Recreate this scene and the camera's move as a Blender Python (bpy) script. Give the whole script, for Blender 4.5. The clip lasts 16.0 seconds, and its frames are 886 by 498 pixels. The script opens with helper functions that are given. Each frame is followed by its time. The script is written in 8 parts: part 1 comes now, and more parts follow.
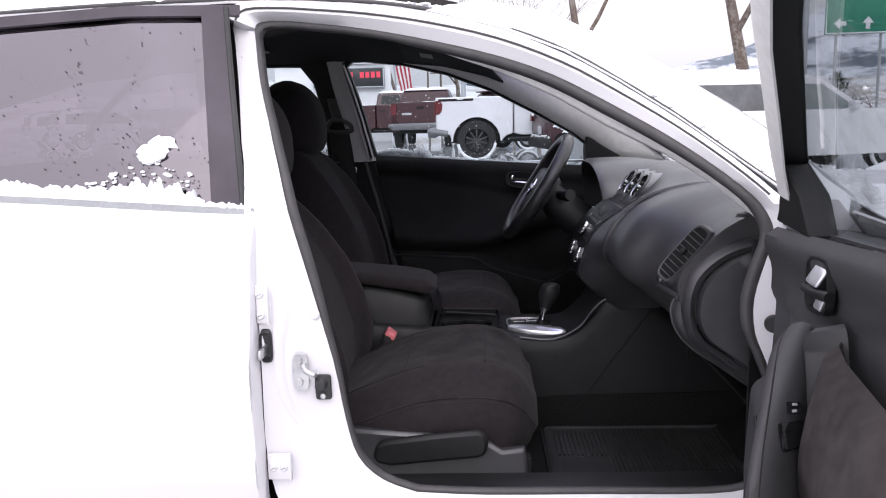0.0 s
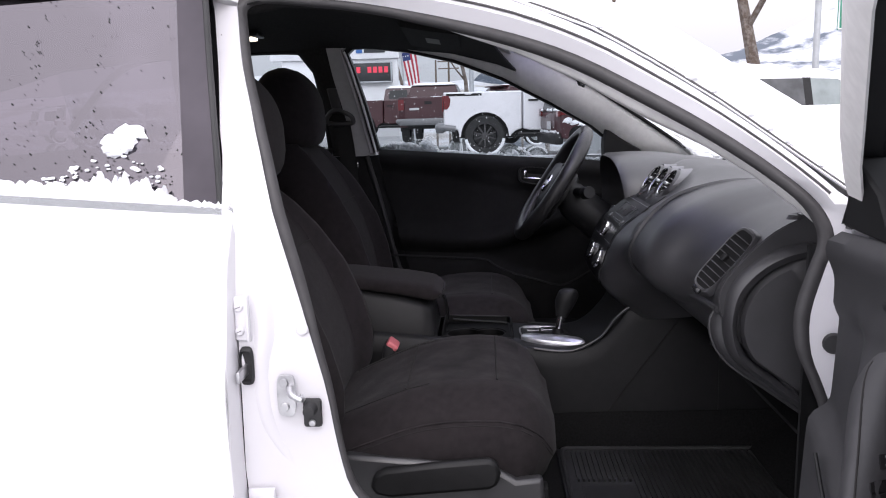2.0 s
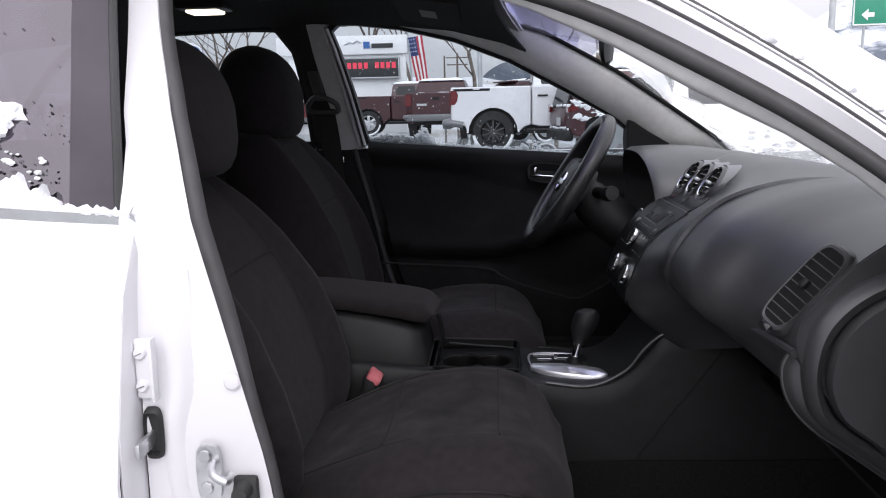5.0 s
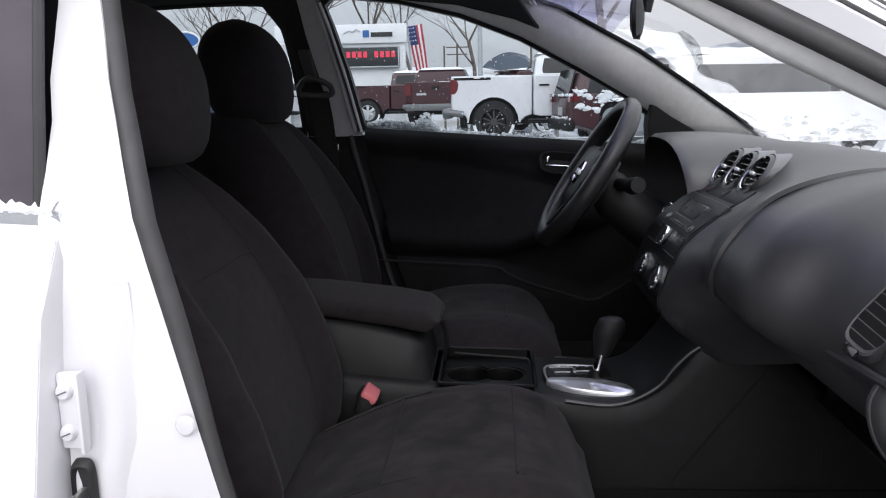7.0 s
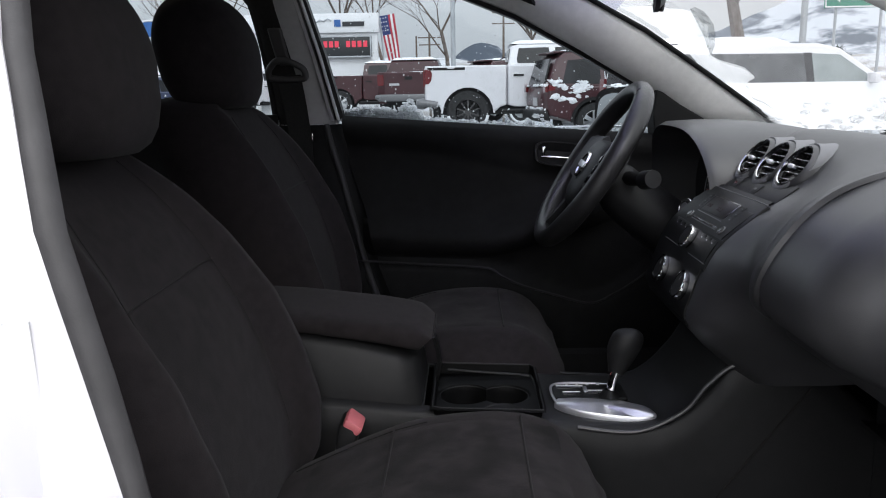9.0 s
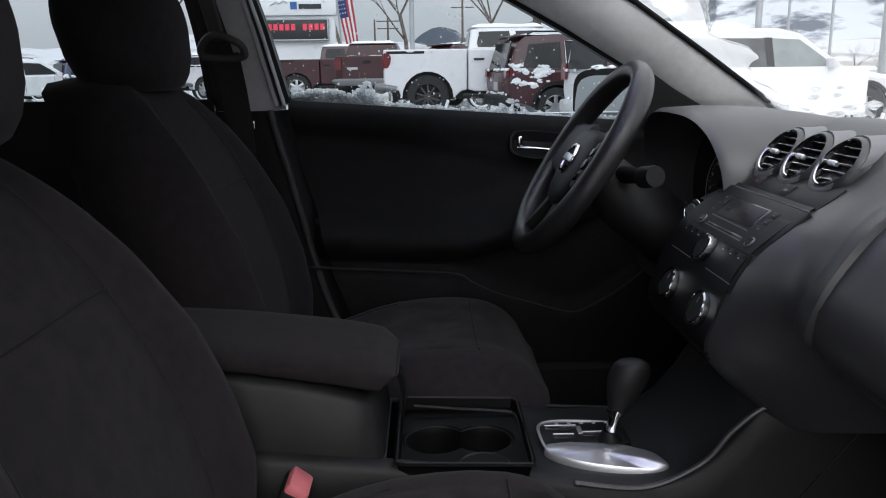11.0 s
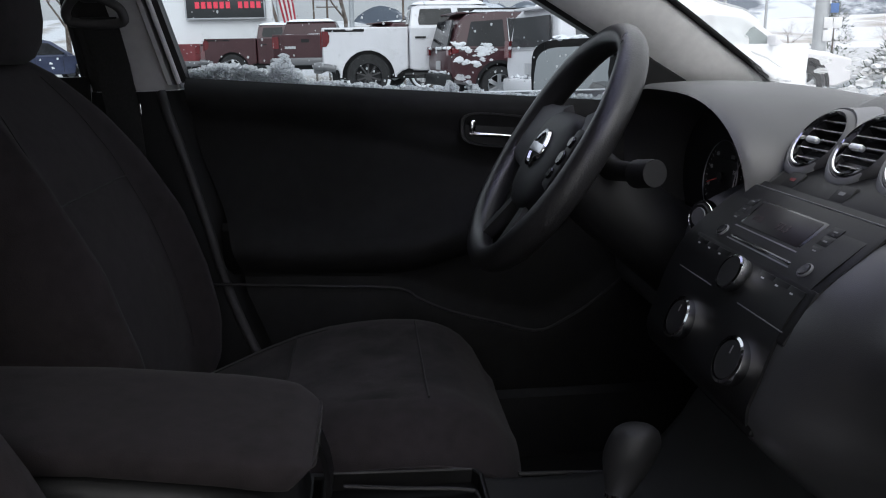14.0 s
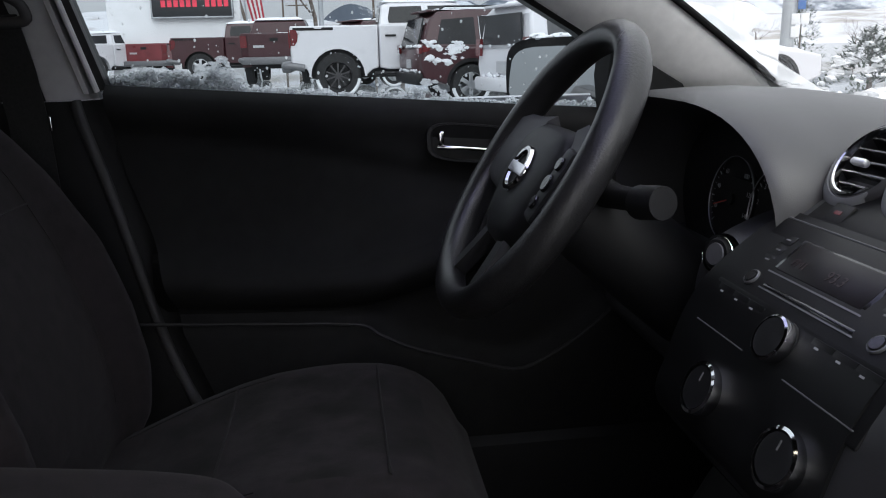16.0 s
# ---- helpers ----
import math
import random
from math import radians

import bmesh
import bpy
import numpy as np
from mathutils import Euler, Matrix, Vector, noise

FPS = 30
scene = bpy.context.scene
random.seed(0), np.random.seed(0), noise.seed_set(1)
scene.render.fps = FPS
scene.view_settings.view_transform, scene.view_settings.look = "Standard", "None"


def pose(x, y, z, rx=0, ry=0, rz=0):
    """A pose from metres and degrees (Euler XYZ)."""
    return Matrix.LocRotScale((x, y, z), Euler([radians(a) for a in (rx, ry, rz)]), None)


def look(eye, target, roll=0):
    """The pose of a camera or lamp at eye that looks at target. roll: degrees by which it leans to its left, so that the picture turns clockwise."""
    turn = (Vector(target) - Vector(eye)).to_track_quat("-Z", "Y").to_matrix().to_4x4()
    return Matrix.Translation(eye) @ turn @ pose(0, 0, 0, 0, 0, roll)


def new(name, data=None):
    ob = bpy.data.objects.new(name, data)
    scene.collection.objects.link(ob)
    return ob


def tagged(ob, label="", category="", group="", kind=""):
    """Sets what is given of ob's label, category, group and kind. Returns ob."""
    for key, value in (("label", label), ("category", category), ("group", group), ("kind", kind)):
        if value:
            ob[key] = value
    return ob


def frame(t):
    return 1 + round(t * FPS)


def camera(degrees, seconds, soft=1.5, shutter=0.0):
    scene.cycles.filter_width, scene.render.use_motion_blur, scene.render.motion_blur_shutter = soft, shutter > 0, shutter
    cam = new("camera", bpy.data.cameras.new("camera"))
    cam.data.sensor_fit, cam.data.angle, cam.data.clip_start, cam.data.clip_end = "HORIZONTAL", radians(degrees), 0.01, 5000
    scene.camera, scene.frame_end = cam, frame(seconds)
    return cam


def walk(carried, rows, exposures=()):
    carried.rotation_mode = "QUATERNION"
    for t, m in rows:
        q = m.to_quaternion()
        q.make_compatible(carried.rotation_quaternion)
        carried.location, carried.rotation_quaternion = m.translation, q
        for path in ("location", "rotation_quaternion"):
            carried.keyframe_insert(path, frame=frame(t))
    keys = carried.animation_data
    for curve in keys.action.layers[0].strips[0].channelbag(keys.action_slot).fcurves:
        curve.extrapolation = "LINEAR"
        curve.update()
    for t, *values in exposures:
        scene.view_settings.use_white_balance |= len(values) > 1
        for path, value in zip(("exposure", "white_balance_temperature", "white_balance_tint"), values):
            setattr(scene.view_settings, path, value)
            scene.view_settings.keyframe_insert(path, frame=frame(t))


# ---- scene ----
cam = camera(58.3, 16.0, 1.1)
EXPOSURES = [(0.0, 0.27, 6500, 18), (3.0, 0.13, 6500, 17), (7.0, 0.03, 6500, 12), (9.0, 0.05, 6500, 10), (11.0, -0.02, 6500, 10), (16.0, -0.02, 6500, 10)]
PATH = [
    (0, (0.195, 0.08, 1.138), (0.104, 2.051, 0.81), -1.6),
    (0.5, (0.195, 0.135, 1.136), (0.1, 2.105, 0.803), -1.6),
    (1, (0.197, 0.182, 1.134), (0.095, 2.151, 0.799), -1.6),
    (1.5, (0.193, 0.224, 1.131), (0.087, 2.192, 0.794), -1.6),
    (2, (0.187, 0.27, 1.123), (0.077, 2.238, 0.785), -1.5),
    (2.5, (0.187, 0.328, 1.118), (0.071, 2.296, 0.779), -1.5),
    (3, (0.187, 0.394, 1.114), (0.07, 2.362, 0.774), -1.4),
    (5.5, (0.2, 0.663, 1.086), (0.068, 2.628, 0.736), -1.3),
    (6, (0.192, 0.71, 1.078), (0.059, 2.674, 0.722), -1.3),
    (6.5, (0.185, 0.764, 1.079), (0.053, 2.727, 0.717), -1.1),
    (7, (0.174, 0.815, 1.077), (0.046, 2.776, 0.708), -1.1),
    (7.5, (0.163, 0.862, 1.068), (0.045, 2.824, 0.694), -1.0),
    (8, (0.152, 0.908, 1.065), (0.051, 2.869, 0.685), -0.9),
    (8.5, (0.138, 0.954, 1.068), (0.056, 2.915, 0.682), -1.0),
    (9, (0.129, 1.007, 1.063), (0.069, 2.967, 0.671), -1.0),
    (11.5, (0.116, 1.306, 1.051), (0.177, 3.256, 0.61), -0.9),
    (12, (0.12, 1.354, 1.042), (0.201, 3.301, 0.59), -1.0),
    (12.5, (0.124, 1.406, 1.04), (0.23, 3.349, 0.577), -0.9),
    (13, (0.126, 1.459, 1.038), (0.258, 3.399, 0.568), -0.9),
    (13.5, (0.127, 1.508, 1.038), (0.284, 3.444, 0.563), -0.9),
    (14, (0.135, 1.561, 1.04), (0.311, 3.495, 0.56), -1.0),
    (14.5, (0.146, 1.614, 1.042), (0.341, 3.546, 0.561), -1.1),
    (15, (0.152, 1.664, 1.041), (0.362, 3.593, 0.559), -1.4),
    (15.5, (0.158, 1.707, 1.041), (0.385, 3.634, 0.557), -1.2),
    (16, (0.166, 1.748, 1.045), (0.407, 3.673, 0.559), -1.3),
]
walk(cam, [(t, look(eye, target, roll)) for t, eye, target, roll in PATH], EXPOSURES)

# ---- light: a bright overcast winter sky ----
world = bpy.data.worlds.new("overcast_sky")
scene.world = world
world.use_nodes = True
wn, wl = world.node_tree.nodes, world.node_tree.links
wn.clear()
sky = wn.new("ShaderNodeTexSky")
sky.sky_type = "NISHITA"
sky.sun_disc = False
sky.sun_elevation, sky.sun_rotation = radians(38), radians(172)
sky.air_density, sky.dust_density, sky.ozone_density = 1.0, 6.0, 1.0
pale = wn.new("ShaderNodeHueSaturation")
pale.inputs["Saturation"].default_value = 0.12
veil = wn.new("ShaderNodeMixRGB")
veil.inputs[0].default_value = 0.72
veil.inputs[2].default_value = (8.2, 8.4, 8.9, 1)
where = wn.new("ShaderNodeTexCoord")
split = wn.new("ShaderNodeSeparateXYZ")
vault = wn.new("ShaderNodeMapRange")
vault.inputs["To Min"].default_value, vault.inputs["To Max"].default_value = 0.74, 2.0
lift_sky = wn.new("ShaderNodeVectorMath")
lift_sky.operation = "SCALE"
back = wn.new("ShaderNodeBackground")
back.inputs["Strength"].default_value = 0.155
wo = wn.new("ShaderNodeOutputWorld")
wl.new(sky.outputs[0], pale.inputs["Color"])
wl.new(pale.outputs[0], veil.inputs[1])
wl.new(where.outputs["Generated"], split.inputs[0])
wl.new(split.outputs["Z"], vault.inputs["Value"])
wl.new(veil.outputs[0], lift_sky.inputs[0])
wl.new(vault.outputs[0], lift_sky.inputs["Scale"])
wl.new(lift_sky.outputs[0], back.inputs["Color"])
wl.new(back.outputs[0], wo.inputs[0])

sun = new("sun", bpy.data.lights.new("sun", "SUN"))
sun.data.energy, sun.data.angle, sun.data.color = 0.35, radians(60), (1.0, 0.97, 0.93)
sun.matrix_world = look((5, -20, 17), (2, 2, 0))


# ---- materials ----
def material(name, color, rough=0.5, metal=0.0, spec=0.5, coat=0.0, sheen=0.0, vary=0.0, vary_scale=6.0, tint=None,
             bump=0.0, bump_scale=200.0, stain=0.0, stain_scale=2.0, emit=None, power=0.0):
    """A node material: a base colour, varied at two scales, with fine relief."""
    m = bpy.data.materials.new(name)
    m.use_nodes = True
    n, l = m.node_tree.nodes, m.node_tree.links
    b = n["Principled BSDF"]
    b.inputs["Base Color"].default_value = (*color, 1)
    b.inputs["Roughness"].default_value = rough
    b.inputs["Metallic"].default_value = metal
    b.inputs["Specular IOR Level"].default_value = spec
    b.inputs["Coat Weight"].default_value = coat
    b.inputs["Coat Roughness"].default_value = 0.06
    b.inputs["Sheen Weight"].default_value = sheen
    b.inputs["Sheen Roughness"].default_value = 0.5
    co = n.new("ShaderNodeTexCoord")
    if vary or stain:
        a = n.new("ShaderNodeTexNoise")
        a.inputs["Scale"].default_value = vary_scale
        a.inputs["Detail"].default_value = 8
        c = n.new("ShaderNodeTexNoise")
        c.inputs["Scale"].default_value = stain_scale
        c.inputs["Detail"].default_value = 4
        l.new(co.outputs["Object"], a.inputs["Vector"])
        l.new(co.outputs["Object"], c.inputs["Vector"])
        r1 = n.new("ShaderNodeMapRange")
        r1.inputs["From Min"].default_value, r1.inputs["From Max"].default_value = 0.3, 0.7
        r1.inputs["To Min"].default_value, r1.inputs["To Max"].default_value = 1 - vary, 1 + vary
        l.new(a.outputs["Fac"], r1.inputs["Value"])
        r2 = n.new("ShaderNodeMapRange")
        r2.inputs["From Min"].default_value, r2.inputs["From Max"].default_value = 0.42, 0.68
        r2.inputs["To Max"].default_value = stain
        l.new(c.outputs["Fac"], r2.inputs["Value"])
        mul = n.new("ShaderNodeVectorMath")
        mul.operation = "SCALE"
        mul.inputs[0].default_value = color
        l.new(r1.outputs[0], mul.inputs["Scale"])
        mix = n.new("ShaderNodeMixRGB")
        mix.inputs[2].default_value = (*(tint or [min(1, k * 1.8 + 0.01) for k in color]), 1)
        l.new(r2.outputs[0], mix.inputs[0])
        l.new(mul.outputs[0], mix.inputs[1])
        l.new(mix.outputs[0], b.inputs["Base Color"])
        r3 = n.new("ShaderNodeMapRange")
        r3.inputs["To Min"].default_value, r3.inputs["To Max"].default_value = rough - 0.08, min(1, rough + 0.08)
        l.new(c.outputs["Fac"], r3.inputs["Value"])
        l.new(r3.outputs[0], b.inputs["Roughness"])
    if bump:
        t = n.new("ShaderNodeTexNoise")
        t.inputs["Scale"].default_value = bump_scale
        t.inputs["Detail"].default_value = 3
        l.new(co.outputs["Object"], t.inputs["Vector"])
        u = n.new("ShaderNodeBump")
        u.inputs["Strength"].default_value = bump
        u.inputs["Distance"].default_value = 0.4 / bump_scale
        l.new(t.outputs["Fac"], u.inputs["Height"])
        l.new(u.outputs[0], b.inputs["Normal"])
    if emit:
        b.inputs["Emission Color"].default_value = (*emit, 1)
        b.inputs["Emission Strength"].default_value = power
    return m


def pane_material(name, color, gloss=1.0, dirt=0.0, dirt_color=(0.8, 0.8, 0.82), dirt_scale=30.0, film=0.0, shine_color=(0.8, 0.8, 0.8)):
    """Thin glass: clear and tinted straight on, mirror-like at a slant, with dried drops and film."""
    m = bpy.data.materials.new(name)
    m.use_nodes = True
    n, l = m.node_tree.nodes, m.node_tree.links
    n.clear()
    out = n.new("ShaderNodeOutputMaterial")
    clear = n.new("ShaderNodeBsdfTransparent")
    clear.inputs[0].default_value = (*color, 1)
    shine = n.new("ShaderNodeBsdfGlossy")
    shine.inputs["Roughness"].default_value = 0.02
    shine.inputs["Color"].default_value = (*shine_color, 1)
    slant = n.new("ShaderNodeLayerWeight")
    slant.inputs["Blend"].default_value = 0.5
    power = n.new("ShaderNodeMath")
    power.operation = "POWER"
    power.inputs[1].default_value = 4.0
    l.new(slant.outputs["Facing"], power.inputs[0])
    k = n.new("ShaderNodeMath")
    k.operation = "MULTIPLY_ADD"
    k.inputs[1].default_value, k.inputs[2].default_value = 0.9, 0.055 * gloss
    l.new(power.outputs[0], k.inputs[0])
    mix = n.new("ShaderNodeMixShader")
    l.new(k.outputs[0], mix.inputs[0])
    l.new(clear.outputs[0], mix.inputs[1])
    l.new(shine.outputs[0], mix.inputs[2])
    last = mix
    if dirt:
        co = n.new("ShaderNodeTexCoord")
        t = n.new("ShaderNodeTexNoise")
        t.inputs["Scale"].default_value = dirt_scale
        t.inputs["Detail"].default_value = 6
        l.new(co.outputs["Object"], t.inputs["Vector"])
        r = n.new("ShaderNodeMapRange")
        r.inputs["From Min"].default_value, r.inputs["From Max"].default_value = 0.5, 0.75
        r.inputs["To Max"].default_value = dirt
        l.new(t.outputs["Fac"], r.inputs["Value"])
        d = n.new("ShaderNodeBsdfDiffuse")
        d.inputs[0].default_value = (*dirt_color, 1)
        mix2 = n.new("ShaderNodeMixShader")
        l.new(r.outputs[0], mix2.inputs[0])
        l.new(mix.outputs[0], mix2.inputs[1])
        l.new(d.outputs[0], mix2.inputs[2])
        last = mix2
    if film:
        co = n.new("ShaderNodeTexCoord")
        t = n.new("ShaderNodeTexNoise")
        t.inputs["Scale"].default_value, t.inputs["Detail"].default_value, t.inputs["Roughness"].default_value = 3.0, 9, 0.6
        l.new(co.outputs["Object"], t.inputs["Vector"])
        r = n.new("ShaderNodeMapRange")
        r.inputs["From Min"].default_value, r.inputs["From Max"].default_value = 0.58, 0.70
        r.inputs["To Min"].default_value, r.inputs["To Max"].default_value = film, 0.75
        l.new(t.outputs["Fac"], r.inputs["Value"])
        wet = n.new("ShaderNodeBsdfTranslucent")
        wet.inputs[0].default_value = (0.85, 0.87, 0.90, 1)
        mix3 = n.new("ShaderNodeMixShader")
        l.new(r.outputs[0], mix3.inputs[0])
        l.new(last.outputs[0], mix3.inputs[1])
        l.new(wet.outputs[0], mix3.inputs[2])
        last = mix3
    l.new(last.outputs[0], out.inputs[0])
    return m


def snow_film(name):
    """A thin layer of wet snow: white on top, letting daylight through."""
    m = bpy.data.materials.new(name)
    m.use_nodes = True
    n, l = m.node_tree.nodes, m.node_tree.links
    n.clear()
    out, mix = n.new("ShaderNodeOutputMaterial"), n.new("ShaderNodeMixShader")
    a, b = n.new("ShaderNodeBsdfDiffuse"), n.new("ShaderNodeBsdfTranslucent")
    co, t, r = n.new("ShaderNodeTexCoord"), n.new("ShaderNodeTexNoise"), n.new("ShaderNodeValToRGB")
    t.inputs["Scale"].default_value, t.inputs["Detail"].default_value = 40, 6
    r.color_ramp.elements[0].color, r.color_ramp.elements[1].color = (0.95, 0.955, 0.965, 1), (0.99, 0.99, 0.99, 1)
    l.new(co.outputs["Object"], t.inputs["Vector"])
    l.new(t.outputs["Fac"], r.inputs["Fac"])
    l.new(r.outputs[0], a.inputs[0])
    l.new(r.outputs[0], b.inputs[0])
    mix.inputs[0].default_value = 0.95
    thin, clear = n.new("ShaderNodeMixShader"), n.new("ShaderNodeBsdfTransparent")
    thin.inputs[0].default_value = 0.40
    l.new(a.outputs[0], mix.inputs[1])
    l.new(b.outputs[0], mix.inputs[2])
    l.new(mix.outputs[0], thin.inputs[1])
    l.new(clear.outputs[0], thin.inputs[2])
    l.new(thin.outputs[0], out.inputs[0])
    return m


WHITE = material("white_paint", (0.71, 0.70, 0.73), 0.3, coat=0.6, vary=0.02, stain=0.12, stain_scale=1.5, tint=(0.64, 0.635, 0.65))
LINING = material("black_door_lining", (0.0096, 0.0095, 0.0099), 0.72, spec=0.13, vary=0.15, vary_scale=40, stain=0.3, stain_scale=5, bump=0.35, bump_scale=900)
SOOT = material("black_plastic", (0.0095, 0.0095, 0.0102), 0.52, spec=0.32, vary=0.15, vary_scale=40, stain=0.35, stain_scale=5, bump=0.35, bump_scale=900)
DASH = material("charcoal_dash", (0.0345, 0.0338, 0.0364), 0.39, spec=0.78, vary=0.1, vary_scale=30, stain=0.25, stain_scale=4, bump=0.4, bump_scale=1100)
CUP_BLACK = material("cup_tray_black", (0.0032, 0.0032, 0.0034), 0.5, spec=0.10, vary=0.15, vary_scale=40, stain=0.3, stain_scale=9)
STACK_BLACK = material("satin_black_stack", (0.0055, 0.0055, 0.0060), 0.42, spec=0.24, vary=0.15, vary_scale=40, stain=0.3, stain_scale=6, bump=0.25, bump_scale=1200)
PIANO = material("gloss_black", (0.012, 0.012, 0.013), 0.18, coat=0.4, vary=0.1, stain=0.3, stain_scale=9)
CLOTH = material("seat_cloth", (0.0228, 0.0197, 0.0209), 0.95, spec=0.06, sheen=0.05, vary=0.18, vary_scale=55, stain=0.55, stain_scale=14,
                 tint=(0.0275, 0.0235, 0.0248), bump=0.5, bump_scale=700)
CLOTH2 = material("seat_cloth_insert", (0.0285, 0.0250, 0.0262), 0.95, spec=0.06, sheen=0.05, vary=0.25, vary_scale=38, stain=1.0, stain_scale=11,
                  tint=(0.0125, 0.0113, 0.0118), bump=0.6, bump_scale=500)
CLOTH3 = material("seat_cloth_back", (0.0240, 0.0208, 0.0220), 0.95, spec=0.06, sheen=0.05, vary=0.18, vary_scale=45, stain=0.5, stain_scale=9,
                  tint=(0.0175, 0.0155, 0.0163), bump=0.6, bump_scale=500)
SEAM = material("seat_seam", (0.012, 0.0105, 0.0105), 0.9, vary=0.2, vary_scale=200)
LEATHER = material("black_leather", (0.016, 0.0155, 0.016), 0.31, vary=0.2, vary_scale=60, stain=0.3, stain_scale=12, bump=0.5, bump_scale=420)
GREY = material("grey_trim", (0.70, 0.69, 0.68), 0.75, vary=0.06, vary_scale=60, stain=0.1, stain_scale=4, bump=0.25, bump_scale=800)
# darker copy of the light grey trim, with the far pillar's shade in its colour
SHADEGREY = material("shaded_grey_trim", (0.36, 0.355, 0.355), 0.75, vary=0.06, vary_scale=60, stain=0.15, stain_scale=4, bump=0.25, bump_scale=800)
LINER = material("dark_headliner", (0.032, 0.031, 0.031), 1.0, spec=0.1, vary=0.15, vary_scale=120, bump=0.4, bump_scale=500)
CARPET = material("black_carpet", (0.017, 0.017, 0.0172), 1.0, spec=0.03, vary=0.25, vary_scale=220, bump=0.4, bump_scale=300)
RUBBER = material("black_rubber", (0.022, 0.022, 0.023), 0.62, vary=0.2, vary_scale=30, stain=0.5, stain_scale=6, bump=0.3, bump_scale=400)
SEAL = material("weatherstrip", (0.050, 0.048, 0.050), 0.55, vary=0.15, vary_scale=40, bump=0.3, bump_scale=500)
CHROME = material("chrome", (0.85, 0.85, 0.86), 0.08, metal=1.0, vary=0.04, vary_scale=20, stain=0.1, stain_scale=8)
SILVER = material("silver_plastic", (0.42, 0.42, 0.44), 0.33, metal=0.7, vary=0.05, vary_scale=50, stain=0.1, stain_scale=20)
SATIN = material("satin_silver_plate", (0.84, 0.84, 0.88), 0.36, metal=0.85, vary=0.05, vary_scale=60, bump=0.1, bump_scale=600)
PINK = material("red_plastic", (0.70, 0.19, 0.21), 0.45, vary=0.06, vary_scale=30)
WEB = material("belt_webbing", (0.016, 0.016, 0.016), 0.9, vary=0.3, vary_scale=260, bump=0.6, bump_scale=600)
STEEL = material("zinc_steel", (0.55, 0.55, 0.57), 0.35, metal=0.9, vary=0.15, vary_scale=40, stain=0.3, stain_scale=20)
SCREEN = material("dark_screen", (0.010, 0.008, 0.009), 0.38, spec=0.3, vary=0.1, stain=0.2, stain_scale=20)
DIM = material("dim_legend", (0.16, 0.16, 0.165), 0.6)
MARK = material("pale_marking", (0.45, 0.45, 0.46), 0.6)
RED_MARK = material("red_needle", (0.7, 0.06, 0.04), 0.5)
SNOW = material("snow", (0.86, 0.87, 0.90), 0.85, spec=0.2, vary=0.05, vary_scale=20, stain=0.25, stain_scale=3, tint=(0.70, 0.72, 0.76),
                bump=0.6, bump_scale=60)
SLUSH = material("trodden_snow", (0.78, 0.79, 0.81), 0.7, vary=0.2, vary_scale=1.2, stain=0.75, stain_scale=0.35, tint=(0.30, 0.30, 0.32),
                 bump=0.8, bump_scale=9)
GLASS = pane_material("side_glass", (0.62, 0.68, 0.71), 1.0, dirt=0.03, dirt_scale=60)
SHIELD = pane_material("windscreen_glass", (0.90, 0.92, 0.92), 0.8, film=0.06)
# wet streaks are real; the dark tint stands in for the cabin's reflection
WETGLASS = pane_material("wet_door_glass", (0.40, 0.43, 0.45), 1.5, dirt=0.22, dirt_color=(0.40, 0.41, 0.43), dirt_scale=22, film=0.0)
TINT = pane_material("privacy_glass", (0.055, 0.046, 0.060), 3.6, dirt=0.14, dirt_color=(0.52, 0.47, 0.57), dirt_scale=3, shine_color=(0.80, 0.74, 0.80))
CARGLASS = material("car_window", (0.012, 0.013, 0.015), 0.10, spec=0.22, vary=0.2, stain=0.25, stain_scale=2, tint=(0.05, 0.05, 0.06))
MAROON = material("maroon_paint", (0.046, 0.010, 0.014), 0.35, coat=0.3, vary=0.08, stain=0.35, stain_scale=2.5, tint=(0.075, 0.028, 0.032))
REDP = material("red_paint", (0.15, 0.018, 0.022), 0.3, coat=0.6, vary=0.08, stain=0.3, stain_scale=2.5)
NAVY = material("navy_paint", (0.035, 0.045, 0.09), 0.35, coat=0.5, vary=0.1, stain=0.3, stain_scale=2.5)
SILVERP = material("silver_paint", (0.66, 0.68, 0.71), 0.32, metal=0.3, coat=0.5, vary=0.05, stain=0.3, stain_scale=2)
TYRE = material("tyre", (0.022, 0.022, 0.023), 0.85, vary=0.3, vary_scale=15, bump=0.6, bump_scale=40)
RIM = material("alloy_rim", (0.55, 0.56, 0.58), 0.3, metal=0.8, vary=0.1, vary_scale=10)
BLACKRIM = material("black_rim", (0.03, 0.03, 0.032), 0.3, metal=0.4)
DULLSILVER = material("dark_silver_plastic", (0.17, 0.17, 0.178), 0.42, metal=0.4, vary=0.06, vary_scale=50, bump=0.15, bump_scale=900)
POST = material("window_post_black", (0.062, 0.055, 0.065), 0.6, spec=0.2, vary=0.1, stain=0.3, stain_scale=6)
LAMPRED = material("tail_lamp", (0.13, 0.010, 0.013), 0.15, coat=0.5, vary=0.1, vary_scale=20)
BARK = material("bark", (0.10, 0.075, 0.06), 0.9, vary=0.4, vary_scale=14, stain=0.5, stain_scale=5, tint=(0.3, 0.28, 0.27), bump=1.0, bump_scale=30)
POLE = material("galvanised_pole", (0.42, 0.44, 0.46), 0.5, metal=0.3, vary=0.1, vary_scale=4)
WOODP = material("utility_pole_wood", (0.13, 0.10, 0.08), 0.9, vary=0.3, vary_scale=8)
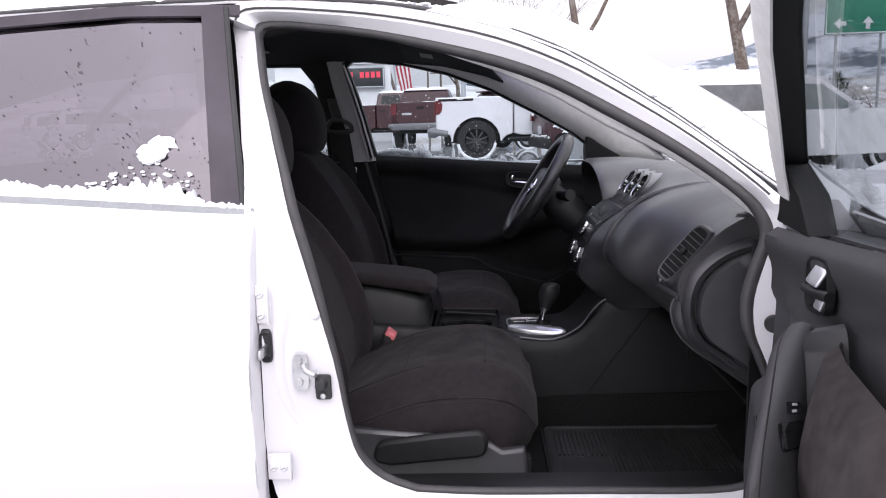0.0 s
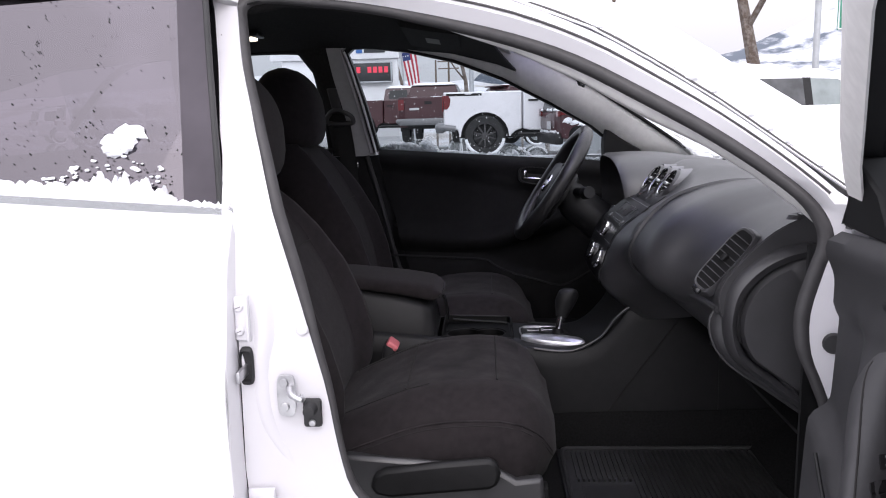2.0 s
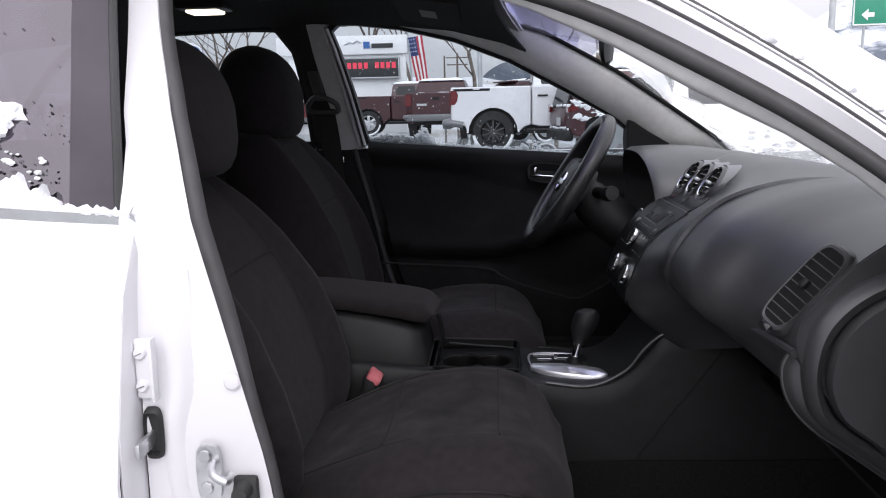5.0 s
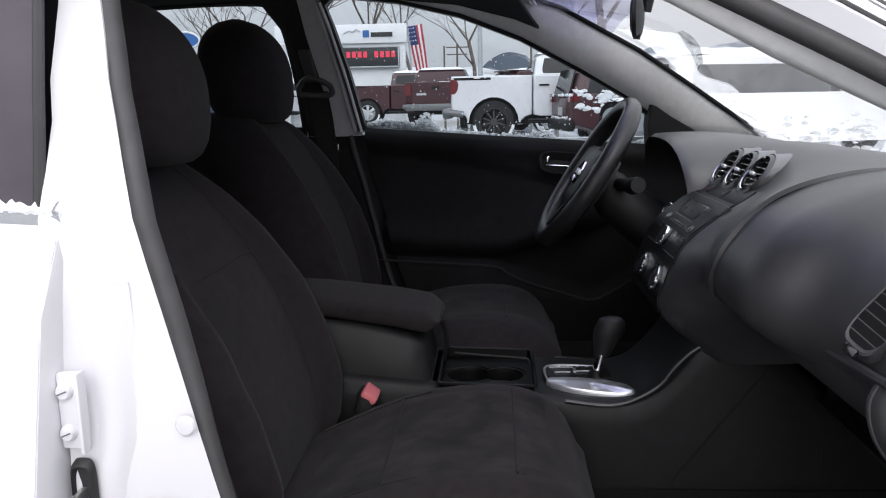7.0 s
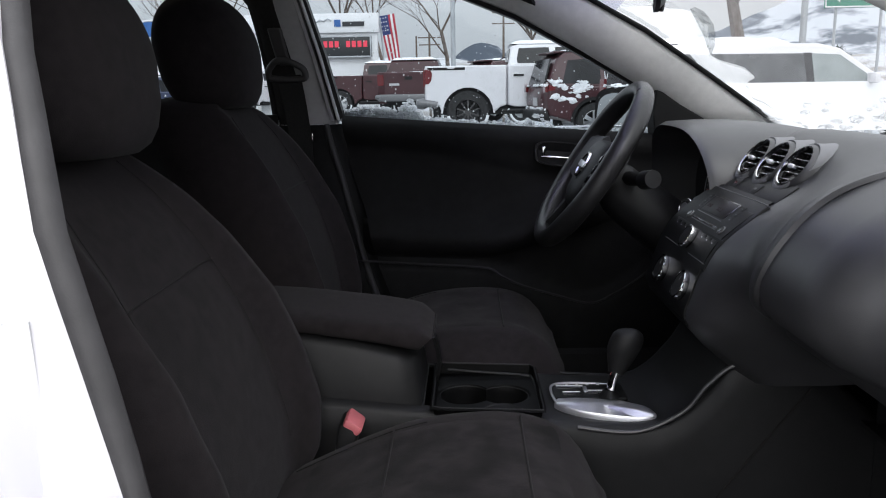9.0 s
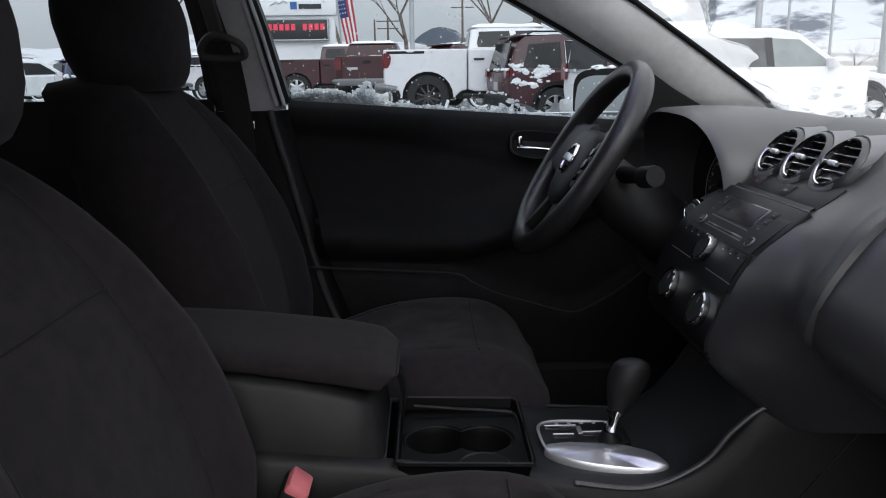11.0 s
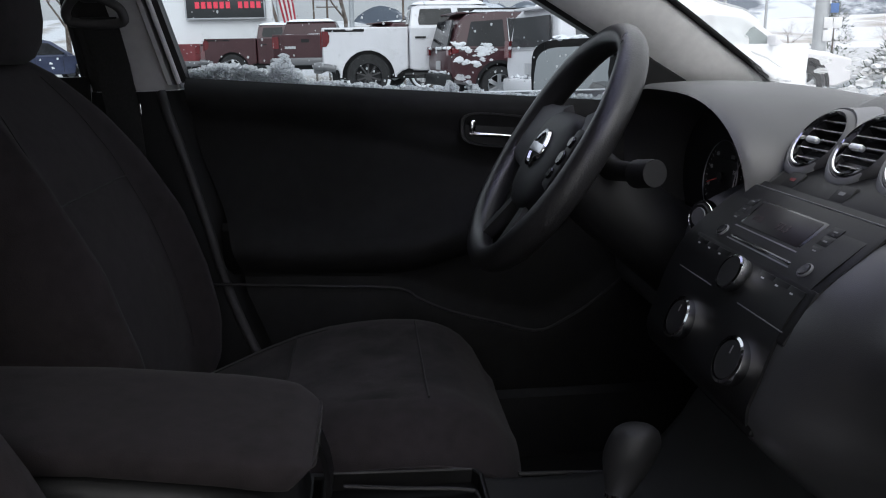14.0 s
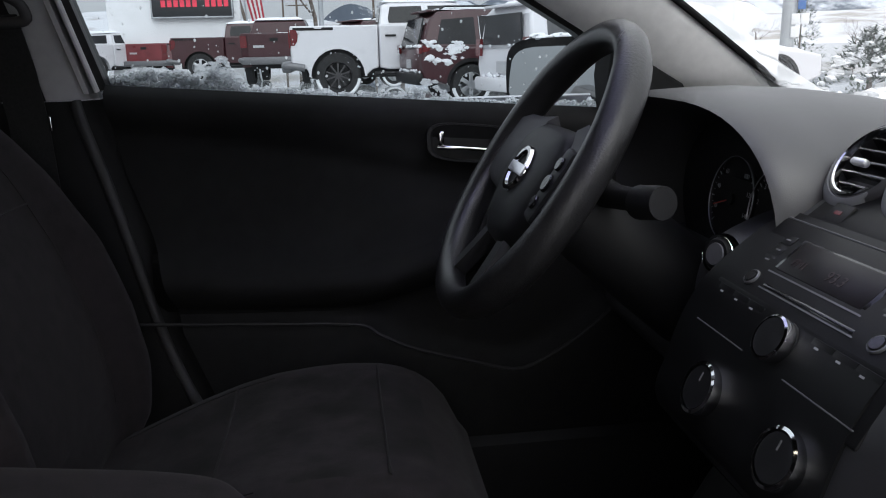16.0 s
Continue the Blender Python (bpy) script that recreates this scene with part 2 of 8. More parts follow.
SIGNW = material("sign_white", (0.78, 0.78, 0.80), 0.45, vary=0.03, vary_scale=2, stain=0.1, stain_scale=0.8)
SIGNB = material("sign_black", (0.025, 0.027, 0.03), 0.4, vary=0.1)
LED = material("red_led", (0.4, 0.03, 0.05), 0.4, emit=(1.0, 0.06, 0.12), power=0.7)
BLUE = material("sign_blue", (0.03, 0.12, 0.36), 0.4, vary=0.05)
GREEN = material("road_sign_green", (0.02, 0.24, 0.15), 0.45, vary=0.05, vary_scale=3)
FLAGR = material("flag_red", (0.42, 0.04, 0.06), 0.8, vary=0.1)
FLAGB = material("flag_blue", (0.03, 0.05, 0.16), 0.8, vary=0.1)
FLAGW = material("flag_white", (0.75, 0.75, 0.76), 0.8, vary=0.05)
NEEDLE = material("fir_green", (0.035, 0.06, 0.035), 0.8, vary=0.4, vary_scale=12)
TWIG = material("bare_twigs", (0.14, 0.105, 0.09), 0.9, vary=0.3, vary_scale=6)
THIN_SNOW = snow_film("thin_wet_snow")
SHADE = pane_material("shade_band_glass", (0.76, 0.76, 0.88), 0.3)
SLUSH = pane_material("melting_ice", (0.62, 0.64, 0.64), 1.0, dirt=0.85, dirt_color=(0.62, 0.65, 0.65), dirt_scale=45)
# dark window greyed to stand in for bright haze over it
HAZE_PANE = material("hazed_window", (0.080, 0.083, 0.087), 0.25, spec=0.3, vary=0.2, vary_scale=4, stain=0.4, stain_scale=2, tint=(0.13, 0.135, 0.14))
PALE_PANE = material("pale_green_window", (0.24, 0.275, 0.275), 0.2, spec=0.4, vary=0.2, vary_scale=3, stain=0.4, stain_scale=3, tint=(0.24, 0.27, 0.275))
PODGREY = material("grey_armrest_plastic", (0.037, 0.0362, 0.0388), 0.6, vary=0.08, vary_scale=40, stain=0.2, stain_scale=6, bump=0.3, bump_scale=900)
PALEPOD = material("pale_vent_plastic", (0.19, 0.19, 0.20), 0.5, vary=0.06, vary_scale=50, bump=0.2, bump_scale=900)
PODCLOTH = material("grey_brown_cloth", (0.042, 0.037, 0.037), 0.95, spec=0.1, vary=0.25, vary_scale=40, stain=0.5, stain_scale=9, bump=0.5, bump_scale=700)
LENS = material("lamp_lens", (0.8, 0.8, 0.75), 0.3, emit=(1.0, 0.92, 0.72), power=2.2)


def hill_material(name, dark, light, scale, bare=0.5):
    m = bpy.data.materials.new(name)
    m.use_nodes = True
    n, l = m.node_tree.nodes, m.node_tree.links
    b = n["Principled BSDF"]
    b.inputs["Roughness"].default_value = 0.95
    co = n.new("ShaderNodeTexCoord")
    mp = n.new("ShaderNodeMapping")
    mp.inputs["Scale"].default_value = (1, 1, 2.2)
    t = n.new("ShaderNodeTexNoise")
    t.inputs["Scale"].default_value, t.inputs["Detail"].default_value, t.inputs["Roughness"].default_value = scale, 9, 0.62
    r = n.new("ShaderNodeValToRGB")
    r.color_ramp.elements[0].position, r.color_ramp.elements[0].color = bare - 0.05, (*dark, 1)
    r.color_ramp.elements[1].position, r.color_ramp.elements[1].color = bare + 0.05, (*light, 1)
    l.new(co.outputs["Object"], mp.inputs["Vector"])
    l.new(mp.outputs[0], t.inputs["Vector"])
    l.new(t.outputs["Fac"], r.inputs["Fac"])
    l.new(r.outputs[0], b.inputs["Base Color"])
    return m


HILL = hill_material("wooded_snow_hill", (0.10, 0.12, 0.15), (0.55, 0.58, 0.63), 0.012)
HILLD = hill_material("dark_wooded_knoll", (0.07, 0.085, 0.11), (0.30, 0.32, 0.36), 0.02, 0.6)
HILLG = hill_material("pale_grass_hill", (0.36, 0.34, 0.32), (0.58, 0.59, 0.62), 0.02, 0.45)


# ---- building helpers ----
class Geo:
    """Gathers points and faces for one mesh."""

    def __init__(self):
        self.v, self.f = [], []

    def add(self, v, f):
        k = len(self.v)
        self.v += [tuple(p) for p in v]
        self.f += [tuple(i + k for i in q) for q in f]
        return self

    def loft(self, rings, closed=True, caps=True):
        n, m = len(rings[0]), len(rings)
        v = [p for r in rings for p in r]
        f = []
        for i in range(m - 1):
            for j in range(n if closed else n - 1):
                k = (j + 1) % n
                f.append((i * n + j, i * n + k, (i + 1) * n + k, (i + 1) * n + j))
        if caps and closed:
            f += [tuple(range(n))[::-1], tuple((m - 1) * n + j for j in range(n))]
        return self.add(v, f)

    def box(self, c, s, bevel=0.0, m=None, segments=2):
        bm = bmesh.new()
        bmesh.ops.create_cube(bm, size=1)
        bmesh.ops.scale(bm, vec=s, verts=bm.verts)
        if bevel:
            bmesh.ops.bevel(bm, geom=bm.edges[:], offset=bevel, segments=segments, profile=0.5, affect="EDGES")
        if m is not None:
            bmesh.ops.transform(bm, matrix=m, verts=bm.verts)
        bmesh.ops.translate(bm, vec=c, verts=bm.verts)
        bm.verts.index_update()
        self.add([q.co[:] for q in bm.verts], [[q.index for q in fc.verts] for fc in bm.faces])
        bm.free()
        return self

    def tube(self, path, radius, n=10, caps=True, flat=1.0):
        path = [Vector(p) for p in path]
        rings, up = [], None
        for i, p in enumerate(path):
            d = (path[min(i + 1, len(path) - 1)] - path[max(i - 1, 0)]).normalized()
            if up is None:
                up = d.cross(Vector((0, 0, 1)))
                if up.length < 0.2:
                    up = d.cross(Vector((0, 1, 0)))
            up = (up - d * up.dot(d)).normalized()
            w = d.cross(up)
            r = radius(i / (len(path) - 1)) if callable(radius) else radius
            rings.append([p + up * math.cos(a) * r + w * math.sin(a) * r * flat for a in (2 * math.pi * k / n for k in range(n))])
        return self.loft(rings, True, caps)

    def spin(self, profile, m, n=28, closed_profile=False):
        """A profile of (radius, height) turned round the z axis of the pose m."""
        rings = []
        for k in range(n):
            a = 2 * math.pi * k / n
            rings.append([m @ Vector((r * math.cos(a), r * math.sin(a), h)) for r, h in profile])
        p = len(profile)
        v = [q for r in rings for q in r]
        f = []
        for i in range(n):
            for j in range(p if closed_profile else p - 1):
                a, b = i * p + j, i * p + (j + 1) % p
                c, d = ((i + 1) % n) * p + (j + 1) % p, ((i + 1) % n) * p + j
                f.append((a, b, c, d))
        return self.add(v, f)

    def prism(self, outline, a, b):
        """outline: (u, v) pairs; a and b give the 3D place of each pair on the two ends."""
        n = len(outline)
        v = [a(u, w) for u, w in outline] + [b(u, w) for u, w in outline]
        f = [tuple(range(n)), tuple(range(2 * n - 1, n - 1, -1))]
        f += [(j, n + j, n + (j + 1) % n, (j + 1) % n) for j in range(n)]
        return self.add(v, f)

    def clump(self, c, s, seed, rough=0.45, sub=2):
        bm = bmesh.new()
        bmesh.ops.create_icosphere(bm, subdivisions=sub, radius=1)
        off = Vector((seed * 7.3, seed * 3.1, seed * 1.7))
        for q in bm.verts:
            q.co *= 1 + rough * noise.noise(q.co * 1.6 + off) + rough * 0.5 * noise.noise(q.co * 4 + off)
        bm.verts.index_update()
        self.add([(c[0] + q.co.x * s[0], c[1] + q.co.y * s[1], c[2] + q.co.z * s[2]) for q in bm.verts],
                 [[q.index for q in fc.verts] for fc in bm.faces])
        bm.free()
        return self


def smooth(pts, n):
    """n points along a smooth line through pts."""
    pts = [Vector(p) for p in pts]
    out = []
    m = len(pts) - 1
    for k in range(n):
        s = k / (n - 1) * m
        i = min(int(s), m - 1)
        t = s - i
        a, b, c, d = pts[max(i - 1, 0)], pts[i], pts[i + 1], pts[min(i + 2, m)]
        out.append(0.5 * ((2 * b) + (c - a) * t + (2 * a - 5 * b + 4 * c - d) * t * t + (3 * b - a - 3 * c + d) * t ** 3))
    return out


def lerp(x, xs, ys):
    return float(np.interp(x, xs, ys))


def part(name, geo, mat, parent=None, label="", angle=38, thick=0.0, bevel=0.0):
    me = bpy.data.meshes.new(name)
    me.from_pydata(geo.v, [], geo.f)
    bm = bmesh.new()
    bm.from_mesh(me)
    bmesh.ops.remove_doubles(bm, verts=bm.verts, dist=1e-5)
    bmesh.ops.recalc_face_normals(bm, faces=bm.faces)
    if thick:
        bm.normal_update()
        for q in bm.verts:
            q.co += q.normal * (thick / 2)
        bmesh.ops.solidify(bm, geom=bm.faces[:], thickness=thick)
        bmesh.ops.recalc_face_normals(bm, faces=bm.faces)
    bm.to_mesh(me)
    bm.free()
    for p in me.polygons:
        p.use_smooth = True
    me.set_sharp_from_angle(angle=radians(max(angle, 45) if thick else angle))
    me.materials.append(mat)
    ob = new(name, me)
    if bevel:
        b = ob.modifiers.new("bevel", "BEVEL")
        b.width, b.segments, b.limit_method, b.angle_limit = bevel, 2, "ANGLE", radians(40)
    if parent is not None:
        ob.parent = parent
        if parent.data is None:
            ob.matrix_parent_inverse = Matrix.Translation(-parent.location)
    if label:
        tagged(ob, label)
    return ob


def thing(name, at, label, category, group="", kind=""):
    ob = new(name)
    ob.location = at
    ob.empty_display_size = 0.05
    return tagged(ob, label, category, group, kind)


def letters(name, words, size, place, mat, parent, label=""):
    """A line of writing in the built-in font, from its lower left corner."""
    tc = bpy.data.curves.new(name, "FONT")
    tc.body, tc.size, tc.extrude = words, size, .0002
    me = bpy.data.meshes.new_from_object(bpy.data.objects.new(name, tc))
    g = Geo()
    g.add([place @ q.co for q in me.vertices], [tuple(p.vertices) for p in me.polygons])
    return part(name, g, mat, parent, label)


def frame_of(normal, up=(0, 0, 1), at=(0, 0, 0)):
    """A pose whose z axis is the normal and whose y axis points up."""
    z = Vector(normal).normalized()
    x = Vector(up).cross(z).normalized()
    y = z.cross(x)
    m = Matrix((x, y, z)).transposed().to_4x4()
    return Matrix.Translation(at) @ m


MID = 2.30
bx = lambda v: abs(v) ** .5 * math.copysign(1, v)


def near_y(z):
    """How far out the near side's door opening lies at height z."""
    return lerp(z, [0.2, 0.35, 0.75, 0.98, 1.10, 1.25, 1.38, 1.5], [1.50, 1.50, 1.49, 1.512, 1.555, 1.655, 1.74, 1.82])


def outer_y(z):
    """How far out the near side's outer skin lies at height z."""
    return lerp(z, [0.15, 0.25, 0.45, 0.70, 0.90, 0.98, 1.10, 1.25, 1.38, 1.5], [1.50, 1.45, 1.41, 1.40, 1.45, 1.50, 1.555, 1.63, 1.70, 1.80])


def far_y(z):
    """How far out the far side's inner trim lies at height z."""
    return lerp(z, [0.2, 0.5, 0.95, 1.0, 1.1, 1.25, 1.38, 1.5], [3.0, 2.98, 3.0, 3.01, 2.98, 2.92, 2.86, 2.80])


# ---- the sedan's shell ----
sedan = thing("sedan", (0.2, MID, 0.0), "white four-door sedan with snow on its bonnet, passenger door open", "car")

# door opening: inner edge (x, z) and the outer edge that goes with it, round the loop
OPENING = [(.067, .432, .067, .33), (.003, .458, -.05, .34), (-.043, .506, -.16, .38), (-.064, .586, -.205, .50), (-.081, .698, -.205, .698),
           (-.113, .824, -.207, .824), (-.156, .979, -.225, .979), (-.187, 1.102, -.245, 1.102), (-.222, 1.209, -.265, 1.209),
           (-.240, 1.290, -.282, 1.29), (-.246, 1.325, -.292, 1.345), (-.232, 1.337, -.27, 1.372), (-.19, 1.338, -.19, 1.372),
           (-.119, 1.33, -.119, 1.367), (-.017, 1.315, -.017, 1.358), (.106, 1.289, .106, 1.338), (.237, 1.254, .237, 1.303),
           (.343, 1.213, .364, 1.248), (.445, 1.156, .46, 1.19), (.543, 1.095, .56, 1.122), (.621, 1.04, .653, 1.05), (.686, .985, .72, .99),
           (.715, .945, .77, .94), (.722, .91, .80, .90), (.708, .868, .80, .86)]
FOOT = [(.688, .80, .80, .8), (.69, .74, .80, .74), (.712, .685, .81, .68), (.735, .62, .82, .62), (.742, .55, .82, .55), (.735, .48, .82, .44),
        (.70, .44, .80, .36), (.62, .425, .62, .33), (.40, .425, .40, .33), (.20, .425, .20, .33)]
LOOP = [tuple(q) for q in smooth(OPENING + FOOT + OPENING[:1], 3 * len(OPENING + FOOT) + 1)[:-1]]
rings = [[], [], [], []]
for i, (xa, za, xb, zb) in enumerate(LOOP):
    roof_side = 30 <= i <= 63
    ya, yb = near_y(za), (outer_y(zb) if roof_side else near_y(zb) - lerp(zb, [.97, 1.06, 1.2], [.035, -.004, -.012]))
    a, b = Vector((xa, ya, za)), Vector((xb, yb, zb))
    rings[0].append(a + Vector((0, 0.012, 0)))
    rings[1].append(a)
    rings[2].append(a.lerp(b, 0.45) + Vector((0, -0.012 if roof_side else 0.004, 0)))
    rings[3].append(b)
loop_rings = [[r[i] for r in rings] for i in range(len(LOOP))]
loop_rings.append(loop_rings[0])
part("body_side", Geo().loft(loop_rings, closed=False), WHITE, sedan, "white painted door opening with pillars and sill", thick=0.004)

seal_path = [Vector((xa, near_y(za) + 0.004, za)) for xa, za, _, _ in LOOP]
mid_x, mid_z = 0.25, 0.88
seal = Geo()
sr = []
for p in seal_path + seal_path[:1]:
    d = Vector((mid_x - p.x, 0, mid_z - p.z)).normalized() * (1.9 if p.z > 1.33 or p.x > .05 and p.z > .6 else lerp(p.z, [.5, .75, .85, 1.0], [1.0, 1.0, 1.5, 1.75]))
    sr.append([p + d * 0.001 + Vector((0, -.006, 0)), p + d * 0.008 + Vector((0, -.008, 0)), p + d * 0.013 + Vector((0, 0.001, 0)),
               p + d * 0.010 + Vector((0, .010, 0)), p + d * 0.001 + Vector((0, .012, 0))])
seal.loft(sr, True, False)
part("flange_line", Geo().tube([rings[1][i].lerp(rings[3][i], .62) + Vector((0, -.013, 0)) for i in range(30, 64)], .0022, 6), SEAL, sedan, "thin dark seam along the roof flange")
part("weatherstrip", seal, SEAL, sedan, "dark grey rubber weatherstrip round the door opening", angle=100)

# inner trim of the near side: pillar cover, sill plate, kick panel
trim = Geo()
tr = []
for xa, za, _, _ in LOOP[12:33:3]:
    p = Vector((xa, near_y(za), za))
    tr.append([p + Vector((-.008, .012, 0)), p + Vector((-.05, .030, 0)), p + Vector((-.09, .05, 0)), p + Vector((-.14, .05, 0))])
trim.loft(tr, False)
part("pillar_trim", trim, SOOT, sedan, thick=0.004)
part("sill_plate", Geo().box((.36, 1.560, .412), (.74, .09, .02), .006), SOOT, sedan, "scuffed black plastic sill plate")
kick = Geo().loft([[(.70, 1.55, z), (.80, 1.60, z), (1.05, 1.62, z)] for z in (.30, .45, .60, .75, .90)], False)
part("kick_panel", kick, SOOT, sedan, thick=0.004)

# jamb fittings on the pillar
striker = part("door_striker", Geo().prism([(.0145 * bx(math.cos(2 * math.pi * k / 28)), .034 * bx(math.sin(2 * math.pi * k / 28))) for k in range(28)], lambda u, w: (-.135 + u, 1.459, .686 + w), lambda u, w: (-.135 + u, 1.467, .686 + w)), STEEL, sedan, "zinc door striker with two screws")
part("loop", Geo().tube(smooth([(-.130, 1.462, .700), (-.122, 1.435, .698), (-.105, 1.430, .690), (-.108, 1.455, .686)], 12), .005), STEEL, striker)
for dz in (-.02, .02):
    part("screw", Geo().spin([(0, .004), (.007, .003), (.008, 0)], frame_of((0, -1, 0), at=(-.138, 1.458, .688 + dz)), 12), STEEL, striker)
switch = part("door_switch", Geo().box((-.098, 1.478, .651), (.030, .012, .048), .005), RUBBER, sedan, "black rubber door switch")
part("plunger", Geo().spin([(0, .022), (.009, .020), (.011, .004), (.013, 0)], frame_of((0, -1, 0), at=(-.10, 1.474, .660)), 16), RUBBER, switch)
part("screw", Geo().spin([(0, .004), (.005, .003), (.006, 0)], frame_of((0, -1, 0), at=(-.098, 1.471, .636)), 10), STEEL, switch)
for z in (.816, .508):
    top = z > .6
    x = -.195 if top else -.183
    h = part("hinge_plate", Geo().box((x, 1.452, z), (.022 if top else .042, .010, .070 if top else .050), .003), WHITE, sedan, "white painted rear door hinge plate")
    part("hinge_lip", Geo().box((x + (.011 if top else .022), 1.447, z), (.004, .014, .074 if top else .054), .0018), WHITE, h)
    for dz in (-.019, .019):
        at_bolt = (x - .003, 1.447, z + dz) if top else (x + .5 * dz, 1.447, z)
        bolt = part("bolt", Geo().spin([(0, .006), (.0055, .0055), (.0072, .003), (.0078, 0)], frame_of((0, -1, 0), at=at_bolt), 14), WHITE, h)
        part("slot", Geo().box((0, 0, 0), (.009, .0012, .0006), 0, frame_of((0, -1, 0), at=at_bolt) @ Matrix.Rotation(.4, 4, "Z") @ Matrix.Translation((0, 0, .0062))), DULLSILVER, bolt)
grom = part("door_check", Geo().loft([[(-.193 + f * .0105 * bx(math.cos(a)), 1.456 - d, .738 + f * .030 * bx(math.sin(a))) for a in (2 * math.pi * k / 28 for k in range(28))] for d, f in ((0, 1.05), (.006, 1.0), (.008, .86), (-.002, .74), (-.004, .1))], True),
            RUBBER, sedan, "black rubber grommet in the pillar", angle=60)
part("check_strap", Geo().box((-.195, 1.437, .732), (.006, .050, .018), .002), STEEL, grom, "steel door check strap")
step = [(-.182, .92), (-.177, .86), (-.168, .79), (-.173, .745), (-.174, .69), (-.165, .63), (-.140, .575), (-.110, .525), (-.08, .49)]
rr = []
for p in smooth([(x, 0, z) for x, z in step], 34):
    q = lerp(p.z, [.49, .53, .78, .90], [0, 1, 1, 0])
    rr.append([(p.x + dx, lerp(-p.x - dx, [.085, .115, .207], [1.493, 1.490, 1.456]) + near_y(p.z) - near_y(.75) + .005 - d * q, p.z) for dx, d in ((-.026, 0), (-.008, .010), (-.001, .012), (.008, .009), (.026, 0))])
part("jamb_ridge", Geo().loft(rr, False), WHITE, sedan, "raised white step pressed into the pillar", thick=.003)
part("plug", Geo().spin([(0, .003), (.008, .002), (.010, 0)], frame_of((0, -1, 0), at=(-.109, 1.484, .788)), 14), WHITE, sedan)
part("grommet", Geo().spin([(0, .005), (.014, .004), (.017, 0)], frame_of((-.3, -1, 0), at=(0.716, 1.474, 0.759)), 20), RUBBER, sedan, "round black rubber plug in the hinge pillar")

# roof, headliner
RAIL = [(-1.55, 1.24), (-1.2, 1.325), (-.75, 1.362), (-.29, 1.374), (-.05, 1.362), (.10, 1.340), (.237, 1.303), (.30, 1.278)]


def roof_rows(dz, inset, crown, n=13):
    rows = []
    for x, z in RAIL:
        y0 = outer_y(z) + inset
        rows.append([(x - 0.10 * (1 - (2 * k / (n - 1) - 1) ** 2) * (1 if x > .05 else 0), y0 + (2 * MID - 2 * y0) * k / (n - 1),
                      z + dz + crown * (1 - (2 * k / (n - 1) - 1) ** 2)) for k in range(n)])
    return rows


part("roof", Geo().loft(roof_rows(0, 0, .085), False), WHITE, sedan, "white roof panel", thick=0.004)
part("headliner", Geo().loft(roof_rows(-.035, .04, .075), False), LINER, sedan, "dark grey cloth headliner", thick=0.006)
part("snow_on_roof", Geo().loft([[(x + .01 * noise.noise(Vector((x * 9, y * 9, 0))), y, z + .012 + .008 * noise.noise(Vector((x * 7, y * 7, 3)))) for x, y, z in r] for r in roof_rows(0, .045, .085, 31)], False), SNOW, sedan,
     "thin sheet of snow on the roof", thick=0.004)
drip = Geo()
drip.tube(smooth([(x, outer_y(z) + 0.012, z + 0.008) for x, z in [(-1.2, 1.325), (-.75, 1.362), (-.29, 1.374), (-.05, 1.362), (.10, 1.340), (.237, 1.303),
                                                     (.364, 1.25), (.46, 1.192), (.56, 1.124), (.653, 1.052), (.74, .985), (.80, .94)]], 90), .004, 8)
part("roof_moulding", drip, SEAL, sedan, "thin black roof moulding")
rs = Geo()
for k in range(260):
    x = random.uniform(-1.1, .70) if k % 2 else random.uniform(.05, .75)
    z = lerp(x, [-1.2, -.29, .1, .364, .56, .80], [1.34, 1.385, 1.352, 1.262, 1.136, .95])
    s = random.uniform(.002, .006)
    rs.clump((x, outer_y(z) + random.uniform(.01, .04), z + .006), (s * 2.2, s * 1.4, s), k, sub=1)
tagged(part("snow_crust", rs, SNOW, sedan, "bits of frozen snow along the roof edge"), kind="stuff")

# windscreen, with grey pillar covers on both sides
TOP = [(.235, 1.70, 1.318), (.175, 1.85, 1.365), (.14, 2.05, 1.395), (.13, 2.30, 1.405)]
BOT = [(.83, 1.60, .935), (.98, 1.75, .925), (1.10, 2.00, .915), (1.14, 2.30, .91)]


def across(pts):
    full = pts + [(x, 2 * MID - y, z) for x, y, z in pts[-2::-1]]
    return smooth(full, 25)


tops, bots = across(TOP), across(BOT)
shield_rows = [[t.lerp(b, k / 14) + Vector((.05, 0, .06)) * math.sin(math.pi * k / 14) for t, b in zip(tops, bots)] for k in range(15)]
ws = part("windscreen", Geo().loft(shield_rows, False), SHIELD, sedan, "windscreen glass streaked with melting snow")
sheet = []
for k, r in enumerate(shield_rows):
    row = []
    for j in range(9):
        p, q = r[0], r[6]
        w = .52 + .30 * noise.noise(Vector((k * .45, 2.0, 0))) + .12 * noise.noise(Vector((k * 1.3, 7.0, 0)))
        c = p.lerp(q, w * j / 8) if j else p
        row.append(c + Vector((.004, -.002, .008 + .006 * noise.noise(c * 25))) * (1 if j < 8 else .3))
    sheet.append(row)
part("snow_on_windscreen_edge", Geo().loft(sheet, False), THIN_SNOW, sedan, "thin wet snow along the windscreen edge")


def on_shield(k, j):
    """A point of the windscreen: k rows down from the header, j columns from the near pillar."""
    k0, j0 = min(int(k), 13), min(int(j), 23)
    p = [shield_rows[k0 + a][j0 + b] for a, b in ((0, 0), (1, 0), (0, 1), (1, 1))]
    return p[0].lerp(p[1], k - k0).lerp(p[2].lerp(p[3], k - k0), j - j0)


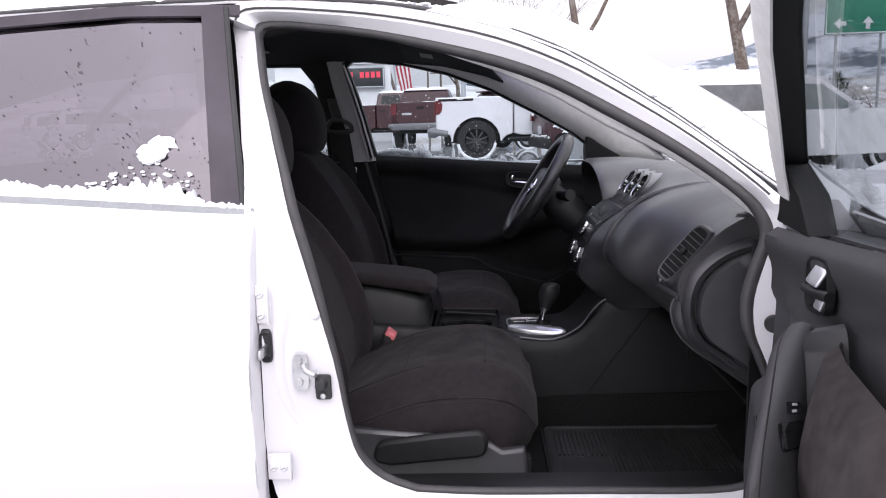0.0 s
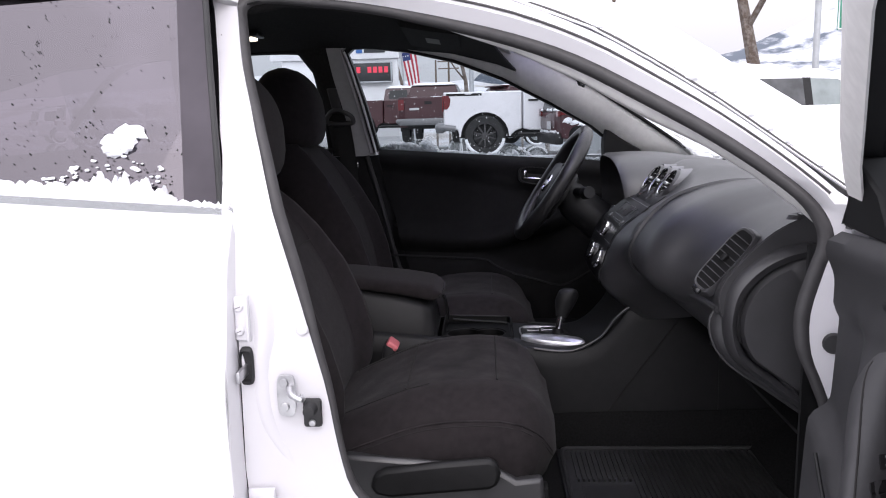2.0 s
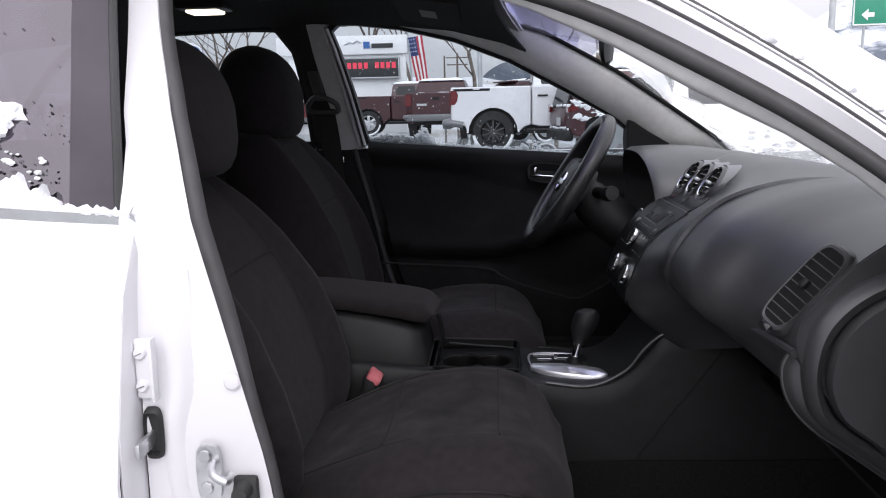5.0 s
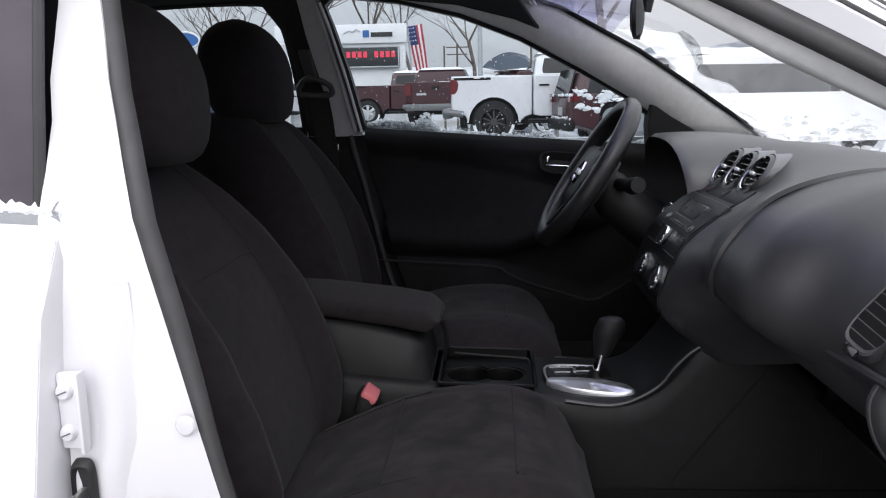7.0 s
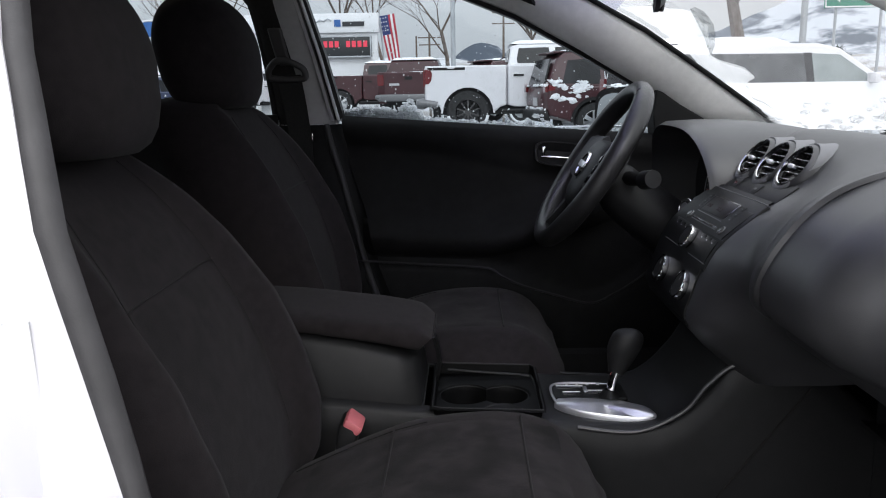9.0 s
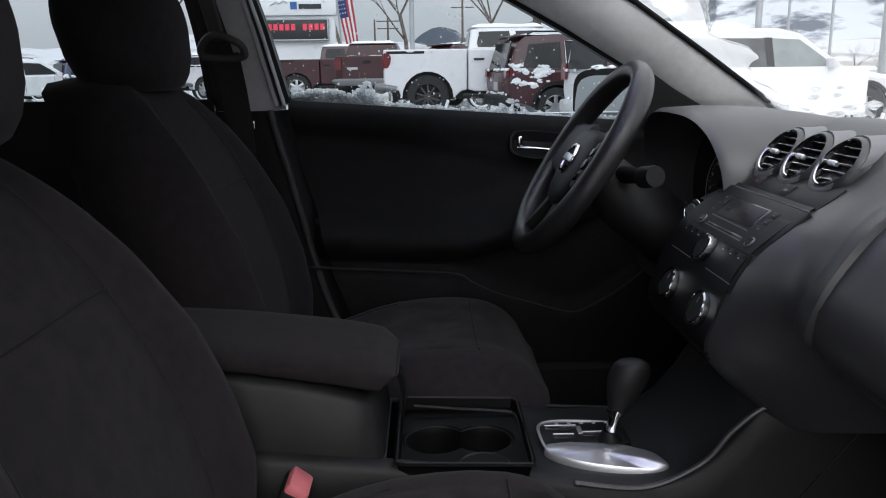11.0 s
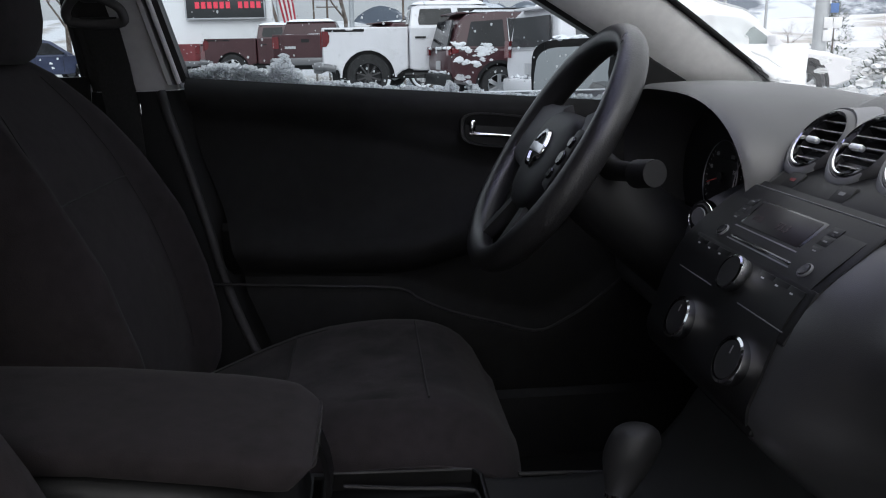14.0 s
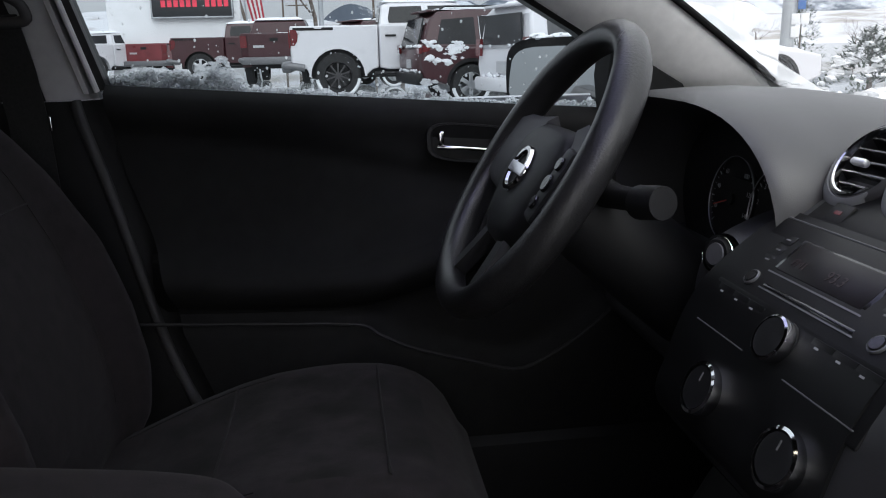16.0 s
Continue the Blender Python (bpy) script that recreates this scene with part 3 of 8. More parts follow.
for low_, in_ in ((4.8, .004), (3.9, .007), (3.0, .010)):
    part("shade_band", Geo().loft([[on_shield(low_ * q / 6, j) + Vector((-in_, 0, -in_)) for j in range(25)] for q in range(7)], False), SHADE, ws, "violet tinted shade band")
drift = []
for i in range(61):
    k = 4.8 + 9.0 * i / 60
    w = lerp(k, [4.8, 5.6, 6.6, 7.5, 8.4, 9.1, 9.5, 9.9, 10.4, 10.8, 11.6, 12.4, 13.8], [.6, 2.6, 4.4, 3.9, 2.6, 1.7, 2.1, 2.9, 3.1, 2.2, 1.9, 2.6, 3.6])
    w += .14 * noise.noise(Vector((k * 2.2, 0, 3))) + .16 * noise.noise(Vector((k * 7, 0, 5)))
    drift.append([on_shield(k, 24 - w * f) + Vector((.010, 0, .013)) * (lift_ + .25 * noise.noise(Vector((k * 3, f * 9, 1)))) for f, lift_ in ((0, .5), (.2, .7), (.4, .8), (.6, .8), (.8, .7), (.93, .45), (1, .1))])
part("snow_drift", Geo().loft(drift, False), THIN_SNOW, ws, "wet snow sliding down beside the far pillar")
smear = []
for i in range(25):
    q = i / 24
    k, j = lerp(q, [0, .3, .7, 1], [6.6, 7.1, 8.1, 9.1]), lerp(q, [0, .3, .7, 1], [19.6, 20.1, 21.2, 22.3])
    w = 1.05 * math.sin(math.pi * min(1, q * .8 + .16)) + .12 * noise.noise(Vector((q * 9, 2, 0)))
    smear.append([on_shield(k, j + w * (f - .72)) + Vector((.004, 0, .006)) for f in (0, .25, .5, .75, 1)])
part("ice_smear", Geo().loft(smear, False), SLUSH, ws, "grey smear of melting ice")
for side in (0,):
    low = [(-.25, 1.352), (-.062, 1.338), (.09, 1.303), (.244, 1.243), (.403, 1.158), (.534, 1.082), (.63, 1.01), (.72, .955)]
    g = Geo()
    rr = []
    for k, (x, z) in enumerate(low):
        s = k / (len(low) - 1)
        yl = far_y(z) - 0.004
        xu = lerp(x, [-.25, -.062, .09, .244, .403, .534, .63, .72], [-.25, -.03, .17, .335, .535, .69, .79, .885])
        zu = lerp(x, [-.25, -.062, .09, .244, .403, .534, .63, .72], [1.375, 1.365, 1.342, 1.292, 1.186, 1.086, 1.020, .958])
        yu = lerp(x, [-.25, .09, .403, .72], [2.82, 2.83, 2.885, 2.955])
        a, b = Vector((x, yl + .02, z - .012)), Vector((xu + (0 if side else .003), yu + .012, zu + (0 if side else .002)))
        c1, c2 = a.lerp(b, .08) + Vector((0, -.022, 0)), a.lerp(b, .5) + Vector((0, -.026, -.005))
        ring = [a, c1, c2, a.lerp(b, .85) + Vector((0, -.012, 0)), b, b + Vector((.01, .03, 0))]
        if side:
            ring = [Vector((p.x + .030, 2 * MID - p.y + .012, p.z + .028)) for p in ring]
        rr.append(ring)
    part("pillar_cover", g.loft(rr, False), GREY, sedan, "light grey windscreen pillar cover", angle=110, thick=0.004)
    m = [Vector((p.x, p.y, p.z)) for p in [r[4] for r in rr[1:]]]
    if side == 0:
        part("glass_seal", Geo().tube([p + Vector((.003, -.006, .002)) for p in m], .0055, 8), LINING, sedan, "black rubber windscreen seal")

edge_up = [(-.24, 1.318), (-.19, 1.331), (-.119, 1.324), (.0, 1.309), (.106, 1.286), (.237, 1.250), (.343, 1.208), (.445, 1.150), (.543, 1.090), (.621, 1.034), (.686, .980), (.73, .935)]
edge_dn = [(-.23, 1.310), (-.17, 1.322), (-.09, 1.315), (.03, 1.294), (.13, 1.268), (.25, 1.222), (.352, 1.170), (.445, 1.112), (.545, 1.060), (.622, 1.010), (.690, .955), (.735, .915)]
gap_r, cov = [], []
for (x, z), (xl, zl) in zip(edge_up, edge_dn):
    a, b = Vector((x, near_y(z) + .006, z)), Vector((xl, near_y(zl) + .055, zl))
    gap_r.append([a, a.lerp(b, .24) + Vector((0, .010, .004)), a.lerp(b, .42)])
    cov.append([a.lerp(b, .42) + Vector((0, -.003, 0)), a.lerp(b, .72) + Vector((-.004, -.004, -.004)), b, b + Vector((.012, .018, .010)), b + Vector((.055, .045, .055)), b + Vector((.095, .050, .085))])
# black strip laid in for the shade between door seal and pillar cover
part("gap_shade", Geo().loft(gap_r, False), LINING, sedan, "dark strip for the shaded gap behind the door seal", thick=.003)
part("headliner_edge", Geo().loft(cov[:5], False), LINER, sedan, "dark headliner edge over the door", angle=60, thick=.004)
part("pillar_cover", Geo().loft(cov[4:], False), GREY, sedan, "light grey windscreen pillar cover", angle=60, thick=.004)

# outer skin of the near windscreen pillar, with snow frozen on it
skin_lo = [(.10, 1.340), (.237, 1.303), (.364, 1.25), (.46, 1.192), (.56, 1.124), (.653, 1.052), (.74, .985), (.82, .93)]
skin_hi = [(.215, 1.69, 1.335), (.325, 1.715, 1.318), (.50, 1.695, 1.238), (.61, 1.68, 1.165), (.70, 1.665, 1.105), (.78, 1.65, 1.045), (.84, 1.635, .985), (.89, 1.62, .945)]
skin, crust = [], []
for (x, z), h in zip(skin_lo, skin_hi):
    a, b = Vector((x, outer_y(z) + .006, z + .004)), Vector(h)
    skin.append([a, a.lerp(b, .3) + Vector((.012, -.004, .012)), a.lerp(b, .7) + Vector((.014, -.002, .014)), b + Vector((.006, 0, .008)), b + Vector((0, .02, -.01))])
part("pillar_skin", Geo().loft(skin, False), WHITE, sedan, "white painted windscreen pillar", thick=.003)
for k in range(57):
    i, f = min(k // 8, 6), (k % 8) / 8 if k < 56 else 1
    r = [p.lerp(q, f) for p, q in zip(skin[i], skin[i + 1])]
    e = noise.noise(Vector((k * .31, 0, 5)))
    crust.append([r[1].lerp(r[2], .2 + .3 * e), r[2] + Vector((0, 0, .010 + .005 * e)), r[3] + Vector((.004, 0, .012 + .006 * e)), r[3] + Vector((.03, .03, .004))])
part("snow_on_pillar", Geo().loft(crust, False), SNOW, sedan, "strip of snow along the windscreen pillar", thick=.003)
header = [[p + Vector((dx, 0, dz)) for p in tops[4:-4]] for dx, dz in ((.012, .004), (-.03, -.012), (-.10, -.008), (-.20, .010))]
part("header_trim", Geo().loft(header, False), LINER, sedan, "dark headliner edge above the windscreen", thick=.004)

# far centre pillar
fp = Geo()
pr = []
for z, x0, x1 in [(.985, -.335, -.202), (1.06, -.342, -.215), (1.15, -.350, -.232), (1.25, -.362, -.252), (1.335, -.42, -.262), (1.37, -.5, -.20)]:
    y = far_y(z)
    pr.append([(x0 - .01, y + .05, z), (x0, y + .008, z), (x0 + .02, y - .012, z), (x1 - .055, y - .016, z), (x1 - .012, y - .008, z), (x1, y + .006, z), (x1 + .004, y + .05, z)])
part("far_pillar_upper_trim", fp.loft([r[3:] for r in pr], False), SHADEGREY, sedan, "light grey upper pillar trim, toned down for shade", thick=0.004)
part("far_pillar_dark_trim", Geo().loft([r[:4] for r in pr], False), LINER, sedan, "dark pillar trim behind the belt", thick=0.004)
pr = []
for z, x0, x1 in [(.28, -.35, .04), (.45, -.36, -.035), (.60, -.355, -.098), (.75, -.345, -.132), (.90, -.338, -.172), (.984, -.335, -.190)]:
    y = far_y(z) - .004
    pr.append([(x0 - .01, y + .05, z), (x0, y + .004, z), (x0 + .02, y - .016, z), (x1 - .05, y - .02, z), (x1 - .018, y - .014, z), (x1, y + .006, z), (x1 + .004, y + .05, z)])
# seal set paler than the trim to stand in for its highlight stripe
part("far_pillar_seal", Geo().tube(smooth([(x, far_y(z) - .020, z) for x, z in ((-.01, .40), (-.065, .47), (-.117, .60), (-.155, .75), (-.182, .86), (-.205, .94), (-.216, .984))], 40), .0085, 10), RUBBER, sedan, "rounded black door seal")
part("far_pillar_lower_trim", Geo().loft(pr, False), LINING, sedan, "black lower pillar trim", thick=0.004)

# far rear door, seen from inside, with its window
fr = Geo()
fr.loft([[(x, far_y(z) - (.02 if z < .9 else 0), z) for x in (-1.25, -1.0, -.7, -.5, -.34)] for z in (.30, .5, .75, .93, .99, 1.01)], False)
part("far_rear_door_trim", fr, SOOT, sedan, "black rear door trim", thick=0.01)
part("far_rear_window_frame", Geo().tube(smooth([(-.345, far_y(1.0) + .02, 1.0), (-.352, far_y(1.15) + .02, 1.15), (-.372, far_y(1.29) + .02, 1.29), (-.41, far_y(1.33) + .02, 1.332),
                                              (-.7, far_y(1.33) + .02, 1.33), (-1.0, far_y(1.3) + .02, 1.30), (-1.25, far_y(1.1) + .02, 1.10)], 30), .013, 8), SOOT, sedan)
part("far_rear_window", Geo().loft([[(x, far_y(z) + .03, z) for x in (-1.25, -.34)] for z in (.99, 1.1, 1.2, 1.34)], False), GLASS, sedan, "rear side window glass")
part("far_upper_trim", Geo().loft([[(x, far_y(z) - .01, z) for z in (1.345, 1.375, 1.40)] for x in (-1.4, -.9, -.4, -.25)], False), LINER, sedan, thick=0.004)

# floor, tunnel sides, bulkheads
part("floor_pan", Geo().loft([[(x, y, z) for y in (1.50, 2.30, 3.02)] for x, z in ((-1.5, .30), (.2, .275), (.80, .285), (1.0, .42), (1.1, .62))], False), CARPET, sedan,
     "black carpeted floor", thick=0.01)
part("toe_wall", Geo().loft([[(x, y, z) for y in (1.55, 2.30, 3.02)] for x, z in ((1.0, .42), (1.05, .7), (1.12, .89))], False), CARPET, sedan, thick=0.01)
part("parcel_shelf", Geo().loft([[(x, y, z) for y in (1.6, 2.30, 3.0)] for x, z in ((-1.0, .35), (-1.15, .95), (-1.6, 1.0), (-1.65, 1.22))], False), CARPET, sedan, thick=0.01)

part("far_sill_trim", Geo().loft([[(x, 2.93, .28), (x, 2.94, .40), (x, 2.99, .425), (x, 3.03, .42)] for x in (-.35, .1, .5, .85)], False), SOOT, sedan, thick=0.006)
part("far_kick_panel", Geo().loft([[(.70, 3.00, z), (.80, 2.985, z), (1.08, 2.97, z)] for z in (.28, .45, .60, .75, .93)], False), SOOT, sedan, thick=0.006)

# rear passenger door, shut
SHUT = -.205
rd = Geo()
rows = []
for z in (.30, .36, .44, .485, .50, .515, .53, .55, .62, .70, .80, .88, .94, .965):
    crease = -.006 if .50 <= z <= .53 else 0
    rows.append([(x, outer_y(z) + crease - .004, z) for x in [SHUT - .006] + [SHUT - .012 - k * .12 for k in range(10)]])
xs_rd = [SHUT - .006] + [SHUT - .012 - k * .12 for k in range(10)]
belt = lambda x: lerp(x, [-1.4, -.69, -.22], [1.03, 1.018, .984])
rows.append([(x, outer_y(belt(x) - .012) - .004, belt(x) - .012) for x in xs_rd])
rd.loft(rows, False)
rear_door = part("rear_door", rd, WHITE, sedan, "shut white rear passenger door", thick=0.006)
part("door_edge", Geo().loft([[(SHUT - .006, outer_y(z) - .006, z), (SHUT - .002, outer_y(z) + .004, z), (SHUT - .004, outer_y(z) + .05, z)] for z in (.30, .45, .6, .75, .9, .965)], False),
     WHITE, rear_door, thick=0.003)
part("belt_moulding", Geo().loft([[(x, outer_y(belt(x)) - .012, belt(x) - .012), (x, outer_y(belt(x)) - .016, belt(x)), (x, outer_y(belt(x)) + .012, belt(x) + .006)] for x in
                                 [-.208 - k * .1 for k in range(12)]], False), CHROME, rear_door, "bright window moulding dusted with snow", thick=0.003)
part("window_post", Geo().loft([[(lerp(z, [.985, 1.07, 1.2, 1.365], [-.288, -.298, -.318, -.343]), outer_y(z) - .008, z), (lerp(z, [.985, 1.07, 1.2, 1.365], [-.234, -.247, -.270, -.298]), outer_y(z) - .008, z)]
                               for z in (.99, 1.1, 1.2, 1.3, 1.365)], False), POST, rear_door, "dark purple-grey window post", thick=0.006)
part("post_seal", Geo().tube([(lerp(z, [.985, 1.07, 1.2, 1.365], [-.230, -.243, -.266, -.294]), outer_y(z) - .009, z) for z in (.988, 1.05, 1.1, 1.2, 1.3, 1.362)], .0055, 8), RUBBER, rear_door, "black rubber door edge seal")
part("window_frame", Geo().loft([[(x, outer_y(z) - .002, z), (x, outer_y(z - .022) - .002, z - .022)] for x, z in ((-1.2, 1.31), (-.75, 1.358), (-.5, 1.372), (-.268, 1.366))], False),
     POST, rear_door, thick=0.006)
part("window_glass", Geo().loft([[(x, outer_y(z) + .008, z) for x in (-1.3, -.9, -.6, -.28)] for z in (.98, 1.1, 1.2, 1.3, 1.36)], False), TINT, rear_door,
          "dark privacy glass with water drops")
sc = Geo()
ridge = []
for k in range(240):
    x = -1.15 + .937 * k / 239
    n_ = noise.noise(Vector((x * 55, 1, 0)))
    h = (.011 + .010 * n_ + .008 * noise.noise(Vector((x * 170, 4, 0))) + .006 * noise.noise(Vector((x * 11, 9, 0)))) * (1.9 if x < -.32 else .8)
    h = max(.003, h * (1 + .9 * math.exp(-((x + .41) / .05) ** 2)))
    b, o = belt(x), outer_y(belt(x))
    ridge.append([(x, o - .015, b - .004), (x, o - .018 - .004 * n_, b + h * .35), (x, o - .010, b + h * .85), (x, o - .002, b + h), (x, o + .008, b + h * .9)])
sc.loft(ridge, False)
for k in range(26):
    a, r = random.uniform(0, 6.28), random.random() ** .6
    x = -.408 + .026 * r * math.cos(a)
    z = 1.090 + .017 * r * math.sin(a) + .35 * (x + .408)
    s = random.uniform(.007, .013)
    sc.clump((x, outer_y(z) + .003, z), (s * 1.3, .005, s * .9), k + 200, .9, 2)
for k in range(60):
    x = random.uniform(-.56, -.335)
    z = 1.022 + random.random() ** 1.5 * .06 * max(.15, 1 - abs(x + .40) * 6)
    s = random.uniform(.001, .003)
    sc.clump((x, outer_y(z) + .005, z), (s * 1.8, .002, s), k + 300, .5, 2)
tagged(part("snow_on_glass", sc, SNOW, rear_door, "clumps of melting snow along the window's lower edge"), kind="stuff")
dr = Geo()
for k in range(230):
    x, z = random.uniform(-1.0, -.25), random.uniform(1.04, 1.36)
    if k % 3 == 1:
        x = random.choice((-.60, -.575, -.46)) + random.gauss(0, .010)
    elif k % 3 == 2:
        x, z = random.uniform(-.52, -.30), 1.03 + .10 * random.random() ** 2
    s = random.choice((.0007, .0009, .0012, .0016))
    dr.clump((x, outer_y(z) + (.006 if x < -.335 else -.007), z), (s, .0012, s * 1.3), k, .2, 1)
tagged(part("water_drops", dr, PIANO, rear_door, "dark water drops on the glass"), kind="stuff")

# near rear quarter, front wing, bonnet and far skin close the body
quarter = Geo().loft([[(x, outer_y(z) + lerp(x, [-2.6, -1.4], [.12, .0]), z) for x in (-2.6, -2.2, -1.8, -1.42)] for z in (.3, .5, .7, .9, 1.0)], False)
quarter.loft([[(x, 2 * MID - outer_y(z) - lerp(x, [-2.6, -1.4], [.12, 0]), z) for x in (-2.6, -2.2, -1.8, -1.42, -.2)] for z in (.3, .5, .7, .9, 1.0)], False)
quarter.loft([[(-2.6, y, z) for y in (1.6, 2.3, 3.0)] for z in (.3, .6, .9, 1.0)], False)
quarter.loft([[(x, y, z) for y in (1.55, 1.9, 2.3, 2.7, 3.05)] for x, z in ((-2.6, 1.0), (-2.1, 1.03), (-1.65, 1.04))], False)
part("rear_body", quarter, WHITE, sedan, thick=0.004)
part("rear_window", Geo().loft([[(x, MID + w * k, z + .03 * (1 - k * k)) for k in (-1, -.5, 0, .5, 1)] for x, z, w in ((-1.5, 1.27, .55), (-1.65, 1.17, .6), (-1.9, 1.04, .66))], False),
                  TINT, sedan, "rear window glass")
wing = Geo()
for s in (0, 1):
    wing.loft([[(x, (outer_y(z) + lerp(x, [.84, 1.6, 2.1], [.0, .0, .18])) if not s else 2 * MID - outer_y(z) - lerp(x, [.84, 1.6, 2.1], [.0, .0, .18]), z) for x in (.84, 1.1, 1.4, 1.8, 2.1)]
               for z in (.3, .5, .7, .82, .90)], False)
wing.loft([[(2.1, y, z) for y in (1.6, 2.3, 3.0)] for z in (.25, .5, .70)], False)
part("front_body", wing, WHITE, sedan, thick=0.004)


def bonnet_z(x, y):
    return lerp(x, [.8, 1.15, 1.6, 2.1], [.93, .91, .86, .70]) - .05 * ((y - MID) / .8) ** 2


part("bonnet", Geo().loft([[(x, y, bonnet_z(x, y)) for y in (1.45, 1.65, 1.9, 2.3, 2.7, 2.95, 3.15)] for x in (1.0, 1.15, 1.4, 1.7, 1.95, 2.1)], False), WHITE, sedan, thick=0.004)
part("snow_on_bonnet", Geo().loft([[(x, y, bonnet_z(x, y) + .02 + .018 * noise.noise(Vector((x * 4, y * 4, 0))) - (.05 if y in (1.47, 3.13) else 0)) for y in
                                   [1.47] + [1.52 + .06 * k for k in range(27)] + [3.13]] for x in [1.02 + .05 * k for k in range(22)]], False), SNOW, sedan,
     "lumpy snow lying on the bonnet", thick=0.004)
cs = Geo()
for k in range(300):
    y = random.uniform(1.75, 2.98)
    b = lerp(y, [1.6, 1.75, 2.0, 2.3, 2.6, 2.85, 3.0], [.83, .98, 1.10, 1.14, 1.10, .98, .83])
    up = random.random() ** 2 * .05 * (2.0 if y > 2.5 else 1.0)
    s = random.uniform(.004, .012)
    cs.clump((b + .035 - up * .9, y, .938 + up * .9), (s, s * 1.6, s * .6), k, .5, 2)
tagged(part("snow_on_windscreen", cs, THIN_SNOW, sedan, "wet snow heaped at the foot of the windscreen"), kind="stuff")

for x in (-1.55, 1.45):
    for y in (1.53, 3.07):
        w = part("wheel", Geo().spin([(.31, -.10), (.32, -.08), (.32, .08), (.31, .10), (.22, .10), (.22, -.10)], pose(x, y, .32, 90), 32, True), TYRE, sedan, "wet black road tyre")
        part("rim", Geo().spin([(0, .07), (.19, .085), (.215, .1), (.22, .06), (.21, -.06), (0, -.05)], pose(x, y, .32, 90 if y < 2 else -90), 24), RIM, w)


# ---- front doors: one built shut on the far side, one swung open on the near side ----
def belt_z(x):
    return lerp(x, [-.20, -.18, .10, .40, .59, .75], [1.004, 1.002, .981, .960, .947, .937])


WINDOW = [(-.174, 1.000), (-.205, 1.15), (-.235, 1.27), (-.250, 1.318), (-.232, 1.332), (-.19, 1.333), (-.062, 1.318), (.09, 1.282), (.244, 1.223), (.403, 1.14), (.534, 1.067), (.602, 1.012), (.66, .955)]


def panel_depth(x, z):
    """How far the door lining stands into the cabin."""
    zb = belt_z(x)
    d = .018 * math.exp(-((z - zb + .025) / .03) ** 2)
    edge = lerp(x, [-.17, -.07, .04, .17, .30, .37, .5, .75], [.953, .939, .922, .896, .866, .852, .83, .82])
    d += .011 / (1 + math.exp(-(z - edge) / .0035))
    rest = lerp(x, [-.2, .0, .20, .36, .48, .60, .75], [.745, .735, .73, .775, .82, .85, .87])
    d += .050 * math.exp(-((z - rest + .03) / .045) ** 2) * lerp(x, [-.2, -.12, .30, .46, .56], [.2, 1, 1, .8, 0])
    low = lerp(x, [-.2, -.08, .178, .213, .267, .436, .493, .545, .62, .75], [.645, .642, .625, .605, .579, .532, .554, .586, .64, .72])
    d += .03 / (1 + math.exp((z - low) / .005))
    return d


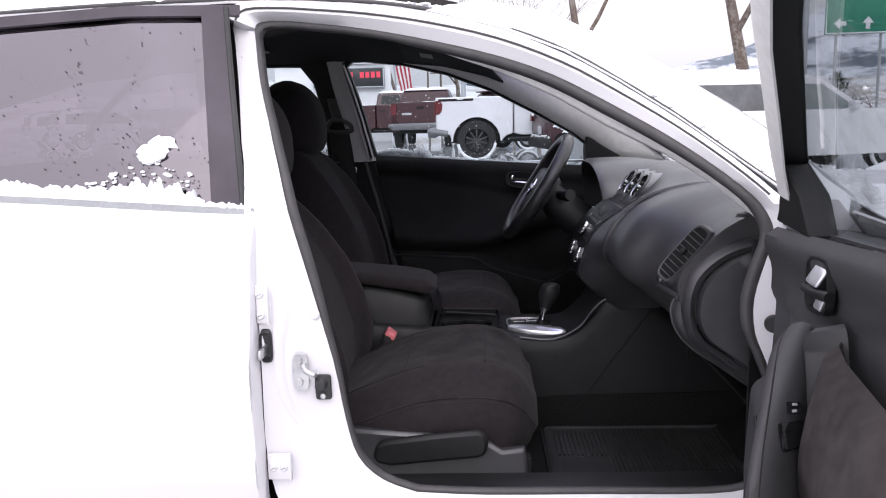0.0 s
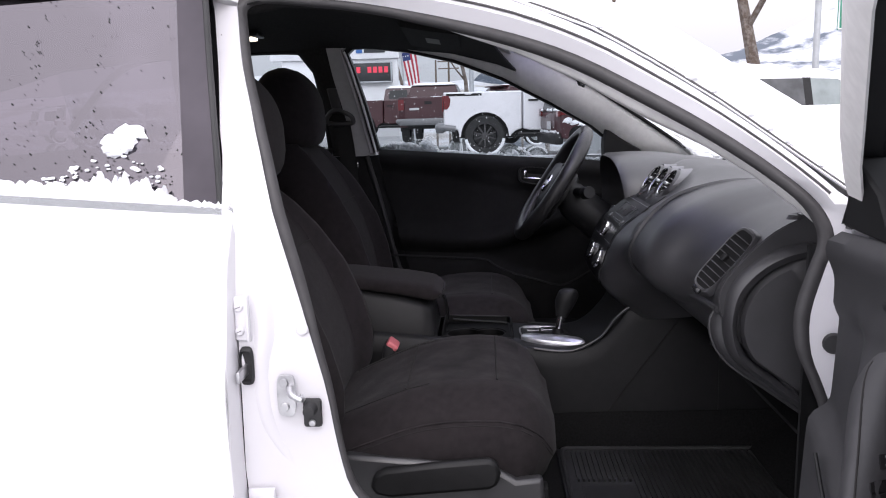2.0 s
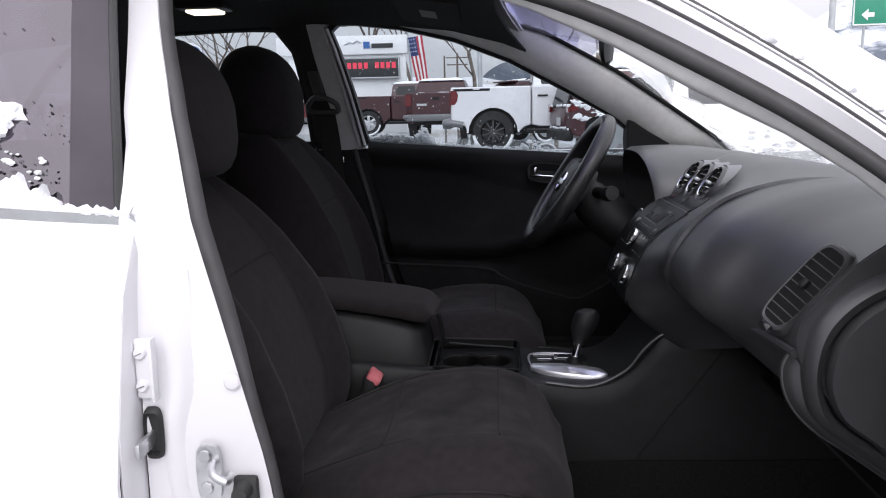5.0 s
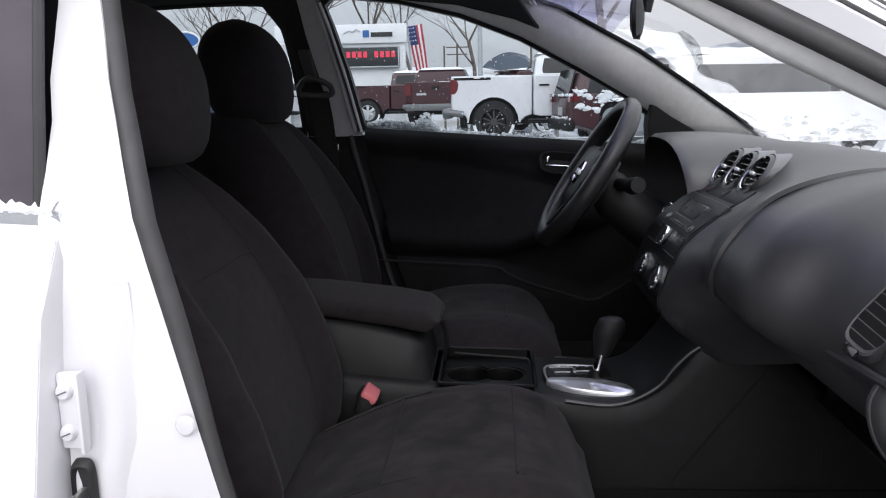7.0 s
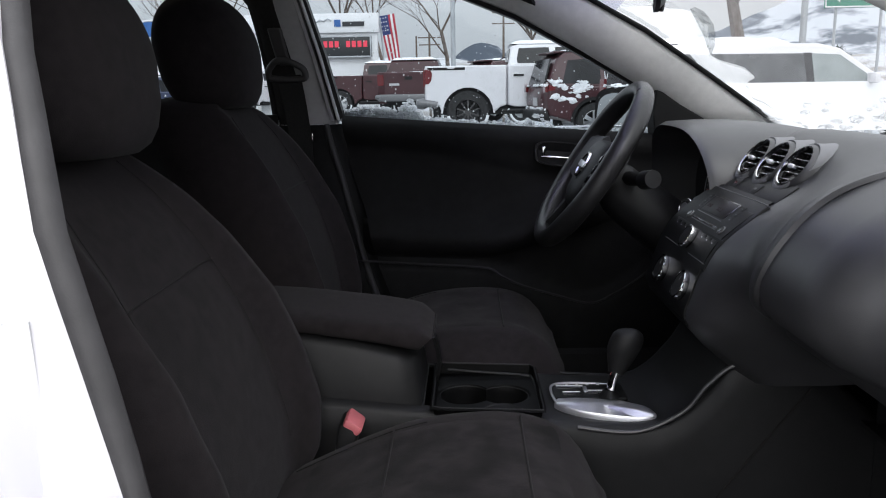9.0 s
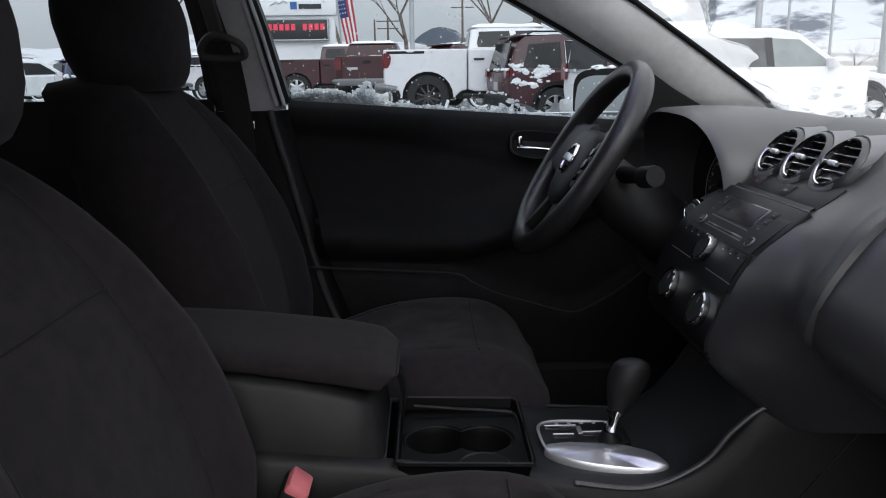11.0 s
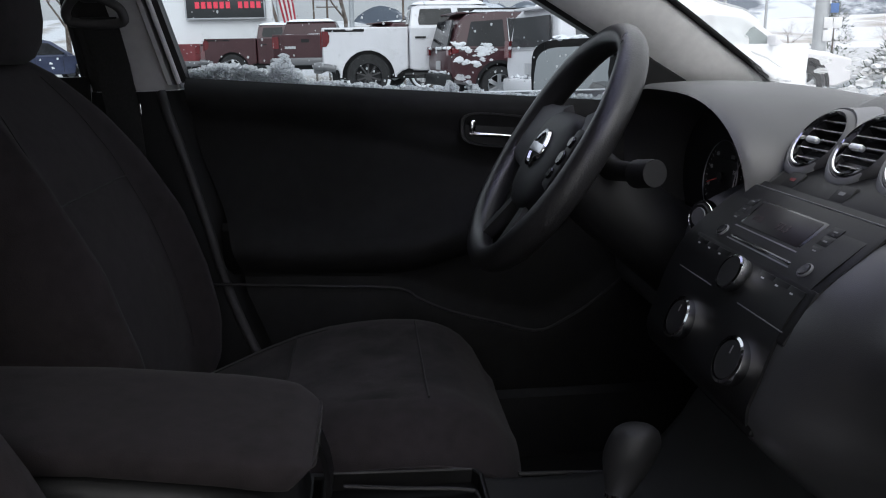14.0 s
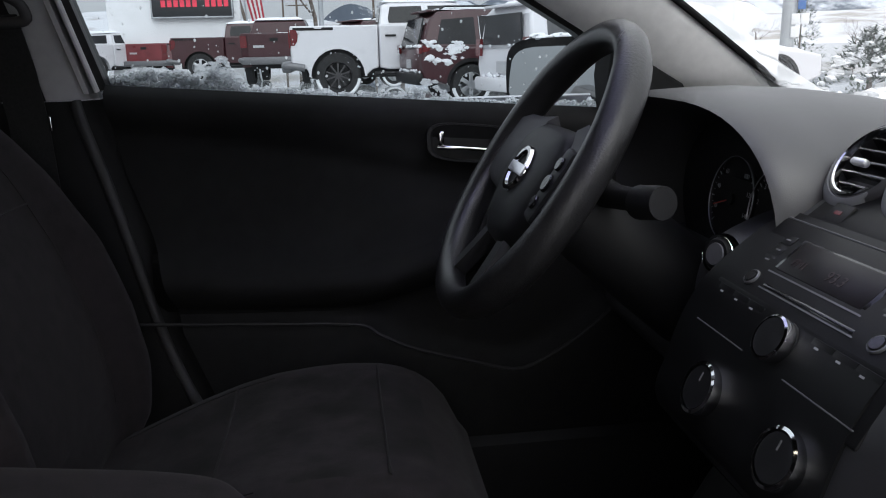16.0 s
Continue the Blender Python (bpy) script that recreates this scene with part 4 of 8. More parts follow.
def front_door(at, label, skin_label, turn=None):
    """turn: maps a place on the far, shut door to where this door has it."""
    go = turn or (lambda p: Vector(p))
    door = thing("front_door", go(at), label, "car door", "front doors")

    def mk(name, geo, mat, parent=door, lab="", **kw):
        geo.v = [tuple(go(p)) for p in geo.v]
        return part(name, geo, mat, parent, lab, **kw)

    xs = [-.195 + k * .0235 for k in range(41)]
    rows = []
    for s in range(53):
        row = []
        for x in xs:
            z = .35 + (belt_z(x) - .35) * s / 52
            back = lerp(z, [.35, .45, .628, .745, .875, .95, .99], [.03, -.025, -.092, -.118, -.160, -.170, -.176])
            x = back + (x + .195) / .94 * ((.745 if turn is None else .672) - back)
            row.append((x, far_y(z) + .004 - panel_depth(x, z) + (.012 if s == 52 else 0), z))
        rows.append(row)
    # one lining in two tones: the open door's is paler, for daylight on it
    lining = mk("lining", Geo().loft(rows, False), LINING if turn is None else PODGREY, lab="black moulded door lining" if turn is None else "moulded door lining, greyed for daylight", thick=0.006)
    # the edge that is painted in body colour, and the outer skin
    yo = lambda z: 2 * MID - outer_y(z)
    mk("outer_skin", Geo().loft([[(x, yo(z) + .004, z) for x in (-.20, .0, .25, .5, .80 if turn is None else .675)] for z in (.32, .42, .5, .6, .7, .8, .9, .965)], False), WHITE, lab=skin_label, thick=0.005)
    for x0 in (-.198, .79 if turn is None else .668):
        mk("shut_face", Geo().loft([[(x0, far_y(z) + .006, z), (x0 + (-.006 if x0 < 0 else .004), yo(z) - .005, z)] for z in (.33, .45, .6, .75, .9, .985)], False), WHITE, thick=0.004)
    mk("belt_top", Geo().loft([[(x, far_y(.98) + .012, belt_z(x) - .002), (x, yo(.96) + .002, belt_z(x) - .012)] for x in xs[::4]], False), SEAL, thick=0.004)
    # window frame, glass, corner cover
    ring = []
    for x, z in WINDOW:
        y = far_y(z)
        d = Vector((.18 - x, 0, 1.10 - z)).normalized()
        p = Vector((x, y, z))
        ring.append([p + Vector((0, -.004, 0)), p + Vector((0, .03, 0)), p - d * .020 + Vector((0, .036, 0)), p - d * .024 + Vector((0, .012, 0)), p - d * .016 + Vector((0, -.010, 0))])
    mk("window_frame", Geo().loft(ring, True), SOOT, lab="black door window frame")
    ring = []
    for x, z in WINDOW[:6]:
        d = Vector((.18 - x, 0, 1.10 - z)).normalized()
        p = Vector((x, far_y(z) - .014, z)) - d * .024
        ring.append([p + Vector((0, -.002, 0)), p + Vector((-.008, 0, 0)), p + Vector((-.008, .04, 0)), p + Vector((0, .04, 0))])
    mk("frame_edge", Geo().loft(ring, True), WHITE, lab="white painted frame edge")
    if turn is None:
        mk("frame_line", Geo().tube([Vector((x, far_y(z) - .0125, z)) - Vector((.18 - x, 0, 1.10 - z)).normalized() * .013 for x, z in WINDOW[:4]], .0042, 8), WHITE, lab="white painted frame edge")
    low = smooth([(x, far_y(belt_z(x)) + .024, belt_z(x) - .03) for x in (-.19, .0, .2, .4, .66)], 24)
    high = smooth([(x, far_y(z) + .024, z + .006) for x, z in [(-.262, 1.33)] + WINDOW[5:]], 24)
    g = mk("window_glass", Geo().loft([[a.lerp(b, k / 8) for a, b in zip(low, high)] for k in range(9)], False), GLASS if turn is None else WETGLASS, lab="side window glass spotted with melting snow")
    sail, out_ = ([(.586, .935), (.583, 1.00), (.584, 1.056), (.60, 1.050), (.645, 1.020), (.705, .985), (.735, .93)], -.045) if turn is None else ([(.475, .950), (.505, 1.01), (.540, 1.055), (.565, 1.045), (.60, 1.015), (.66, .950)], -.012)
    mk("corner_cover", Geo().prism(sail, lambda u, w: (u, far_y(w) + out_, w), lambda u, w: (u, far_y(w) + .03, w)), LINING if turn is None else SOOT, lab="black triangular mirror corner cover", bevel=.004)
    # inner handle in its bowl
    hx, hz = .370, .903
    bez = []
    for k in range(28):
        a = 2 * math.pi * k / 28
        c, s = math.cos(a), math.sin(a)
        u, w = (.068 if turn is None else .047) * abs(c) ** .55 * math.copysign(1, c), (.0285 if turn is None else .036) * abs(s) ** .55 * math.copysign(1, s)
        bez.append((u, w))
    dy = far_y(hz) - panel_depth(hx, hz) - .006
    slope = lambda u: -.10 * u
    handle = mk("handle_bowl", Geo().loft([[(hx + u * f, dy + e, hz + w * f + slope(u)) for u, w in bez] for f, e in ((1.08, .004), (1.06, -.006), (.98, -.006), (.92, .004), (.80, .010), (.1, .012))], True),
                SOOT, lab="black handle bowl")
    mk("lever", Geo().tube(smooth([(hx - .055, dy - .004, hz - .004), (hx - .02, dy - .010, hz - .006), (hx + .055, dy - .004, hz - .014)], 12), lambda t: (.0045 if turn is None else .0075) - .001 * t, 10), CHROME if turn is None else SOOT, handle, "chrome lever" if turn is None else "black lever")
    if turn is not None:
        mk("pull_flap", Geo().box((hx - .008, dy - .006, hz + .016), (.046, .007, .030), .004, Matrix.Rotation(radians(-32), 4, "X")), SATIN, handle, "bright chrome pull")
        mk("lock_knob", Geo().box((hx - .018, dy - .004, hz - .018), (.028, .006, .022), .003, Matrix.Rotation(radians(-20), 4, "X")), SATIN, handle, "bright lock lever")
    else:
        mk("lock_knob", Geo().box((hx - .050, dy - .006, hz + .010), (.010, .008, .022), .003), CHROME, handle, "chrome lock lever")
    if turn is None:
        # armrest top and pull cup
        rest = []
        for x in [-.13 + .045 * k for k in range(15)]:
            z = lerp(x, [-.2, .0, .20, .36, .50], [.745, .735, .73, .775, .825])
            w = lerp(x, [-.13, -.06, .36, .44, .50], [.012, .040, .046, .034, .012])
            y = far_y(z) - .012
            rest.append([(x, y - w * math.sin(math.pi * q) ** .8, z + .010 - .095 * q) for q in [j / 12 for j in range(13)]])
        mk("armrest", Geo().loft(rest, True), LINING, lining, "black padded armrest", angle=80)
        tip = Matrix.Rotation(radians(-17), 4, "Y") @ Matrix.Rotation(radians(14), 4, "X")
        mk("switch_panel", Geo().box((.335, far_y(.77) - .026, .742), (.17, .040, .010), .005, tip), SOOT, lining, "black switch panel")
        sw = mk("window_switch", Geo().box((.325, far_y(.77) - .028, .745), (.040, .022, .008), .003, tip), PIANO, lining, "black window switch")
        mk("switch_toggle", Geo().box((.322, far_y(.77) - .028, .750), (.018, .018, .006), .003, tip), SOOT, sw)
        lk = mk("lock_switch", Geo().box((.372, far_y(.77) - .028, .757), (.022, .020, .006), .002, tip), PIANO, lining, "square lock switch")
        mk("lock_mark", Geo().box((.372, far_y(.77) - .028, .7605), (.010, .008, .001), 0, tip), MARK, lk)
    else:
        # padded armrest that rises to the switch panel
        edge = smooth([(.350, 2.935, .850), (.322, 2.911, .830), (.24, 2.880, .775), (.17, 2.855, .720), (.10, 2.835, .655), (.05, 2.825, .60), (-.02, 2.835, .57), (-.10, 2.88, .57)], 40)
        wall = smooth([(.315, 2.955, .858), (.300, 2.940, .845), (.285, 2.940, .800), (.270, 2.940, .745), (.250, 2.940, .690), (.225, 2.940, .640), (.10, 2.950, .61), (-.10, 2.96, .60)], 40)
        rest = []
        for e, w in zip(edge, wall):
            up = Vector((-.006, 0, .010))
            rest.append([Vector((e.x + .03, 2.985, e.z - .10)), e + Vector((.02, .02, -.05)), e + Vector((.006, -.003, -.012)), e, e.lerp(w, .12) + up * .6, e.lerp(w, .5) + up, e.lerp(w, .9) + up * .5, w,
                         Vector((w.x - .02, 2.985, w.z + .012))])
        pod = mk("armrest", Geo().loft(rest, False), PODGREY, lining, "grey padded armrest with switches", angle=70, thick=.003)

        def on_pod(u, k, lift=0.0):
            i, f = int(k), k - int(k)
            e, w = edge[i].lerp(edge[i + 1], f), wall[i].lerp(wall[i + 1], f)
            return e.lerp(w, u) + Vector((-.006, 0, .010)) * .8 + Vector((-.60, .67, .43)) * lift

        def tile(name, u, k, half_w, half_h, lift, mat, par, lab=""):
            """A small plate that stands upright on the slanting armrest."""
            rim_ = []
            for j in range(20):
                a_ = 2 * math.pi * (j + .5) / 20
                p_, q_ = half_w * max(-1, min(1, 1.35 * math.cos(a_))), half_h * max(-1, min(1, 1.35 * math.sin(a_)))
                rim_.append((u + .0120 * p_ + .00175 * q_, k + .0481 * q_ + .0441 * p_))
            top_, low_ = [on_pod(x_, y_, lift) for x_, y_ in rim_], [on_pod(x_, y_, lift - .007) for x_, y_ in rim_]
            return mk(name, Geo().add(top_ + low_, [tuple(range(20))] + [(i, i + 20, (i + 1) % 20 + 20, (i + 1) % 20) for i in range(20)]), mat, par, lab)

        mk("armrest_seam", Geo().tube([e.lerp(w, .14) + Vector((-.004, 0, .0075)) for e, w in zip(edge[3:], wall[3:])], .0012, 6), SEAM, pod)
        lk = tile("lock_switch", .66, 13.6, 13, 15, .004, PIANO, lining, "square lock switch")
        for dk in (-.35, .35):
            tile("lock_mark", .66, 13.6 + dk, 4, 3.5, .0046, MARK, lk)
        cup = tile("switch_recess", .67, 16.5, 22, 34, .003, PIANO, lining, "recessed switch cup")
        tile("window_switch", .67, 16.9, 15, 19, .007, SOOT, cup, "black window switch")
        pad = []
        for q in [j / 16 for j in range(17)]:
            row = []
            for k in range(19):
                x = .292 - .028 * k
                z = lerp(q, [0, 1], [.60, lerp(x, [-.2, .1, .292], [.80, .835, .852])])
                swell = (.010 + .046 * math.sin(math.pi * (.06 + .90 * q)) ** .7) * min(1.0, (k / 3) ** .5) + (0 if 0 < q < 1 else -.012)
                row.append((x, 2.972 - swell, z))
            pad.append(row)
        mk("cloth_insert", Geo().loft(pad, False), PODCLOTH, lining, "grey-brown padded cloth door insert", angle=80, thick=.004)
    pk = smooth([(x, far_y(z) - .034, z) for x, z in ((-.19, .648), (-.08, .642), (.05, .634), (.178, .625), (.213, .605), (.267, .579), (.35, .554), (.436, .532), (.493, .554), (.545, .586), (.60, .63))], 40)
    mk("pocket_rim", Geo().tube(pk, .003, 8), SOOT, lining)
    return door, mk


far_door, far_mk = front_door((.3, 3.0, .30), "shut driver's door with black lining and grey cloth armrest", "white outer skin of the driver's door")
fs = Geo()
for k in range(900):
    x = random.uniform(-.18, .62) if k % 3 else random.uniform(-.18, .02)
    big = math.exp(-((x + .010) / .022) ** 2) * 1.3 + math.exp(-((x + .10) / .07) ** 2) * .75 + math.exp(-((x - .310) / .022) ** 2) * 1.0
    lift = random.random() ** 1.4 * (.010 + .030 * big) * (.35 if .345 < x < .44 else 1)
    h = random.uniform(.0016, .0058)
    fs.clump((x, far_y(.98) + .032 + random.uniform(0, .006), belt_z(x) + lift - .002), (h * random.uniform(.9, 1.8), .006, h), k + 50, .7, 2)
for k in range(380):
    x, s = random.uniform(-.2, .60), random.choice((.0008, .001, .0012, .0016, .0022))
    z = belt_z(x) + .01 + random.random() ** 1.6 * .27
    if z < lerp(x, [-.25, -.06, .24, .60], [1.33, 1.31, 1.21, .98]):
        fs.clump((x, far_y(z) + .027, z), (s, .001, s * 1.2), k, .3, 1)
tagged(part("snow_on_window", fs, THIN_SNOW, far_door, "snow and droplets on the window's lower edge"), kind="stuff")

# driver's door mirror outside, seen through the glass
toe = lambda y: -.46 * (y - 3.235)
mir = part("door_mirror", Geo().loft([[(.615 + dx + toe(3.235 + .145 * bx(math.cos(a)) * f), 3.235 + .145 * bx(math.cos(a)) * f, .990 + .074 * bx(math.sin(a)) * f) for a in (2 * math.pi * k / 28 for k in range(28))]
                                      for dx, f in ((-.035, .90), (-.04, 1.0), (.0, 1.02), (.05, .9), (.09, .5))], True), LINING, far_door, "black door mirror capped with snow")
part("mirror_glass", Geo().prism([(.128 * bx(math.cos(a)), .058 * bx(math.sin(a))) for a in (2 * math.pi * k / 24 for k in range(24))],
                                 lambda u, w: (.571 + .10 * w + toe(3.235 + u), 3.235 + u, .990 + w), lambda u, w: (.575 + .10 * w + toe(3.235 + u), 3.235 + u, .990 + w)), material("mirror_silver", (.42, .44, .45), .03, metal=1.0), mir, "mirror glass")
ms = Geo()
for k in range(30):
    y = random.uniform(3.12, 3.35)
    ms.clump((.615 + toe(y) + random.uniform(-.03, .04), y, 1.062 + random.uniform(-.003, .006)), (.018, .018, .006), k, sub=2)
for k in range(90):
    h = random.random()
    ms.clump((.665 - .07 * h * random.random() + .02 * random.random(), 3.085 + random.uniform(-.015, .03), 1.03 - .085 * h), (.010, .014, .010), k + 40, .6, 2)
part("snow_cap", ms, SNOW, mir, "snow on the mirror")
part("mirror_foot", Geo().tube([(.63, 3.04, .955), (.62, 3.12, .955), (.61, 3.2, .965)], .022, 10), PIANO, mir)

SWING = Matrix.Translation((.823, 1.554, 0)) @ Matrix.Rotation(radians(83), 4, "Z") @ Matrix.Translation((-.810, -1.50, 0))


def swung(p):
    return SWING @ Vector((p[0], 2 * MID - p[1] + .2 * max(0, p[2] - .95), p[2]))


near_door, near_mk = front_door((.3, 3.0, .30), "open front passenger door with black lining and chrome handle", "white outer skin of the open door", swung)
near_mk("frame_cover", Geo().loft([[(x - .030, far_y(z) - .013, z - .024), (x - .004, far_y(z) - .021, z - .003), (x + .020, far_y(z) - .016, z + .016), (x + .03, far_y(z) + .012, z + .024)] for x, z in
                                   ((-.06, 1.318), (.09, 1.282), (.244, 1.223), (.403, 1.14), (.534, 1.067), (.61, 1.005))], False), GREY, lab="light grey window frame cover", thick=0.003)
near_mk("speaker_bowl", Geo().spin([(0, 0), (.07, .004), (.078, .010), (.08, 0)], frame_of((0, -1, 0), at=(.56, 2.955, .47)), 24), SOOT)


# ---- dashboard ----
dash = thing("dashboard", (.75, MID, .60), "charcoal moulded dashboard with round centre vents and radio stack", "dashboard")
END = [(.98, .91), (.92, .928), (.86, .940), (.79, .944), (.725, .934), (.672, .908), (.625, .865), (.588, .815), (.590, .768), (.625, .72), (.68, .67), (.90, .62)]
PASS = [(1.12, .90), (1.0, .935), (.88, .960), (.77, .970), (.67, .958), (.590, .925), (.535, .878), (.505, .82), (.520, .772), (.575, .740), (.66, .715), (.90, .68)]
STACK = [(1.15, .90), (1.0, .942), (.86, .970), (.745, .984), (.690, .974), (.625, .918), (.572, .882), (.548, .866), (.500, .822), (.472, .757), (.468, .70), (.56, .62)]
DRIVE = [(1.12, .90), (1.0, .937), (.88, .962), (.80, .966), (.75, .950), (.735, .915), (.73, .87), (.70, .80), (.60, .775), (.57, .70), (.60, .63), (.85, .58)]
BUTTON = [(1.15, .90), (1.0, .940), (.87, .966), (.77, .972), (.72, .958), (.68, .915), (.64, .885), (.590, .868), (.545, .842), (.530, .79), (.545, .72), (.62, .64)]
STATIONS = [(1.622, END, 1.0), (1.70, END, 1.0), (1.76, END, .8), (1.86, PASS, 1), (1.95, PASS, 1), (2.0, PASS, 1), (2.165, STACK, 1),
            (2.20, STACK, 1), (2.415, STACK, 1), (2.45, STACK, .8), (2.47, BUTTON, 1), (2.51, BUTTON, 1), (2.53, DRIVE, 1), (2.60, DRIVE, 1), (2.90, DRIVE, 1), (2.95, END, .5), (3.0, END, 1)]
rows = []
for y, prof, k in STATIONS:
    other = PASS if y < 2.3 else DRIVE
    pts = [Vector((a[0] * k + b[0] * (1 - k), y, a[1] * k + b[1] * (1 - k))) for a, b in zip(prof, other)]
    rows.append(smooth(pts, 45))
fine = []
for a, b in zip(rows[:-1], rows[1:]):
    n = max(1, int((b[0].y - a[0].y) / .025))
    for j in range(n):
        t = j / n
        fine.append([p.lerp(q, t * t * (3 - 2 * t)) + Vector((0, (q.y - p.y) * (t - t * t * (3 - 2 * t)), 0)) for p, q in zip(a, b)])
fine.append(rows[-1])
part("dash_panel", Geo().loft(fine, False), DASH, dash, "charcoal soft-grain dashboard moulding", angle=50, thick=0.004)
part("end_cap", Geo().add([p for p in fine[0]], [tuple(range(45))]), DASH, dash, thick=0.004)

# sweeping lip from the centre stack to the passenger side
lip = smooth([(.80, 1.93, .967), (.75, 1.955, .968), (.70, 1.972, .9635), (.652, 1.985, .951), (.599, 1.995, .930), (.562, 1.998, .903), (.533, 1.995, .872), (.512, 1.998, .835), (.508, 2.012, .80), (.516, 2.03, .772), (.535, 2.045, .755)], 48)
rr = []
for k, p in enumerate(lip):
    w = min(1, k / 16, (47 - k) / 10)
    n_ = Vector((lerp(p.z, [.80, .90, .95, .965], [-.98, -.75, -.45, -.1]), 0, lerp(p.z, [.80, .90, .95, .965], [.1, .66, .9, 1.0])))
    rr.append([p + Vector((0, .050, 0)) - n_ * .004, p + Vector((0, .026, 0)) + n_ * .003 * w, p + Vector((0, .006, 0)) + n_ * .009 * w, p + n_ * .009 * w, p + Vector((0, -.003, 0)) + n_ * .004 * w,
               p + Vector((0, .001, 0)) - n_ * .006])
part("dash_lip", Geo().loft(rr, False), DASH, dash, thick=0.003)
face = [p for p in smooth([Vector((x, 0, z)) for x, z in STACK], 120) if .700 < p.z < .892 and p.x < .60]
part("stack_face", Geo().loft([[p + Vector((-.003, y, .002)) for y in (2.180, 2.184, 2.25, 2.35, 2.430, 2.434)] for p in face], False), STACK_BLACK, dash, "black centre stack face", thick=0.003)

# passenger vent: a slanted, slatted outlet
va, vb = Vector((.565, 1.664, .802)), Vector((.648, 1.652, .904))
u = (vb - va).normalized()
nrm = Vector((-.62, -.50, .50))
nrm = (nrm - u * nrm.dot(u)).normalized()
w = nrm.cross(u)
M = Matrix((u, w, nrm)).transposed().to_4x4()
M = Matrix.Translation((va + vb) / 2 + nrm * .009) @ M @ Matrix.Scale(.74, 4)
vent = part("side_vent", Geo().loft([[M @ Vector((x * f, y * f, e)) for x, y in [(.084 * abs(math.cos(a)) ** .5 * math.copysign(1, math.cos(a)), .030 * abs(math.sin(a)) ** .5 * math.copysign(1, math.sin(a))) for a in
            (2 * math.pi * k / 32 for k in range(32))]] for f, e in ((1.15, -.020), (1.09, .002), (1.04, .005), (.98, .004), (.96, -.006))], True), DASH, dash,
            "slanted passenger air vent", angle=30)
part("vent_well", Geo().loft([[M @ Vector((.084 * f * abs(math.cos(a)) ** .5 * math.copysign(1, math.cos(a)), .030 * f * abs(math.sin(a)) ** .5 * math.copysign(1, math.sin(a)), e)) for a in
            (2 * math.pi * k / 32 for k in range(32))] for f, e in ((.985, .003), (.965, -.010), (.05, -.011))], True), LINING, vent, "black vent throat")
for k in range(9):
    g = Geo().box((0, 0, 0), (.0030, .057, .0125), .0008, M @ Matrix.Translation((-.066 + .0165 * k, 0, -.001)) @ Matrix.Rotation(radians(-48), 4, "Y"))
    part("slat", g, DASH, vent)
part("vent_tab", Geo().box((0, 0, 0), (.020, .014, .016), .004, M @ Matrix.Translation((.005, 0, .006))), SOOT, vent)
part("vent_wheel", Geo().box((0, 0, 0), (.014, .026, .010), .004, M @ Matrix.Translation((-.094, 0, .004))), PIANO, vent, "vent thumbwheel")
# demister outlet in the dash top
dm = Geo()
for k in range(4):
    dm.box((.710 + .014 * k, 1.612 + .008 * k, .9405 - .001 * k), (.006, .022, .004), .001)
dv = part("demister_vent", Geo().loft([[(.735 + .048 * f * math.cos(a), 1.622 + .020 * f * math.sin(a) + .02 * f * math.cos(a), .938 + e) for a in (2 * math.pi * k / 24 for k in range(24))]
                                       for f, e in ((1.1, -.003), (1.0, .004), (.9, .002), (.05, .001))], True), DASH, dash, "small oval demister vent")
part("demister_slats", dm, PIANO, dv)

# glove box lid
gb = Geo()
rowsg = []
for k in range(9):
    t = k / 8
    rowsg.append([(lerp(y, [1.60, 1.66, 1.8, 2.06], [.645, .615, .575, .560]) * (1 - t) + lerp(y, [1.60, 1.75, 1.9, 2.06], [.750, .690, .640, .610]) * t - .012 * math.sin(math.pi * t), y,
                   lerp(y, [1.60, 1.8, 2.06], [.765, .758, .745]) * (1 - t) + lerp(y, [1.60, 1.75, 1.9, 2.06], [.580, .637, .682, .705]) * t) for y in
                  [1.605 + .05 * j for j in range(10)]])
gb.loft(rowsg, False)
part("glove_box", gb, DASH, dash, "charcoal glove box lid", thick=0.010)
part("under_panel", Geo().loft([[(x, y, z) for y in (1.60, 2.10, 2.50, 3.0)] for x, z in ((.72, .56), (.85, .55), (1.02, .60))], False), SOOT, dash, thick=0.006)
ge = smooth([(.585, 1.63, .775), (.575, 1.80, .768), (.570, 1.95, .752), (.575, 2.06, .728)], 14)
part("glove_rim", Geo().tube(ge, .006, 8), DASH, dash)
part("glove_edge", Geo().tube(smooth([(.590, 1.655, .772), (.579, 1.655, .745), (.590, 1.655, .702), (.622, 1.652, .664), (.68, 1.645, .625), (.775, 1.63, .558)], 24), .0045, 8), DASH, dash)
COVER = smooth([(x, 0, z) for x, z in ((.735, .875), (.689, .862), (.652, .841), (.624, .811), (.610, .776), (.609, .735), (.628, .693), (.668, .662), (.729, .619), (.80, .58))], 40)
RIMC = smooth([(x, 0, z) for x, z in ((.735, .890), (.690, .882), (.646, .861), (.608, .823), (.595, .777), (.597, .731), (.613, .689), (.660, .652), (.72, .606), (.79, .56))], 40)
part("end_cover", Geo().loft([[c + Vector((.012, 1.612, 0)), c.lerp(Vector((.76, 0, .74)), .10) + Vector((0, 1.600, 0)), c.lerp(Vector((.78, 0, .74)), .5) + Vector((0, 1.594, 0)), Vector((.79, 1.592, .74))] for c in COVER], False), DASH, dash,
     "rounded dashboard end cover", thick=0.004)
